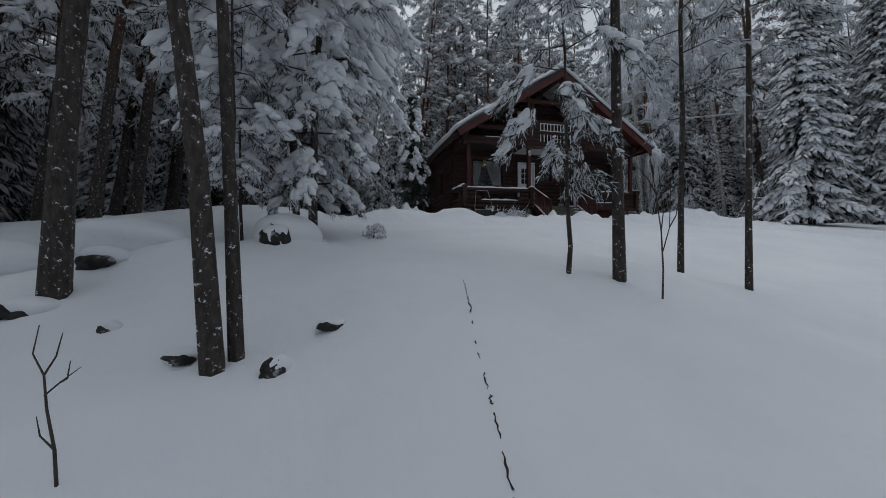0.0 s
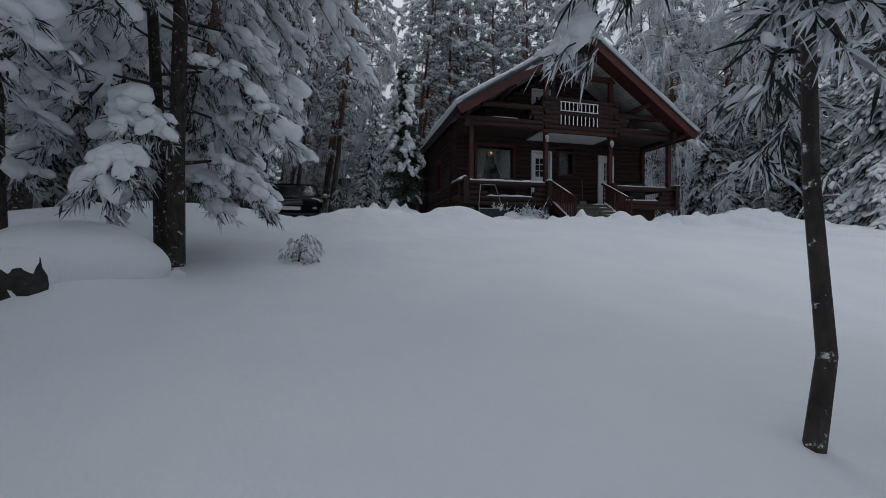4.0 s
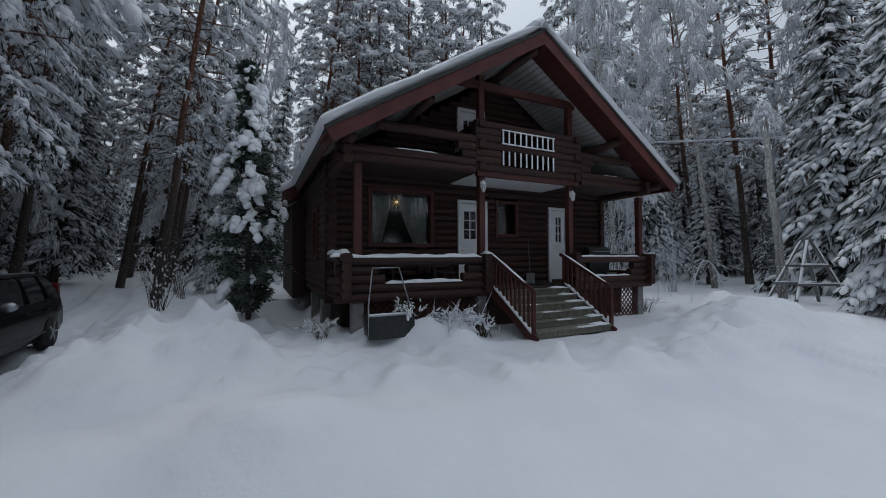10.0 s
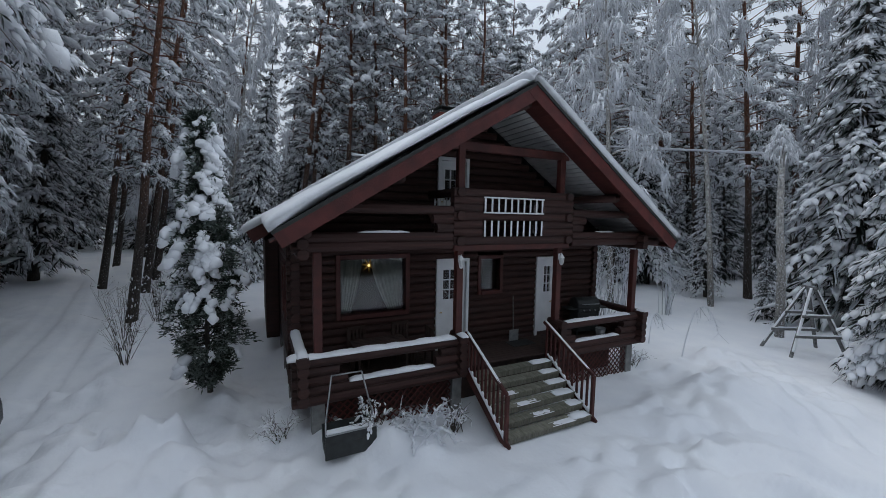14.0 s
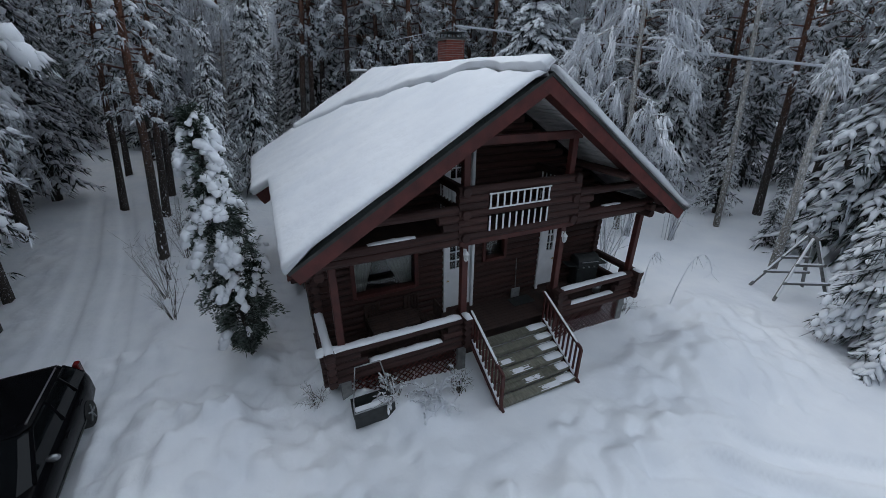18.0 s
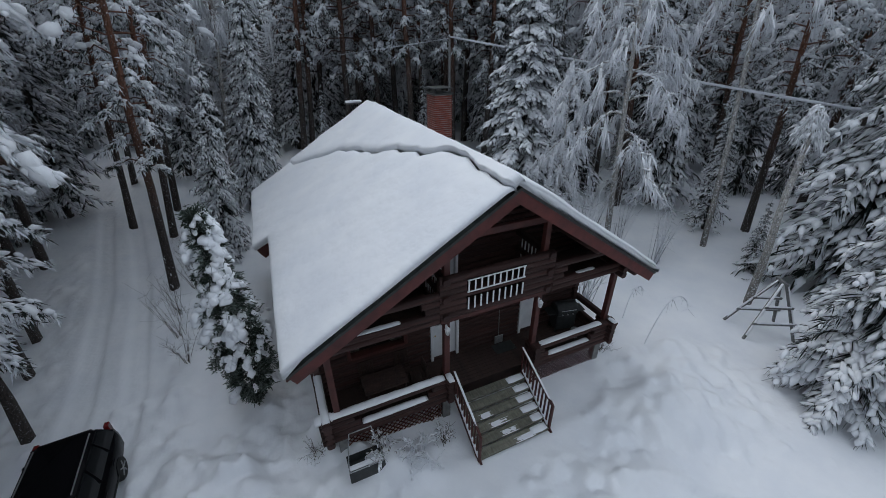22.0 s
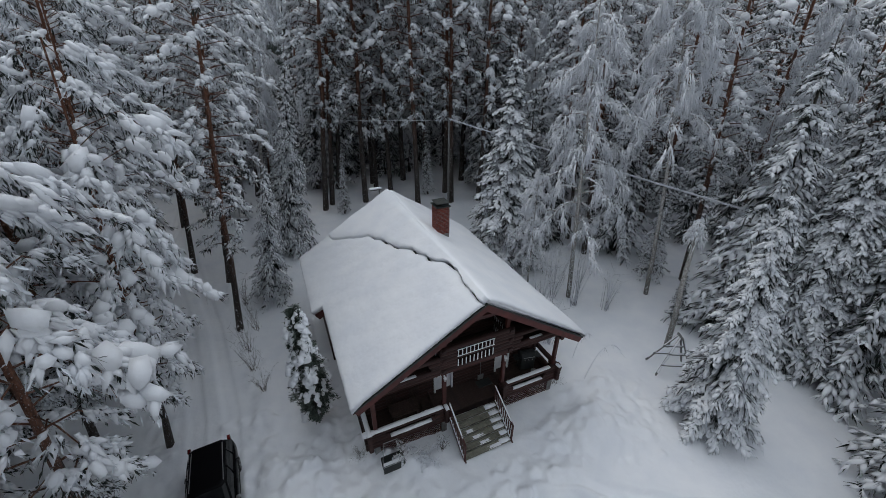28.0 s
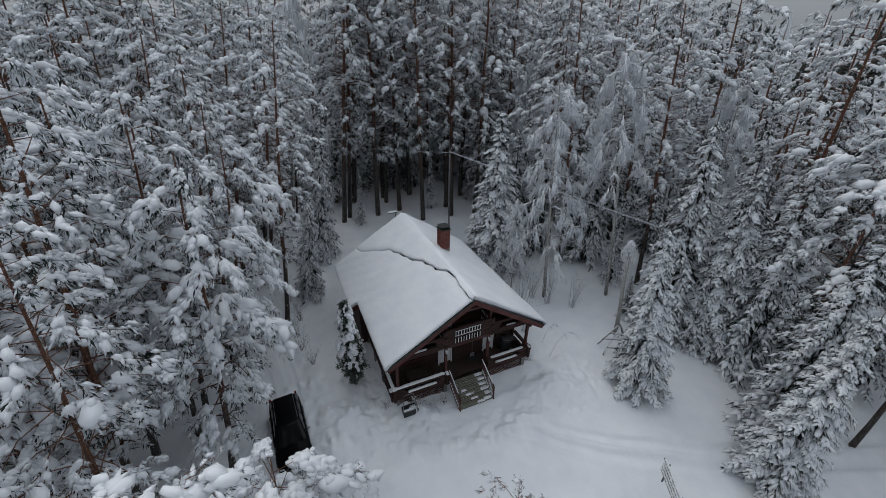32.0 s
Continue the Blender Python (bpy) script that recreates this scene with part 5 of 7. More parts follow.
def snow_sheet(name, sign, s_of, e_of, y0, y1, thick, label, seed, ny=60, ns=16):
    """Snow on one roof slope between two lines, thick in the middle and rounded off at the edges."""
    rs = np.random.RandomState(seed)
    ys = np.linspace(y0, y1, ny)
    V, F = [], []
    for j, y in enumerate(ys):
        a, b = s_of(y), e_of(y)
        prof = [(a, -0.015)] + [(a + (b - a) * t, 1.0) for t in np.concatenate([[0.0, 0.012], np.linspace(0.03, 0.97, ns), [0.99, 1.0]])] + [(b, -0.015)]
        edge = min(1.0, 0.55 + 6 * min((y - y0), (y1 - y)))
        for i, (s, u) in enumerate(prof):
            if u > 0:
                k = min(i - 1, len(prof) - 2 - i)
                u = thick * edge * (0.55, 0.85, 1.0)[min(k, 2)] + 0.012 * math.sin(2.1 * s + 1.3 * y + seed) + 0.008 * math.sin(5.3 * y - 3.1 * s)
            V.append(slope_pose(sign, s, y, u))
    m = ns + 6
    for j in range(ny - 1):
        for i in range(m - 1):
            F.append((j * m + i, j * m + i + 1, (j + 1) * m + i + 1, (j + 1) * m + i))
    o = len(V)
    ob = new(name, mesh_from(name, V, F, SNOW, True))
    bm = B()
    bm.from_mesh(ob.data)
    bmesh.ops.holes_fill(bm, edges=[e for e in bm.edges if e.is_boundary], sides=0)
    bmesh.ops.recalc_face_normals(bm, faces=bm.faces)
    bm.to_mesh(ob.data)
    bm.free()
    return tagged(ob, label, "snow")


CRACK_Y = (20.9, 21.8, 22.6, 23.6, 24.1, 25.2, 26.8, 28.0, 29.3, 30.6, 31.7, 33.0, 34.1)
CRACK_S = (0.20, 0.20, 0.12, 0.08, 0.12, 0.60, 1.08, 1.65, 2.05, 2.55, 3.55, 4.55, 4.8)


def crack_at(y):
    s = float(np.interp(y, CRACK_Y, CRACK_S))
    return s + 0.03 * math.sin(2.3 * y + 0.6) + 0.03 * math.sin(5.1 * y) + 0.015 * math.sin(11 * y)


def crack_width(y):
    return 0.115 * max(0.0, min(1, (30.6 - y) / 0.8)) * (0.6 + 0.4 * math.sin(5 * y + 1)) * (1 if y > 23 else 0.5) + 0.012 * (1 + math.sin(7 * y)) - 0.018


def left_edge(y):
    return RUNS[-1] + 0.09 + XTRA * smoothstep(WIDE_Y - 0.06, WIDE_Y + 0.04, y)


snow_sheet("roof_snow", -1, lambda y: crack_at(y) + crack_width(y), left_edge, ROOF_Y0 - 0.09, ROOF_Y1 + 0.05, 0.21, "smooth sheet of snow on the cabin roof", 1, 110)
snow_sheet("roof_snow", -1, lambda y: -0.10, crack_at, ROOF_Y0 - 0.09, ROOF_Y1 + 0.05, 0.31, "thick ridge of snow split from the sheet below", 2, 110, 8)
snow_sheet("roof_snow", 1, lambda y: -0.10, lambda y: RUNS[1] + 0.09, ROOF_Y0 - 0.096, ROOF_Y1 + 0.05, 0.24, "snow on the far slope of the cabin roof", 3, 60)


# chimney of single bricks
def chimney(x0, x1, y0, y1, z0, z1):
    ch = empty("chimney", pose((x0 + x1) / 2, (y0 + y1) / 2, z0), "red brick chimney with a dark metal cap", "chimney")
    wpart("mortar_core", box(B(), x0 + 0.012, x1 - 0.012, y0 + 0.012, y1 - 0.012, z0, z1), MORTAR, ch)
    bx = bm_mesh("brick", box(B(), -0.12, 0.12, -0.03, 0.03, -0.030, 0.030, 0.004), BRICK)
    n = 0
    z = z0 + 0.04
    while z < z1 and n < 300:
        off = 0.125 * (int((z - z0) / 0.075) % 2)
        for y, x in ((y0, None), (y1, None), (None, x0), (None, x1)):
            a, b = (x0, x1) if x is None else (y0, y1)
            s = a + 0.125 - off
            while s < b + 0.05:
                c = min(max(s, a + 0.06), b - 0.06)
                w = min(c + 0.12, b) - max(c - 0.12, a)
                if w > 0.05 and z > z1 - 1.55:
                    mid = (min(c + 0.12, b) + max(c - 0.12, a)) / 2
                    m = pose(mid, y + (0.03 if y == y0 else -0.03), z) if x is None else pose(x + (0.03 if x == x0 else -0.03), mid, z, 0, 0, 90)
                    piece("brick", bx, ch, m @ Matrix.Diagonal((w / 0.24, 1, 1, 1)))
                    n += 1
                s += 0.25
        z += 0.075
    wpart("cap", box(B(), x0 - 0.06, x1 + 0.06, y0 - 0.06, y1 + 0.06, z1, z1 + 0.05, 0.01), ROOFING, ch)
    for x in (x0 + 0.08, x1 - 0.08):
        for y in (y0 + 0.08, y1 - 0.08):
            wpart("cap_leg", rod(B(), (x, y, z1 + 0.05), (x, y, z1 + 0.2), 0.015), ROOFING, ch)
    wpart("rain_hood", box(B(), x0 - 0.02, x1 + 0.02, y0 - 0.02, y1 + 0.02, z1 + 0.2, z1 + 0.23, 0.01), ROOFING, ch, "dark metal rain hood")


chimney(12.98, 13.68, 27.8, 28.55, 6.2, 8.78)


# ---- porch stairs ----
def stairs():
    st = empty("porch_stairs", pose(12.15, 20.8, 0), "weathered wooden porch stairs with brown railings, partly snowy", "stairs")
    x0, x1, n = 10.98, 13.3, 6
    rise, run, ytop = DECK_Z / n, 0.27, FRONT_Y - 0.24
    for i in range(n):
        z, y = DECK_Z - i * rise, ytop - i * run
        for k in range(2):
            wpart("tread", box(B(), x0, x1, y - run + 0.0 + k * 0.14, y - run + 0.135 + k * 0.14, z - 0.04, z, 0.006), DECKING, st)
        wpart("riser", box(B(), x0, x1, y - run + 0.035, y - run + 0.06, z - rise, z - 0.042), DECKING, st)
    yb = ytop - n * run
    for x in (x0 - 0.05, x1 + 0.05):
        wpart("stringer", beam(B(), (x, ytop + 0.05, DECK_Z - 0.05), (x, yb - 0.05, -0.06), 0.05, 0.24, 0.008), BOARD, st)
        rail = wpart("handrail", beam(B(), (x, ytop + 0.18, DECK_Z + 0.93), (x, yb + 0.06, 1.06), 0.07, 0.09, 0.015), BOARD, st)
        for i in range(10):
            y = ytop + 0.05 - i * (n * run - 0.1) / 9.5
            zb = DECK_Z - (ytop + 0.05 - y) / (n * run) * DECK_Z
            wpart("baluster", box(B(), x - 0.018, x + 0.018, y - 0.03, y + 0.03, zb, zb + 0.90 + 0.06 * i / 9, 0.005), BOARD, st)
        wpart("newel", box(B(), x - 0.04, x + 0.04, yb + 0.02, yb + 0.1, -0.1, 1.06, 0.008), BOARD, st)
    return yb


stair_end = stairs()


def snow_strip(p, q, w, h, seed=0, n=None, name="rail_snow", label="long cap of snow on the porch rail"):
    """A rounded strip of snow from p to q."""
    rs = np.random.RandomState(seed)
    p, q = np.array(p, float), np.array(q, float)
    L = np.linalg.norm(q - p)
    n = n or max(6, int(L / 0.08))
    d = (q - p) / L
    s = np.cross(d, [0, 0, 1.0])
    s /= np.linalg.norm(s)
    u = np.cross(s, d)
    a = np.linspace(0, math.pi, 8)
    V, F = [], []
    for i in range(n + 1):
        t = i / n
        e = min(1, 0.35 + 5 * min(t, 1 - t) * L) * (0.85 + 0.2 * math.sin(7 * t * L + seed) * math.sin(3.1 * t * L) + rs.uniform(-0.08, 0.08))
        c = p + d * L * t
        V += [c + s * w / 2 * math.cos(k) * (0.8 + 0.2 * e) + u * h * e * math.sin(k) for k in a]
    for i in range(n):
        for k in range(7):
            F.append((i * 8 + k, i * 8 + k + 1, (i + 1) * 8 + k + 1, (i + 1) * 8 + k))
        F.append((i * 8 + 7, i * 8, (i + 1) * 8, (i + 1) * 8 + 7))
    ob = new(name, mesh_from(name, V, F, SNOW, True))
    bm = B()
    bm.from_mesh(ob.data)
    bmesh.ops.holes_fill(bm, edges=[e for e in bm.edges if e.is_boundary], sides=0)
    bmesh.ops.recalc_face_normals(bm, faces=bm.faces)
    bm.to_mesh(ob.data)
    bm.free()
    return tagged(ob, label, "snow")


RY = FRONT_Y - 0.12
snow_strip((7.1, RY, 1.80), (10.6, RY, 1.80), 0.24, 0.10, 1)
snow_strip((8.1, RY, 1.21), (10.05, RY, 1.21), 0.22, 0.09, 2)
snow_strip((6.9, RY, 1.81), (7.35, RY, 1.81), 0.34, 0.15, 3)
snow_strip((14.0, RY, 1.80), (16.6, RY, 1.80), 0.22, 0.06, 4)
snow_strip((14.4, RY, 1.21), (16.15, RY, 1.21), 0.2, 0.06, 5)
snow_strip((7.18, 21.5, 1.88), (7.18, 23.6, 1.88), 0.22, 0.12, 6)
snow_strip((10.72, 21.4, 1.88), (10.72, 21.75, 1.88), 0.2, 0.08, 7, None, "post_snow", "small cap of snow on a log end")
snow_strip((16.97, 21.4, 1.88), (16.97, 21.75, 1.88), 0.2, 0.06, 8, None, "post_snow", "small cap of snow on a log end")
snow_strip((15.0, BY, 4.29), (15.7, BY, 4.29), 0.15, 0.05, 9, None, "beam_snow", "thin snow on a loft beam")
snow_strip((8.3, BY, 4.30), (9.4, BY, 4.30), 0.16, 0.05, 10, None, "beam_snow", "thin snow on a loft beam")
for x, sd in ((10.93, 11), (13.35, 12)):
    snow_strip((x, 21.6, DECK_Z + 0.10), (x, 20.05, 0.09), 0.09, 0.07, sd, None, "stringer_snow", "ragged snow along the edge of the stairs")
    snow_strip((x, 21.72, DECK_Z + 0.97), (x, 20.1, 1.11), 0.07, 0.025, sd + 5, None, "handrail_snow", "thin snow on the handrail")
rs = np.random.RandomState(77)
for i in range(6):
    z, y = DECK_Z - i * DECK_Z / 6, FRONT_Y - 0.24 - i * 0.27
    snow_strip((13.24 - rs.uniform(0.25, 0.6), y - 0.14, z - 0.005), (13.27, y - 0.14, z - 0.005), 0.26, 0.06, 20 + i, None, "tread_snow", "trodden snow left on a stair tread")
    if i > 1:
        a = rs.uniform(11.2, 12.3)
        snow_strip((a, y - 0.2, z - 0.004), (a + rs.uniform(0.4, 0.9), y - 0.2, z - 0.004), 0.2, 0.007, 30 + i, None, "tread_snow", "thin trodden snow on a stair tread")


# ---- things in the yard and on the porch ----
BLACK = plain("black_car_paint", (0.004, 0.004, 0.005), 0.22)
BLACK.node_tree.nodes["Principled BSDF"].inputs["Specular IOR Level"].default_value = 0.06
TINT = plain("dark_car_glass", (0.006, 0.007, 0.008), 0.06)
TINT.node_tree.nodes["Principled BSDF"].inputs["Specular IOR Level"].default_value = 0.2
RUBBER = noisy("tyre_rubber", [(0.3, (0.012, 0.012, 0.012)), (0.7, (0.03, 0.03, 0.03))], 9, 4, 0.9, 0.3, 50)
SILVER = plain("silver_alloy", (0.32, 0.33, 0.34), 0.35, 0.9)
LAMP_GLASS = plain("headlight_glass", (0.42, 0.44, 0.46), 0.15, 0.3)
AMBER = plain("amber_lens", (0.5, 0.16, 0.03), 0.3)
STEEL = noisy("dull_steel", [(0.3, (0.28, 0.29, 0.30)), (0.7, (0.42, 0.43, 0.44))], 9, 4, 0.45, 0.1, 50, metal=0.7)
BLACK_PLASTIC = noisy("black_plastic", [(0.3, (0.010, 0.012, 0.012)), (0.7, (0.028, 0.032, 0.032))], 7, 5, 0.55, 0.15, 40)
GREY_WOOD = noisy("grey_timber", [(0.3, (0.10, 0.10, 0.10)), (0.7, (0.24, 0.24, 0.24))], 5, 7, 0.9, 0.3, 30, (1, 1, 4))


def put(ob, m):
    ob.matrix_basis = m
    return ob


def loft(rings):
    bm = B()
    rr = [[bm.verts.new(p) for p in r] for r in rings]
    n = len(rr[0])
    for a, b in zip(rr[:-1], rr[1:]):
        for i in range(n):
            bm.faces.new((a[i], a[(i + 1) % n], b[(i + 1) % n], b[i]))
    bm.faces.new(rr[0][::-1])
    bm.faces.new(rr[-1])
    bmesh.ops.recalc_face_normals(bm, faces=bm.faces)
    return bm


def estate_car():
    car = new("car")
    tagged(car, "black estate car parked on the ploughed drive", "car")
    rings = []
    for y, w, zl, zt in ((-2.41, 0.60, 0.34, 0.62), (-2.33, 0.78, 0.24, 0.70), (-2.1, 0.88, 0.20, 0.77), (-1.6, 0.92, 0.20, 0.86), (-1.0, 0.93, 0.20, 0.94), (-0.4, 0.93, 0.20, 0.96), (0.8, 0.93, 0.20, 0.97), (1.7, 0.925, 0.20, 0.98), (2.2, 0.89, 0.24, 0.98), (2.38, 0.82, 0.32, 0.93)):
        half = [(w * 0.55, zl), (w * 0.94, zl + 0.04), (w, zl + 0.18), (w, zl + (zt - zl) * 0.62), (w * 0.955, zt - 0.045), (w * 0.86, zt)]
        rings.append([(x, y, z) for x, z in half] + [(0, y, zt + 0.035)] + [(-x, y, z) for x, z in half[::-1]])
    body = part("body", loft(rings), BLACK, car, "", True)
    cab = []
    for z, y0, y1, w in ((0.94, -1.05, 2.33, 0.84), (1.18, -0.55, 2.22, 0.77), (1.40, -0.10, 2.06, 0.68), (1.43, -0.02, 2.0, 0.65)):
        cab.append([(-w * 0.75, y0 - 0.06, z), (w * 0.75, y0 - 0.06, z), (w, y0 + 0.12, z), (w, y1 - 0.12, z), (w * 0.8, y1, z), (-w * 0.8, y1, z), (-w, y1 - 0.12, z), (-w, y0 + 0.12, z)])
    part("glasshouse", loft(cab), TINT, car, "dark tinted windows")
    roof = []
    for z, e, w in ((1.425, 0.0, 0.665), (1.455, 0.02, 0.64), (1.475, 0.12, 0.5)):
        roof.append([(-w * 0.75, -0.10 + e, z), (w * 0.75, -0.10 + e, z), (w, 0.06 + e, z), (w, 1.92 - e, z), (w * 0.8, 2.06 - e, z), (-w * 0.8, 2.06 - e, z), (-w, 1.92 - e, z), (-w, 0.06 + e, z)])
    part("roof", loft(roof), BLACK, car, "", True)
    for sx in (-1, 1):
        for (y0, z0, w0), (y1, z1, w1) in (((-0.95, 0.95, 0.83), (0.02, 1.43, 0.655)), ((0.62, 0.96, 0.845), (0.72, 1.43, 0.665)), ((1.55, 0.97, 0.845), (1.5, 1.43, 0.665)), ((2.25, 0.97, 0.80), (1.96, 1.43, 0.64))):
            part("pillar", beam(B(), (sx * w0, y0, z0), (sx * w1, y1, z1), 0.06, 0.05, 0.01), BLACK, car)
        rail = part("roof_rail", rod(B(), (sx * 0.58, 0.1, 1.50), (sx * 0.56, 1.85, 1.50), 0.016), SILVER, car, "silver roof rail")
        part("rail_foot", rod(rod(B(), (sx * 0.58, 0.12, 1.45), (sx * 0.58, 0.12, 1.50), 0.018), (sx * 0.56, 1.83, 1.45), (sx * 0.56, 1.83, 1.50), 0.018), BLACK_PLASTIC, rail)
        bm = B()
        bmesh.ops.create_icosphere(bm, subdivisions=2, radius=1, matrix=pose(sx * 0.99, -0.52, 1.02) @ Matrix.Diagonal((0.11, 0.06, 0.08, 1)))
        part("mirror", bm, SILVER, car, "pale wing mirror", True)
        bm = B()
        bmesh.ops.create_icosphere(bm, subdivisions=2, radius=1, matrix=pose(sx * 0.66, -2.20, 0.66, -12, 0, sx * 24) @ Matrix.Diagonal((0.22, 0.11, 0.085, 1)))
        lamp = part("headlight", bm, LAMP_GLASS, car, "clear headlight", True)
        bm = B()
        bmesh.ops.create_icosphere(bm, subdivisions=2, radius=1, matrix=pose(sx * 0.84, -2.06, 0.68, 0, 0, sx * 40) @ Matrix.Diagonal((0.06, 0.05, 0.06, 1)))
        part("indicator", bm, AMBER, lamp, "amber indicator", True)
        part("fog_lamp", box(B(), sx * 0.45, sx * 0.72, -2.40, -2.30, 0.40, 0.47, 0.01), SILVER, car, "silver fog lamp surround")
        part("tail_light", box(B(), sx * 0.68, sx * 0.80, 2.18, 2.36, 0.75, 1.25, 0.02), plain("red_lens", (0.12, 0.008, 0.008), 0.2), car, "tall red tail light")
        part("door_strip", box(B(), sx * 0.925, sx * 0.94, -0.9, 1.7, 0.36, 0.40, 0.004), BLACK_PLASTIC, car)
        for y in (-0.1, 0.85):
            part("door_handle", box(B(), sx * 0.93, sx * 0.96, y + 0.3, y + 0.5, 0.80, 0.83, 0.006), BLACK, car)
        for y in (-1.42, 1.42):
            tyre = rod(B(), (sx * 0.74, y, 0.33), (sx * 0.95, y, 0.33), 0.33, None, 28)
            bmesh.ops.bevel(tyre, geom=[e for e in tyre.edges if len({round(v.co.x, 4) for v in e.verts}) == 1 and e.calc_length() < 0.2], offset=0.035, segments=2, affect="EDGES")
            w = part("wheel", tyre, RUBBER, car, "winter wheel with a five-spoke rim", True)
            rim = rod(B(), (sx * 0.93, y, 0.33), (sx * 0.958, y, 0.33), 0.05, None, 12)
            for k in range(5):
                a = k * 1.2566
                beam(rim, (sx * 0.948, y + 0.04 * math.cos(a), 0.33 + 0.04 * math.sin(a)), (sx * 0.945, y + 0.2 * math.cos(a), 0.33 + 0.2 * math.sin(a)), 0.03, 0.05, 0.0, (1, 0, 0))
            part("rim", rim, SILVER, w, "silver spoked rim")
    part("grille", box(B(), -0.32, 0.32, -2.43, -2.36, 0.50, 0.68, 0.01), BLACK_PLASTIC, car)
    for z in (0.53, 0.57, 0.61, 0.65):
        part("grille_bar", box(B(), -0.31, 0.31, -2.44, -2.425, z, z + 0.012), SILVER, car)
    part("number_plate", box(B(), -0.26, 0.26, -2.445, -2.425, 0.36, 0.46, 0.004), plain("plate_white", (0.6, 0.6, 0.6), 0.5), car, "pale number plate")
    part("bumper_lip", box(B(), -0.72, 0.72, -2.40, -2.2, 0.22, 0.28, 0.02), BLACK_PLASTIC, car)
    return car


put(estate_car(), pose(1.02, 22.2, 0.03, 0, 0, 4.0))


def lantern(x, y, z):
    la = empty("wall_lantern", pose(x, y, z), "white metal porch lantern fixed to a post", "lamp", "porch lanterns")
    part("back_plate", box(B(), -0.03, 0.03, 0.09, 0.11, -0.02, 0.14, 0.006), WHITE, la)
    part("arm", rod(rod(B(), (0, 0.1, 0.10), (0, 0, 0.16), 0.009), (0, 0, 0.16), (0, 0, 0.13), 0.009), WHITE, la)
    cone = B()
    bmesh.ops.create_cone(cone, cap_ends=True, segments=6, radius1=0.085, radius2=0.015, depth=0.09, matrix=pose(0, 0, 0.085))
    part("hood", cone, WHITE, la)
    for k in range(6):
        a = k * 1.0472
        part("cage_bar", rod(B(), (0.07 * math.cos(a), 0.07 * math.sin(a), 0.04), (0.045 * math.cos(a), 0.045 * math.sin(a), -0.13), 0.007, None, 5), WHITE, la)
    cone = B()
    bmesh.ops.create_cone(cone, cap_ends=True, segments=6, radius1=0.040, radius2=0.063, depth=0.16, matrix=pose(0, 0, -0.045))
    part("lantern_glass", cone, plain("frosted_lamp_glass", (0.55, 0.56, 0.56), 0.3), la)
    part("base", rod(B(), (0, 0, -0.16), (0, 0, -0.125), 0.02, 0.05, 6), WHITE, la)


lantern(10.68, 21.65, 3.62)
lantern(13.74, 21.65, 3.58)


def star_lantern(x, y, z):
    st = empty("star_lantern", pose(x, y, z), "small glowing brass star hung inside the window", "star lamp")
    m, n, l, b = material("warm_star", 0.4, 0.8)
    b.inputs["Base Color"].default_value = (0.5, 0.3, 0.08, 1)
    b.inputs["Emission Color"].default_value = (1.0, 0.55, 0.12, 1)
    b.inputs["Emission Strength"].default_value = 0.12
    g, n, l, b = material("star_bulb", 0.4)
    b.inputs["Emission Color"].default_value = (1.0, 0.72, 0.25, 1)
    b.inputs["Emission Strength"].default_value = 2.0
    for k in range(7):
        a = k * 6.2832 / 7 + 0.3
        part("ray", rod(B(), (0, 0, 0), (0.20 * math.cos(a), 0, 0.20 * math.sin(a)), 0.03, 0.003, 4), m, st)
    bm = B()
    bmesh.ops.create_icosphere(bm, subdivisions=2, radius=0.035, matrix=pose(0, -0.03, 0))
    part("bulb", bm, g, st, "warm glowing bulb", True)
    part("cord", rod(B(), (0, 0, 0.2), (0, 0, 0.34), 0.004, None, 5), WHITE, st)


star_lantern(9.02, 23.62, 3.36)
CURTAIN = noisy("pale_curtain", [(0.3, (0.34, 0.33, 0.30)), (0.7, (0.5, 0.49, 0.45))], 6, 4, 0.9, 0.1, 40)


def curtain(x0, x1, xb0, xb1, label):
    """Gathered cloth from a wide head to a narrower, drawn-back foot."""
    bm = B()
    cols, rows = 22, 10
    g = [[bm.verts.new((a + (b - a) * i / cols, 23.54 + 0.025 * math.sin(i * 1.9), 3.52 - 1.5 * j / rows)) for i in range(cols + 1)] for j in range(rows + 1) for a, b in [((x0 + (xb0 - x0) * (j / rows) ** 1.5), (x1 + (xb1 - x1) * (j / rows) ** 1.5))]]
    for j in range(rows):
        for i in range(cols):
            bm.faces.new((g[j][i], g[j][i + 1], g[j + 1][i + 1], g[j + 1][i]))
    bmesh.ops.solidify(bm, geom=bm.faces[:], thickness=0.006)
    me = bm_mesh("curtain", bm, CURTAIN, True)
    tagged(new("curtain", me), label, "curtain")


curtain(8.24, 8.82, 8.24, 8.49, "pale curtain drawn to the side of the window")
curtain(9.05, 9.9, 9.6, 9.9, "pale curtain drawn to the side of the window")


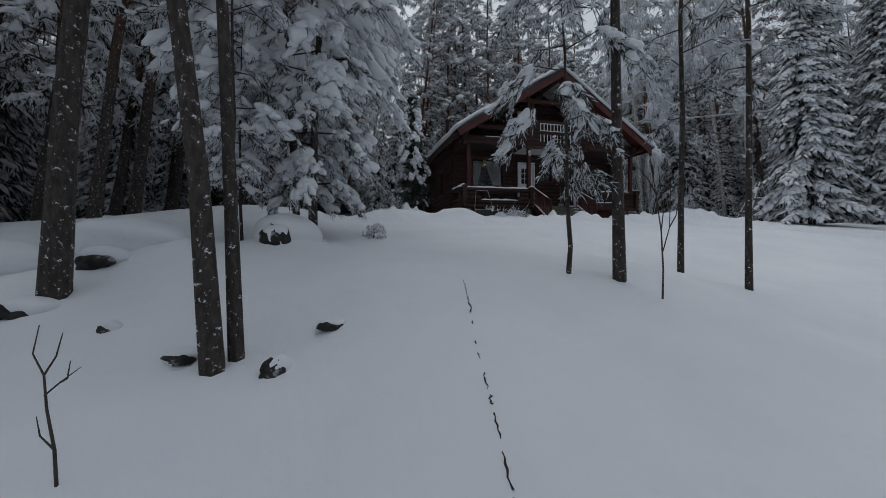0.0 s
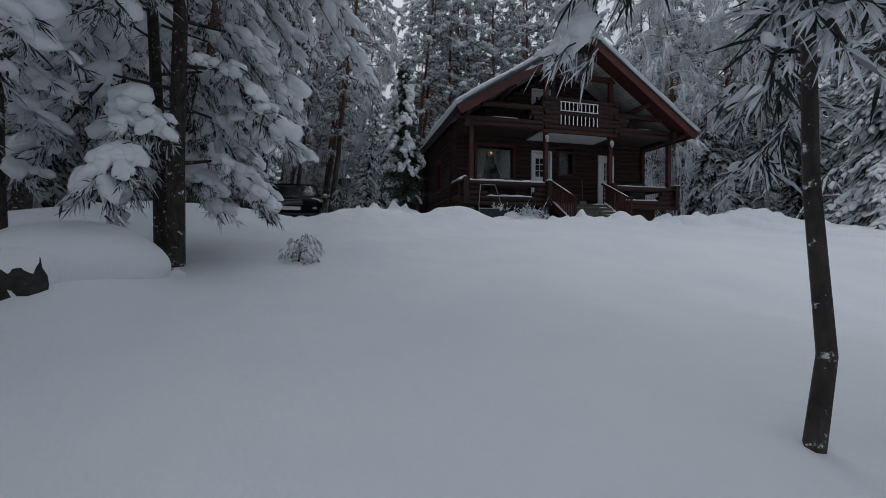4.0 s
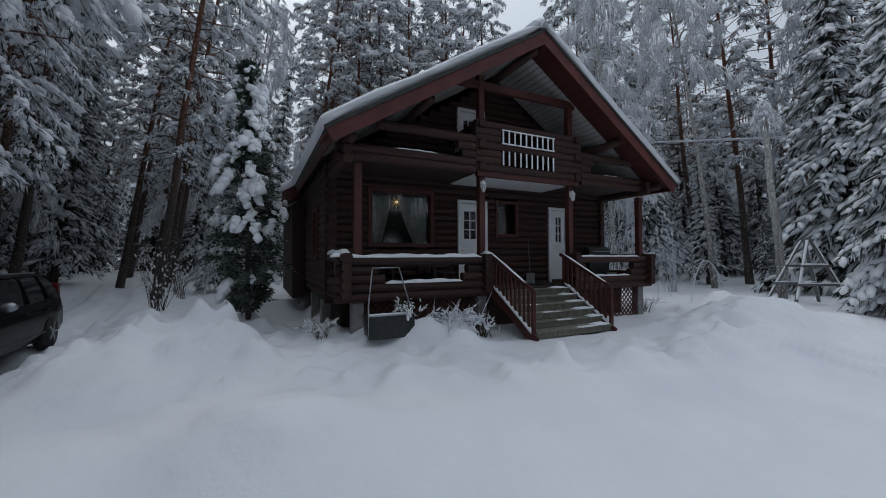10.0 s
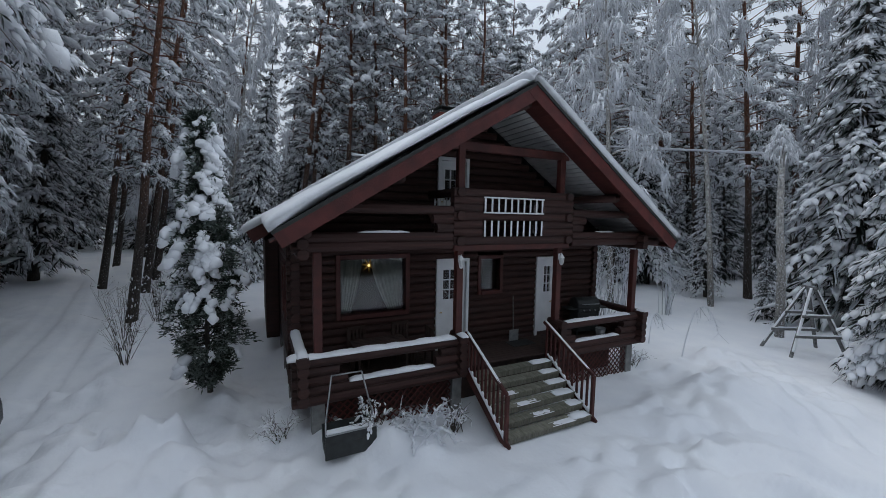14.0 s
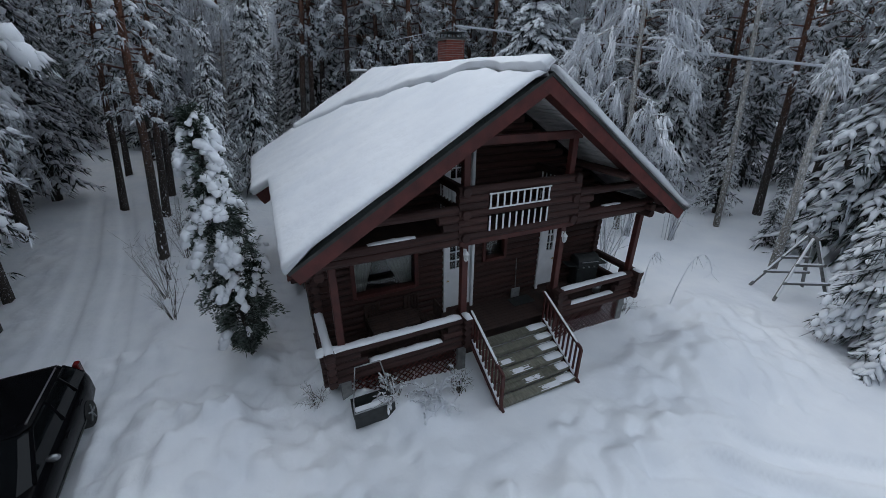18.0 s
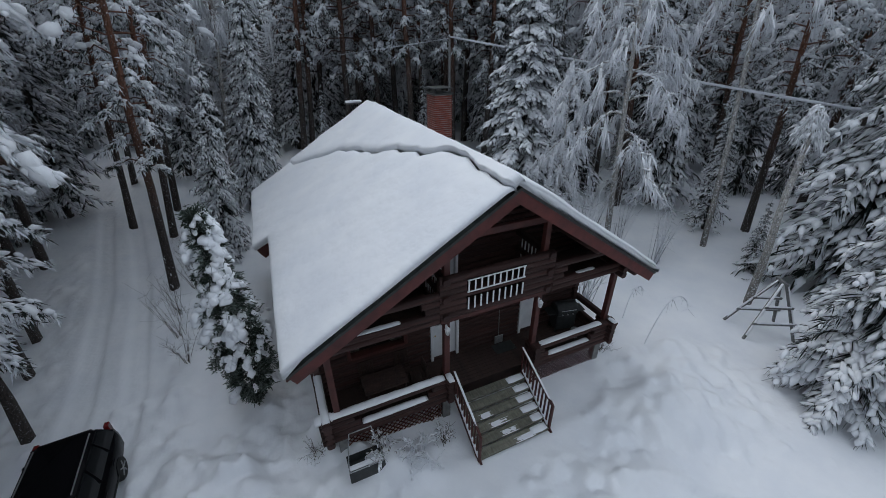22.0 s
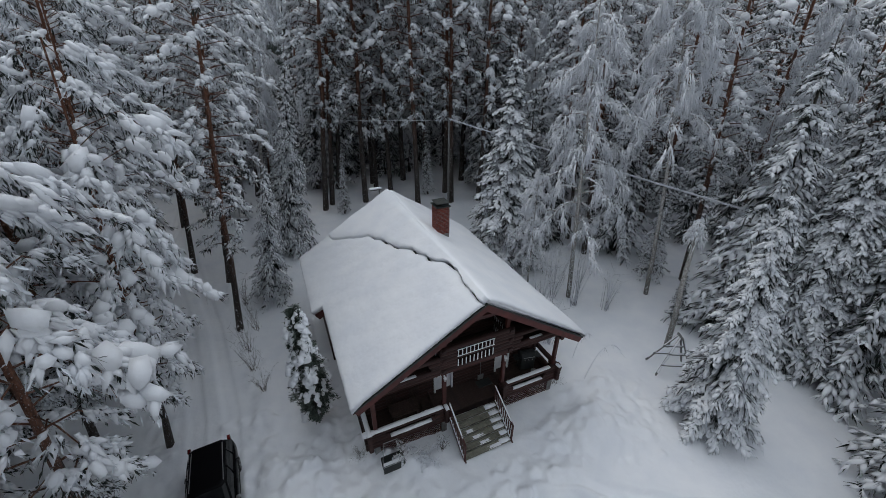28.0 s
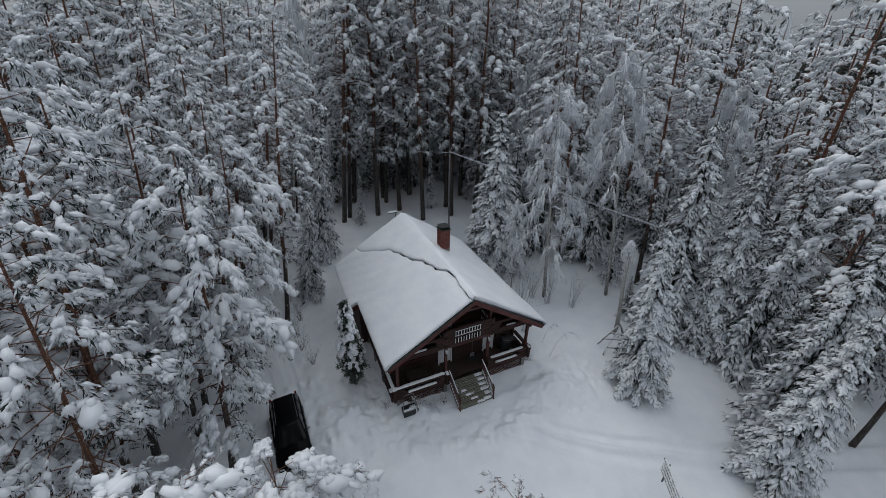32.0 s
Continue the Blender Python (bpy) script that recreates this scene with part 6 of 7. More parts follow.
# porch furniture
def chair(m, label):
    ch = new("garden_chair")
    tagged(ch, label, "chair", "porch chairs")
    for i in range(4):
        part("seat_slat", box(B(), -0.22, 0.22, -0.21 + i * 0.11, -0.12 + i * 0.11, 0.42, 0.445, 0.006), DARK_WOOD, ch)
    for i in range(5):
        part("back_slat", box(B(), -0.19 + i * 0.09, -0.13 + i * 0.09, 0.21, 0.235, 0.47, 0.90, 0.006), DARK_WOOD, ch)
    part("top_rail", box(B(), -0.23, 0.23, 0.20, 0.245, 0.88, 0.95, 0.01), DARK_WOOD, ch)
    for x in (-0.21, 0.21):
        part("leg", box(B(), x - 0.02, x + 0.02, -0.21, -0.17, 0, 0.42, 0.005), DARK_WOOD, ch)
        part("leg", box(B(), x - 0.02, x + 0.02, 0.20, 0.24, 0, 0.88, 0.005), DARK_WOOD, ch)
    return put(ch, m)


def table(m):
    tb = new("garden_table")
    tagged(tb, "dark wooden slatted table on the porch", "table")
    for i in range(7):
        part("tabletop_slat", box(B(), -0.65, 0.65, -0.37 + i * 0.107, -0.275 + i * 0.107, 0.70, 0.73, 0.006), DARK_WOOD, tb)
    for y in (-0.3, 0.3):
        part("apron", box(B(), -0.58, 0.58, y - 0.012, y + 0.012, 0.62, 0.695), DARK_WOOD, tb)
    for x in (-0.56, 0.56):
        for y in (-0.3, 0.3):
            part("leg", box(B(), x - 0.03, x + 0.03, y - 0.03, y + 0.03, 0, 0.695, 0.006), DARK_WOOD, tb)
    return put(tb, m)


table(pose(9.0, 22.5, DECK_Z + 0.002))
chair(pose(9.75, 22.98, DECK_Z + 0.002, 0, 0, 0), "dark wooden chair at the porch table")
chair(pose(8.6, 22.98, DECK_Z + 0.002, 0, 0, 0), "dark wooden chair at the porch table")
chair(pose(10.05, 22.5, DECK_Z + 0.002, 0, 0, -90), "dark wooden chair at the end of the porch table")


def grill(m):
    g = new("gas_grill")
    tagged(g, "black gas grill with side shelves on the porch", "grill")
    part("cart", box(B(), -0.38, 0.38, -0.24, 0.24, 0.12, 0.74, 0.012), BLACK_PLASTIC, g)
    part("firebox", box(B(), -0.40, 0.40, -0.27, 0.27, 0.74, 0.90, 0.03), BLACK_PLASTIC, g)
    lid = []
    for x in (-0.41, -0.38, 0.38, 0.41):
        s = 0.85 if abs(x) > 0.4 else 1.0
        lid.append([(x, 0.28 * math.cos(a) * s, 0.90 + 0.30 * math.sin(a) * s) for a in np.linspace(0, math.pi, 9)])
    lid = part("lid", loft(lid), BLACK_PLASTIC, g, "rounded black lid")
    part("lid_handle", rod(B(), (-0.3, -0.33, 1.02), (0.3, -0.33, 1.02), 0.014), STEEL, lid)
    for sx in (-1, 1):
        part("side_shelf", box(B(), sx * 0.41, sx * 0.72, -0.22, 0.22, 0.84, 0.87, 0.01), BLACK_PLASTIC, g)
        part("wheel", rod(B(), (sx * 0.36, 0.2, 0.08), (sx * 0.40, 0.2, 0.08), 0.08, None, 16), RUBBER, g)
        part("foot", box(B(), sx * 0.34, sx * 0.38, -0.22, -0.18, 0, 0.12), BLACK_PLASTIC, g)
    for x in (-0.2, 0, 0.2):
        part("knob", rod(B(), (x, -0.27, 0.82), (x, -0.31, 0.82), 0.025, None, 10), STEEL, g)
    return put(g, m)


grill(pose(15.95, 22.85, DECK_Z + 0.002, 0, 0, -12))
bucket = empty("bucket", pose(16.05, 22.25, DECK_Z + 0.002), "pale metal bucket standing on the porch", "bucket")
part("pail", rod(B(), (0, 0, 0), (0, 0, 0.30), 0.12, 0.15, 18), STEEL, bucket, "", True)
part("rim_ring", rod(B(), (0, 0, 0.295), (0, 0, 0.315), 0.157, None, 18), STEEL, bucket)
shovel = empty("snow_shovel", pose(13.35, 23.12, DECK_Z + 0.002), "long-handled shovel leaning on the log wall", "shovel")
part("handle", rod(B(), (0, 0, 0.04), (0.03, 0.12, 1.35), 0.015, None, 8), GREY_WOOD, shovel)
part("blade", box(B(), -0.17, 0.17, -0.03, 0.0, 0.0, 0.34, 0.008), STEEL, shovel, "pale metal blade")
mat_ = tagged(new("door_mat", bm_mesh("door_mat", box(B(), 13.0, 13.8, 22.6, 23.05, DECK_Z + 0.002, DECK_Z + 0.022, 0.006), BLACK_PLASTIC)), "dark rubber mat in front of the doors", "mat")


def snow_pusher():
    sp = empty("snow_pusher", pose(7.95, 20.95, gz(7.95, 20.95) + 0.10, 0, 0, 0), "black plastic snow pusher with a bent steel tube handle", "snow pusher")
    sc = B()
    prof = [(-0.10, 0.02), (0.18, 0.03), (0.30, 0.15), (0.34, 0.42)]
    vs = [[sc.verts.new((x, y, z)) for y, z in prof] for x in (-0.47, 0.47)]
    for i in range(3):
        sc.faces.new((vs[0][i], vs[1][i], vs[1][i + 1], vs[0][i + 1]))
    for s in (0, 1):
        sc.faces.new(vs[s] if s else vs[s][::-1])
    bmesh.ops.recalc_face_normals(sc, faces=sc.faces)
    bmesh.ops.solidify(sc, geom=sc.faces[:], thickness=0.012)
    part("scoop", sc, BLACK_PLASTIC, sp)
    part("front_edge", beam(B(), (-0.48, -0.16, 0.20), (0.48, -0.16, 0.20), 0.03, 0.46, 0.008), BLACK_PLASTIC, sp)
    tube = B()
    for p, q in (((-0.47, -0.14, 0.05), (-0.44, 0.02, 0.62)), ((-0.44, 0.02, 0.62), (-0.29, 0.26, 1.38)), ((-0.29, 0.26, 1.38), (0.29, 0.26, 1.38)), ((0.29, 0.26, 1.38), (0.44, 0.02, 0.62)), ((0.44, 0.02, 0.62), (0.47, -0.14, 0.05))):
        rod(tube, p, q, 0.015, None, 8)
    part("handle", tube, STEEL, sp, "bent steel tube handle", True)
    part("stiffener", rod(B(), (-0.47, -0.17, 0.44), (0.47, -0.17, 0.44), 0.016, None, 8), STEEL, sp)
    part("snow_cap", box(B(), -0.44, 0.42, -0.12, 0.02, 0.40, 0.46, 0.02), SNOW, sp, "line of snow on the rim")


snow_pusher()


def swing_frame():
    sw = empty("timber_frame", pose(24.0, 20.2, gz(24.0, 20.2), 0, 0, -28), "grey timber climbing frame of two snowy A-shaped ends", "climbing frame")
    for y, w in ((-0.42, 1.0), (0.42, 1.05)):
        for sx in (-1, 1):
            part("leg", beam(B(), (sx * w, y * 1.5, -0.15), (sx * 0.06, y * 0.3, 2.35), 0.07, 0.10, 0.008, (0, 1, 0)), GREY_WOOD, sw)
        for z in (0.72, 1.4):
            x = w * (1 - z / 2.35) + 0.12
            yy = y * (1.5 - 1.2 * z / 2.35) - 0.08
            part("rung", beam(B(), (-x, yy, z), (x, yy, z), 0.05, 0.09, 0.008), GREY_WOOD, sw)
    part("top_bar", beam(B(), (0, -0.3, 2.36), (0, 0.3, 2.36), 0.08, 0.1, 0.01), GREY_WOOD, sw)
    m = sw.matrix_basis
    for y, w in ((-0.42, 1.0), (0.42, 1.05)):
        for z in (0.72, 1.4):
            x = w * (1 - z / 2.35)
            yy = y * (1.5 - 1.2 * z / 2.35) - 0.08
            snow_strip(m @ Vector((-x, yy, z + 0.045)), m @ Vector((x, yy, z + 0.045)), 0.08, 0.06, int(z * 10), None, "rung_snow", "snow lying on a timber rung")
        for sx in (-1, 1):
            snow_strip(m @ Vector((sx * w * 0.9, y * 1.4 - 0.03, 0.2)), m @ Vector((sx * 0.08, y * 0.3 - 0.03, 2.36)), 0.09, 0.06, 3, None, "leg_snow", "snow stuck along a slanting timber")


swing_frame()


# utility line behind the cabin, thick with frost
def cable(p, q, sag, r, label):
    bm = B()
    p, q = Vector(p), Vector(q)
    pts = [p.lerp(q, i / 24) - Vector((0, 0, sag * 4 * (i / 24) * (1 - i / 24))) for i in range(25)]
    V, F = tubes([[(tuple(a), r) for a in pts]], 6)
    tagged(new("cable", mesh_from("cable", V, F, FROST, True)), label, "cable")


pole = empty("utility_pole", pose(19.6, 40.8, gz(19.6, 40.8)), "thin wooden utility pole behind the cabin", "pole")
part("shaft", rod(B(), (0, 0, -0.3), (0, 0, 10.55), 0.10, 0.07, 10), GREY_WOOD, pole, "", True)
part("insulator", rod(B(), (0, 0, 10.55), (0, 0, 10.7), 0.04, 0.03, 8), WHITE, pole)
cable((19.6, 40.8, 10.7), (35.0, 14.0, 6.6), 0.1, 0.06, "cable thick with white frost between the trees")
cable((19.6, 40.8, 10.6), (-2.0, 74.0, 7.4), 0.3, 0.025, "thin frosted cable running back into the forest")


# small trees and shrubs
def evergreen(x, y, h):
    """A dense garden evergreen: short dark sprays from trunk to rim, a skirt lifted off the ground, and drapes of snow in its upper part."""
    rs = np.random.RandomState(44)

    def rim(t):
        return np.interp(t, (0.06, 0.12, 0.24, 0.36, 0.5, 0.65, 0.8, 0.92, 1.0), (0.24, 0.46, 0.84, 0.82, 0.72, 0.55, 0.34, 0.24, 0.08))

    trunk = [((0.03 * math.sin(3 * z), 0, z), 0.075 * (1 - 0.9 * z / h)) for z in np.linspace(-0.2, h, 9)]
    paths, P, D = [trunk], [], []
    for i in range(300):
        t = 0.07 + 0.92 * rs.uniform() ** 1.15
        a = rs.uniform(0, 6.283)
        L = float(rim(t)) * rs.uniform(0.72, 1.18)
        d = np.array([math.cos(a), math.sin(a), 0.12])
        c = np.array([0, 0, t * h])
        tip = c + d * L - [0, 0, 0.12 * L]
        paths.append([(c, 0.012), (tip, 0.004)])
        for _ in range(6):
            b0 = c + (tip - c) * rs.uniform(0.35, 1.0) + rs.normal(0, 0.05, 3)
            n = 11
            P.append(b0 + rs.normal(0, 0.045, (n, 3)))
            D.append(d * 0.07 + rs.normal(0, 0.06, (n, 3)) + [0, 0, 0.02])
    P, D = np.concatenate(P), np.concatenate(D)
    crown = blades(P, D, rs.uniform(0.012, 0.024, len(P)))
    BP, BD, BS = [], [], []
    for i in range(175):
        t = 0.36 + 0.63 * rs.uniform() if i > 10 else rs.uniform(0.14, 0.36)
        a = rs.uniform(0, 6.283)
        w = float(rim(t)) * rs.uniform(0.62, 1.0)
        big = rs.choice([0.06, 0.10, 0.145], p=[0.45, 0.37, 0.18]) * (1.1 - 0.2 * t)
        drift = rs.normal(0, 0.25)
        for k in range(rs.randint(3, 7)):
            w += 0.32 * big
            BP.append((w * math.cos(a) + rs.normal(0, 0.3 * big), w * math.sin(a) + rs.normal(0, 0.3 * big), t * h - 0.62 * big * k + 0.05))
            BD.append((math.cos(a), math.sin(a), -0.4 - 0.35 * k))
            BS.append(big * rs.uniform(0.55, 1.1))
            a += drift * big / max(w, 0.2)
    BP, BD, BS = np.array(BP), np.array(BD), np.array(BS)
    snow = blobs(rs, BP, BD, BS * 1.15, BS * 1.0, BS * 0.72, True)
    ob = tree_object("conifer_shrub", tubes(paths, 6), crown, snow, "dense dark evergreen draped with round pillows of snow", GARDEN_GREEN, SPRUCE_BARK)
    ob["category"] = "evergreen"
    put(ob, pose(x, y, gz(x, y)))


GARDEN_GREEN = needle_material("dark_green_sprays", (0.016, 0.028, 0.016), (0.20, 0.24, 0.22), 0.08)
evergreen(5.3, 24.7, 7.0)


def shrub(name, seed, stems, h, spread, frosted, label, arch=0.5, thick=0.012, snow=0.0):
    """Bare arching stems, each forking into twigs, with snow clinging to them."""
    rs = np.random.RandomState(seed)
    paths, BP, BD, BS = [], [], [], []
    for i in range(stems):
        a, q = rs.uniform(0, 6.283), rs.uniform(0.4, 1.0)
        d = np.array([math.cos(a), math.sin(a), 0]) * spread * q
        hh = h * rs.uniform(0.6, 1.0)
        b0 = np.array([rs.normal(0, 0.12 * spread), rs.normal(0, 0.12 * spread), -0.05])
        pts = [b0 + d * s + [0, 0, hh * (1.7 * s - (0.7 + arch) * s * s) + rs.normal(0, 0.02)] for s in np.linspace(0, 1, 6)]
        paths.append([(p, thick * (1.15 - s)) for p, s in zip(pts, np.linspace(0, 0.9, 6))])
        for _ in range(4):
            s = rs.randint(2, 6)
            e = pts[s] + rs.normal(0, 0.16, 3) * h + [0, 0, 0.05 * h]
            paths.append([(pts[s], thick * 0.5), ((pts[s] + e) / 2 + rs.normal(0, 0.02, 3), thick * 0.35), (e, thick * 0.15)])
            if rs.uniform() < snow:
                BP.append((pts[s] + e) / 2)
                BD.append(e - pts[s])
                BS.append(rs.uniform(0.012, 0.028))
        if snow:
            for s in (2, 3, 4, 5):
                if rs.uniform() < snow:
                    BP.append(pts[s])
                    BD.append(pts[s] - pts[s - 1])
                    BS.append(rs.uniform(0.016, 0.034))
    root = new(name)
    V, F = tubes(paths, 5)
    ob = new("stem", mesh_from(name + "_stems", V, F, frosted, True))
    ob.parent = root
    if BP:
        BS = np.array(BS)
        V, F = blobs(rs, np.array(BP), np.array(BD), BS * 2.6, BS, BS * 0.9)
        ob = new("snow_load", mesh_from(name + "_snow", V, F, SNOW, True))
        ob.parent = root
        tagged(ob, kind="stuff")
    return tagged(root, label, "shrub")


TWIG = noisy("dark_twig", [(0.3, (0.03, 0.024, 0.02)), (0.7, (0.09, 0.075, 0.06))], 9, 4, 0.9, 0.2, 40)
put(shrub("shrub", 1, 22, 1.05, 0.8, FROST, "arching shrub under clumps of snow before the porch", 0.75, 0.022, 1.0), pose(9.35, 20.75, gz(9.35, 20.75)))
put(shrub("shrub", 2, 20, 0.95, 0.6, TWIG, "dark bare shrub with snow on its twigs before the porch", 0.3, 0.01, 0.6), pose(8.5, 21.1, gz(8.5, 21.1)))
put(shrub("shrub", 3, 16, 0.8, 0.45, TWIG, "dark bare shrub with snow on its twigs before the porch", 0.3, 0.01, 0.5), pose(10.25, 21.0, gz(10.25, 21.0)))
put(shrub("shrub", 4, 18, 0.7, 0.5, TWIG, "bare twiggy shrub at the corner of the porch", 0.3, 0.006, 0.2), pose(6.75, 22.1, gz(6.75, 22.1)))
put(shrub("shrub", 5, 18, 0.7, 0.5, TWIG, "bare twiggy shrub at the corner of the porch", 0.3, 0.006, 0.2), pose(17.35, 22.0, gz(17.35, 22.0)))


def sapling(x, y, turn, stem, forks, r, label):
    """One thin crooked stem with a few forks."""
    paths = [[(p, r * (1 - 0.75 * i / (len(stem) - 1))) for i, p in enumerate(stem)]]
    for p, m, e in forks:
        paths.append([(p, r * 0.6), (m, r * 0.45), (e, r * 0.2)])
    V, F = tubes(paths, 6)
    put(tagged(new("sapling", mesh_from("sapling", V, F, TWIG, True)), label, "sapling"), pose(x, y, gz(x, y), 0, 0, turn))


sapling(5.25, 8.01, 0, [(0, 0, -0.1), (0.01, 0, 0.35), (-0.02, 0, 0.8), (-0.08, 0.02, 1.25), (-0.2, 0.0, 1.75)], [((0, 0, 0.55), (0.10, 0, 0.85), (0.14, 0.02, 1.45)), ((-0.02, 0, 0.8), (0.06, 0.05, 1.05), (0.03, 0.1, 1.6)), ((-0.08, 0.02, 1.25), (-0.2, 0, 1.4), (-0.34, 0.05, 1.6)), ((0.10, 0, 0.85), (0.2, 0, 1.0), (0.3, 0.05, 1.3))], 0.014, "bare forked sapling standing in the snow")
sapling(-0.01, 6.91, -15, [(0.03, 0, -0.1), (0.02, 0, 0.2), (-0.04, 0.02, 0.42), (-0.03, 0, 0.62), (-0.09, 0.0, 0.74), (-0.05, 0, 0.9)], [((-0.05, 0.02, 0.5), (0.06, 0, 0.58), (0.16, 0.02, 0.66)), ((0.06, 0, 0.58), (0.10, 0, 0.6), (0.12, 0.0, 0.70)), ((-0.03, 0, 0.62), (0.02, 0.02, 0.72), (0.05, 0.03, 0.85)), ((0.02, 0, 0.2), (-0.06, 0, 0.28), (-0.1, 0.02, 0.38))], 0.010, "bare frosted twig standing in the snow")
for i, (x, y, h) in enumerate(((2.4, 29.5, 1.8), (2.1, 31.3, 1.6), (2.9, 27.6, 1.3), (2.6, 33.2, 1.7), (1.9, 36.4, 1.8))):
    put(shrub("roadside_shrub", 20 + i, 14, h, 0.7, TWIG, "thin bare saplings beside the drive", -0.3, 0.007, 0.25), pose(x, y, gz(x, y)))
for i, (x, y, h) in enumerate(((18.9, 24.6, 2.6), (19.8, 26.8, 4.2), (23.0, 27.0, 4.5), (22.3, 28.4, 3.8), (24.8, 25.8, 3.2))):
    put(shrub("birch_scrub", 30 + i, 16, h, 1.0, FROST, "frosted birch scrub beside the cabin", -0.3, 0.018, 0.4), pose(x, y, gz(x, y)))


def bent_bough(x, y, turn, L, h, label):
    """A thin stem bent over into a bow by the frost."""
    rs = np.random.RandomState(int(x * 10))
    pts = [np.array([L * s, 0.06 * math.sin(5 * s), h * 4 * s * (1 - s) * (1 - 0.2 * s)]) for s in np.linspace(0, 0.96, 12)]
    paths = [[(p, 0.022 - 0.0012 * i) for i, p in enumerate(pts)]]
    for i in range(4, 12):
        for _ in range(3):
            paths.append([(pts[i], 0.008), (pts[i] + [rs.uniform(0, 0.3), rs.normal(0, 0.2), -rs.uniform(0.1, 0.5)], 0.003)])
    V, F = tubes(paths, 5)
    put(tagged(new("bent_birch", mesh_from("bent_birch", V, F, FROST, True)), label, "sapling"), pose(x, y, gz(x, y), 0, 0, turn))


bent_bough(18.9, 21.4, 12, 3.4, 1.6, "young birch bent over into a bow")
bent_bough(19.5, 23.0, 25, 2.6, 1.0, "young birch bent over into a bow")
bush = make_pine("snowy_bush", 301, 0.75, 0.03, 0.1, 0.55, 16, 3, "little pine bent to the ground under snow", 1.3, True, 0.1, 0.8, (0.2, 0), 2, 0.45)
bush["category"] = "bush"
put(bush, pose(2.2, 12.62, gz(2.2, 12.62) - 0.05, 0, 0, 30) @ Matrix.Diagonal((0.42, 0.42, 0.5, 1)))


# stones that show through the snow
def stone(x, y, r, h, seed, label="dark stone half buried in the snow"):
    rs = np.random.RandomState(seed)
    bm = B()
    bmesh.ops.create_icosphere(bm, subdivisions=3, radius=1.0)
    k = rs.normal(size=(5, 3))
    for v in bm.verts:
        c = np.array(v.co)
        f = 1 + 0.16 * sum(math.sin(2.2 * float(c @ q) + i) for i, q in enumerate(k)) / 2 + 0.10 * sum(math.sin(6.5 * float(c @ q) + 2 * i) for i, q in enumerate(k)) / 2
        v.co = Vector((c[0] * r * f, c[1] * r * 0.7 * f, c[2] * h * f))
    put(tagged(new("stone", bm_mesh("stone", bm, ROCK, True)), label, "stone", "stones in the snow"), pose(x, y, gz(x, y) + 0.01, 0, 0, rs.uniform(0, 180)))


def snow_mound(x, y, rx, ry, h, seed, label):
    rs = np.random.RandomState(seed)
    bm = B()
    bmesh.ops.create_icosphere(bm, subdivisions=4, radius=1.0)
    for v in bm.verts:
        c = v.co.copy()
        f = 1 + 0.08 * math.sin(2.1 * c.x + seed) * math.cos(2.6 * c.y) + 0.05 * math.sin(4 * c.z + 2 * c.x)
        v.co = Vector((c.x * rx * f, c.y * ry * f, c.z * h * f))
    put(tagged(new("snow_mound", bm_mesh("snow_mound", bm, SNOW, True)), label, "snow"), pose(x, y, gz(x, y), 0, 0, rs.uniform(0, 90)))


for i, (x, y, r, h) in enumerate(((0.2, 8.05, 0.15, 0.06), (1.02, 7.66, 0.10, 0.10), (1.45, 8.22, 0.14, 0.045), (-2.5, 11.4, 0.3, 0.16), (-1.36, 10.0, 0.24, 0.12), (-1.5, 9.0, 0.2, 0.1), (-2.6, 9.6, 0.3, 0.15), (0.5, 11.05, 0.24, 0.2), (1.09, 11.83, 0.12, 0.05), (-0.6, 8.6, 0.08, 0.06))):
    stone(x, y, r, h, 400 + i)
    snow_mound(x + 0.02, y + 0.42 * r, r * 1.2, r * 0.95, h * 1.3, 30 + i, "little drift of snow over a stone")
snow_mound(0.62, 11.5, 0.62, 0.45, 0.38, 1, "boulder rounded over with thick snow")
snow_mound(-1.3, 10.6, 0.7, 0.6, 0.28, 2, "stone rounded over with snow")
snow_mound(-2.6, 10.2, 0.8, 0.6, 0.32, 3, "stone rounded over with snow")

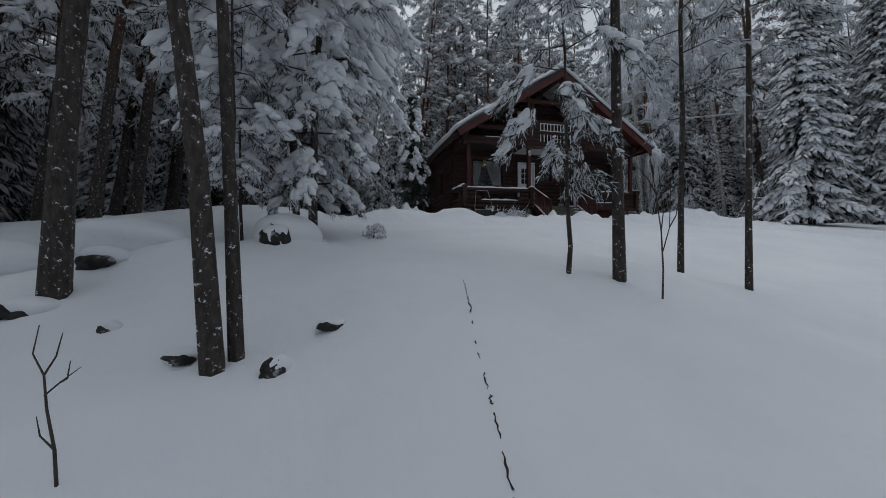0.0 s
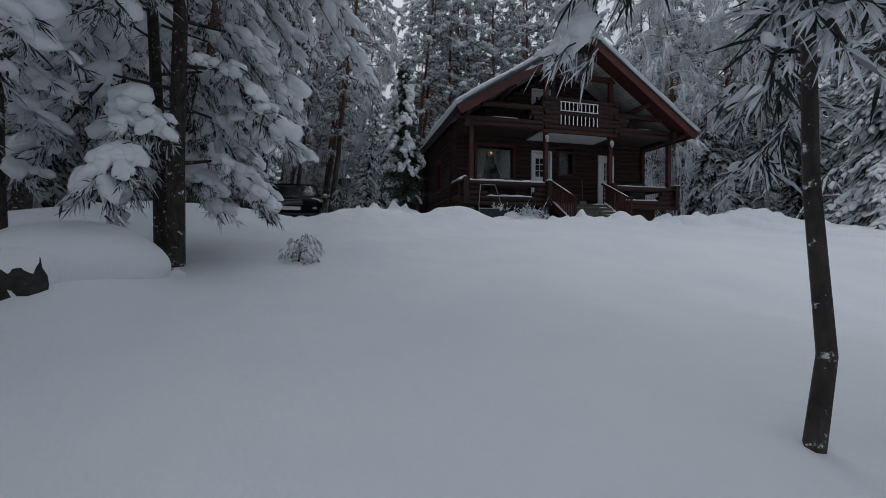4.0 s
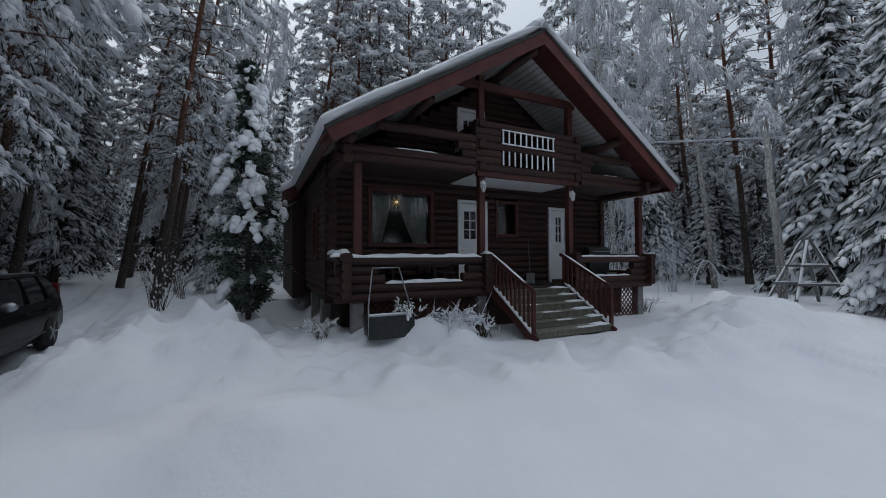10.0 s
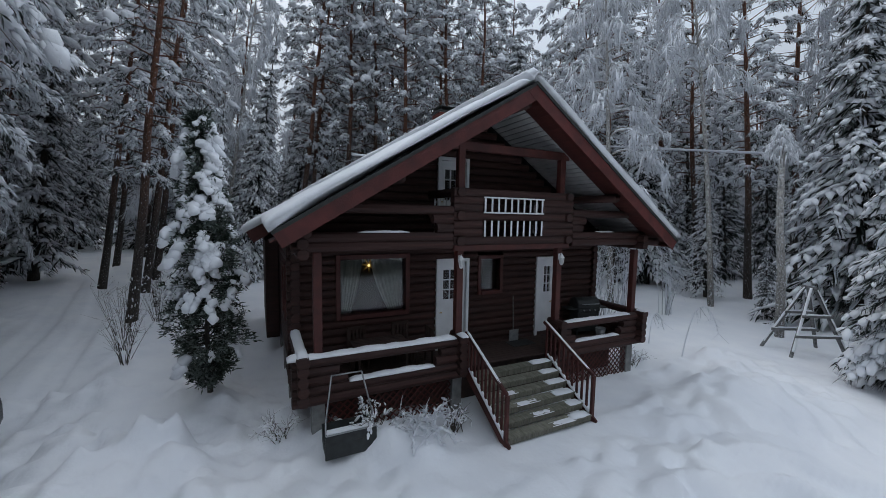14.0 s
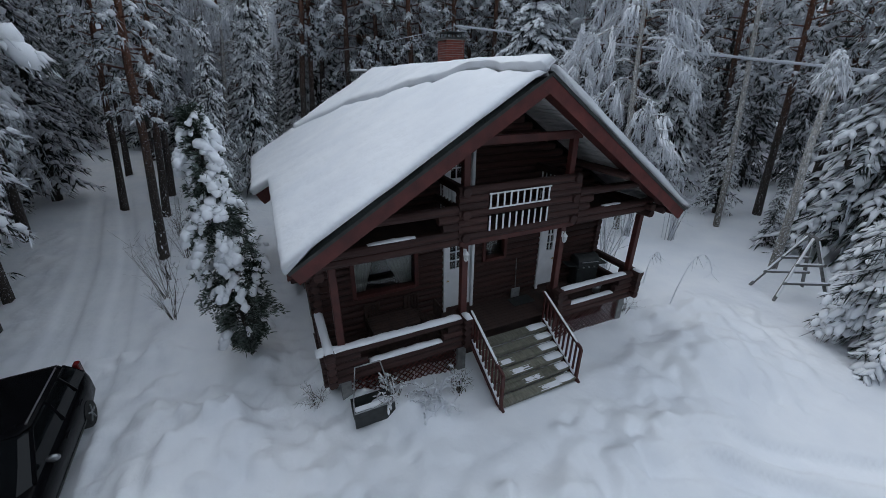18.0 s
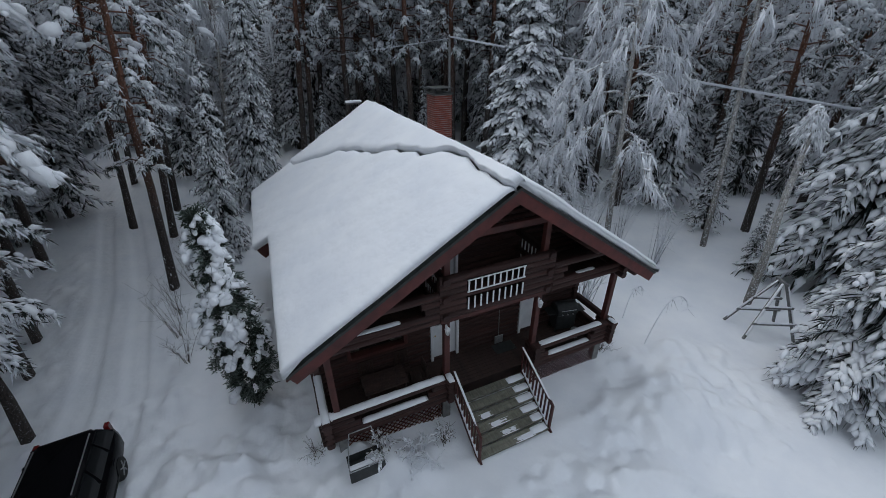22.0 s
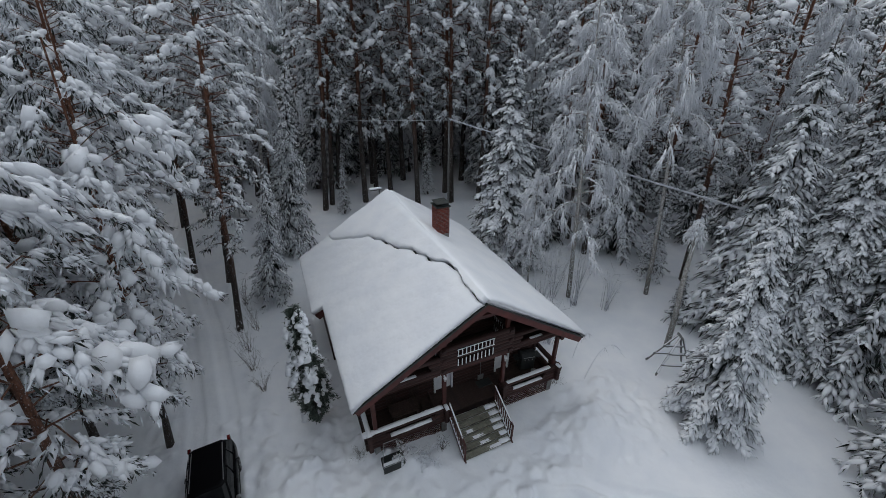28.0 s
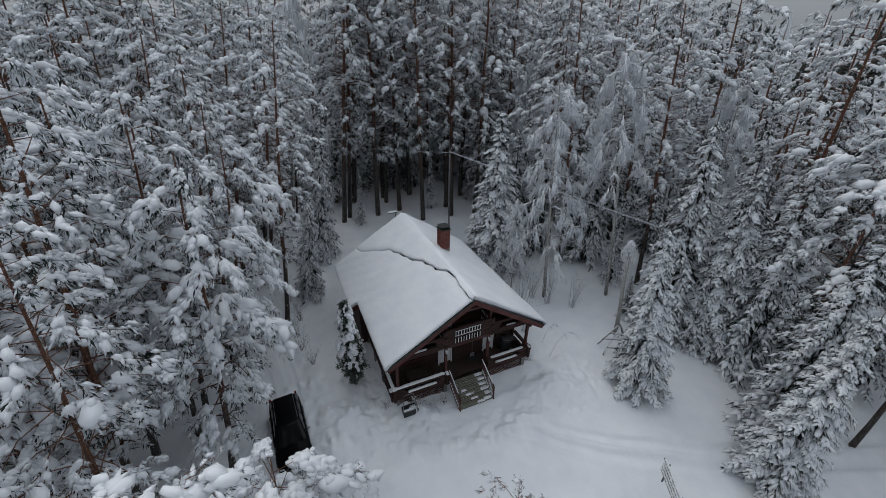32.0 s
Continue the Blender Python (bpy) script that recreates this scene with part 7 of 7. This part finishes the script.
# dark strips laid on the ground in place of a crack in the snow, broken in places
rs = np.random.RandomState(91)
LINE = [(2.98, 8.70), (2.88, 8.23), (2.79, 7.83), (2.68, 7.45), (2.60, 7.05), (2.50, 6.6), (2.36, 6.0), (2.25, 5.6)]
for t0, t1, w in ((0.15, 0.9, 0.007), (1.0, 1.25, 0.012), (1.3, 1.8, 0.016), (2.2, 2.35, 0.007), (3.1, 3.2, 0.008), (3.55, 3.75, 0.008), (4.2, 4.6, 0.010), (4.75, 4.95, 0.014), (5.1, 5.45, 0.010), (5.6, 6.0, 0.012), (6.1, 6.5, 0.010), (6.6, 6.95, 0.013)):
    path = []
    for t in np.linspace(t0, t1, 7):
        i = min(int(t), 6)
        x, y = (LINE[i][k] + (LINE[i + 1][k] - LINE[i][k]) * (t - i) for k in (0, 1))
        x += rs.normal(0, 0.006)
        path.append(((x, y, gz(x, y) + 0.003), 0.6 * w * rs.uniform(0.4, 1.2)))
    V, F = tubes(path and [path], 6)
    tagged(new("buried_board", mesh_from("buried_board", V, F, DARK_WOOD, True)), "thin dark strip laid along a crack in the snow", "board")

# fence of log rails at the edge of the yard
fence = empty("rail_fence", pose(19.4, 12.1, -0.15, 0, 0, -122), "weathered log rail fence under thick strips of snow", "fence")
rs = np.random.RandomState(77)
for i in range(4):
    part("fence_post", rod(B(), (0.15 + i * 1.7, 0.07, -0.5), (0.15 + i * 1.7, 0.07, 1.0), 0.05, 0.045, 8), GREY_WOOD, fence, "", True)
for z in (0.16, 0.42, 0.68, 0.94):
    part("fence_rail", rod(B(), (-0.2 + rs.uniform(-0.1, 0.1), -0.03, z), (5.6, -0.03, z + rs.uniform(-0.05, 0.05)), 0.055, 0.045, 8), GREY_WOOD, fence, "", True)
    xs = np.arange(-0.1, 5.5, 0.16)
    BS = rs.uniform(0.05, 0.075, len(xs))
    V, F = blobs(rs, np.stack([xs, -0.03 + 0 * xs, z + 0.05 + 0 * xs], -1), np.tile([1.0, 0, 0], (len(xs), 1)), BS * 2.0, BS, BS * (1.0 if z > 0.9 else 0.6))
    ob = new("rail_snow", mesh_from("rail_snow", V, F, SNOW, True))
    ob.parent = fence
    tagged(ob, "thick snow lying on the rail", kind="stuff")

# service pole behind the ridge, with a snowy bracket
pole = empty("service_pole", pose(11.7, 34.6, gz(11.7, 34.6)), "thin grey service pole behind the cabin with a snowy bracket", "pole")
top = 7.75 - gz(11.7, 34.5)
part("mast", rod(B(), (0, 0, -0.3), (0, 0, top), 0.05, 0.04, 10), GREY_WOOD, pole, "", True)
part("bracket", box(B(), -0.62, 0.12, -0.07, 0.07, top - 0.02, top + 0.05, 0.01), GREY_WOOD, pole)
part("snow_cap", box(B(), -0.66, 0.15, -0.10, 0.10, top + 0.05, top + 0.16, 0.03), SNOW, pole, "cap of snow")
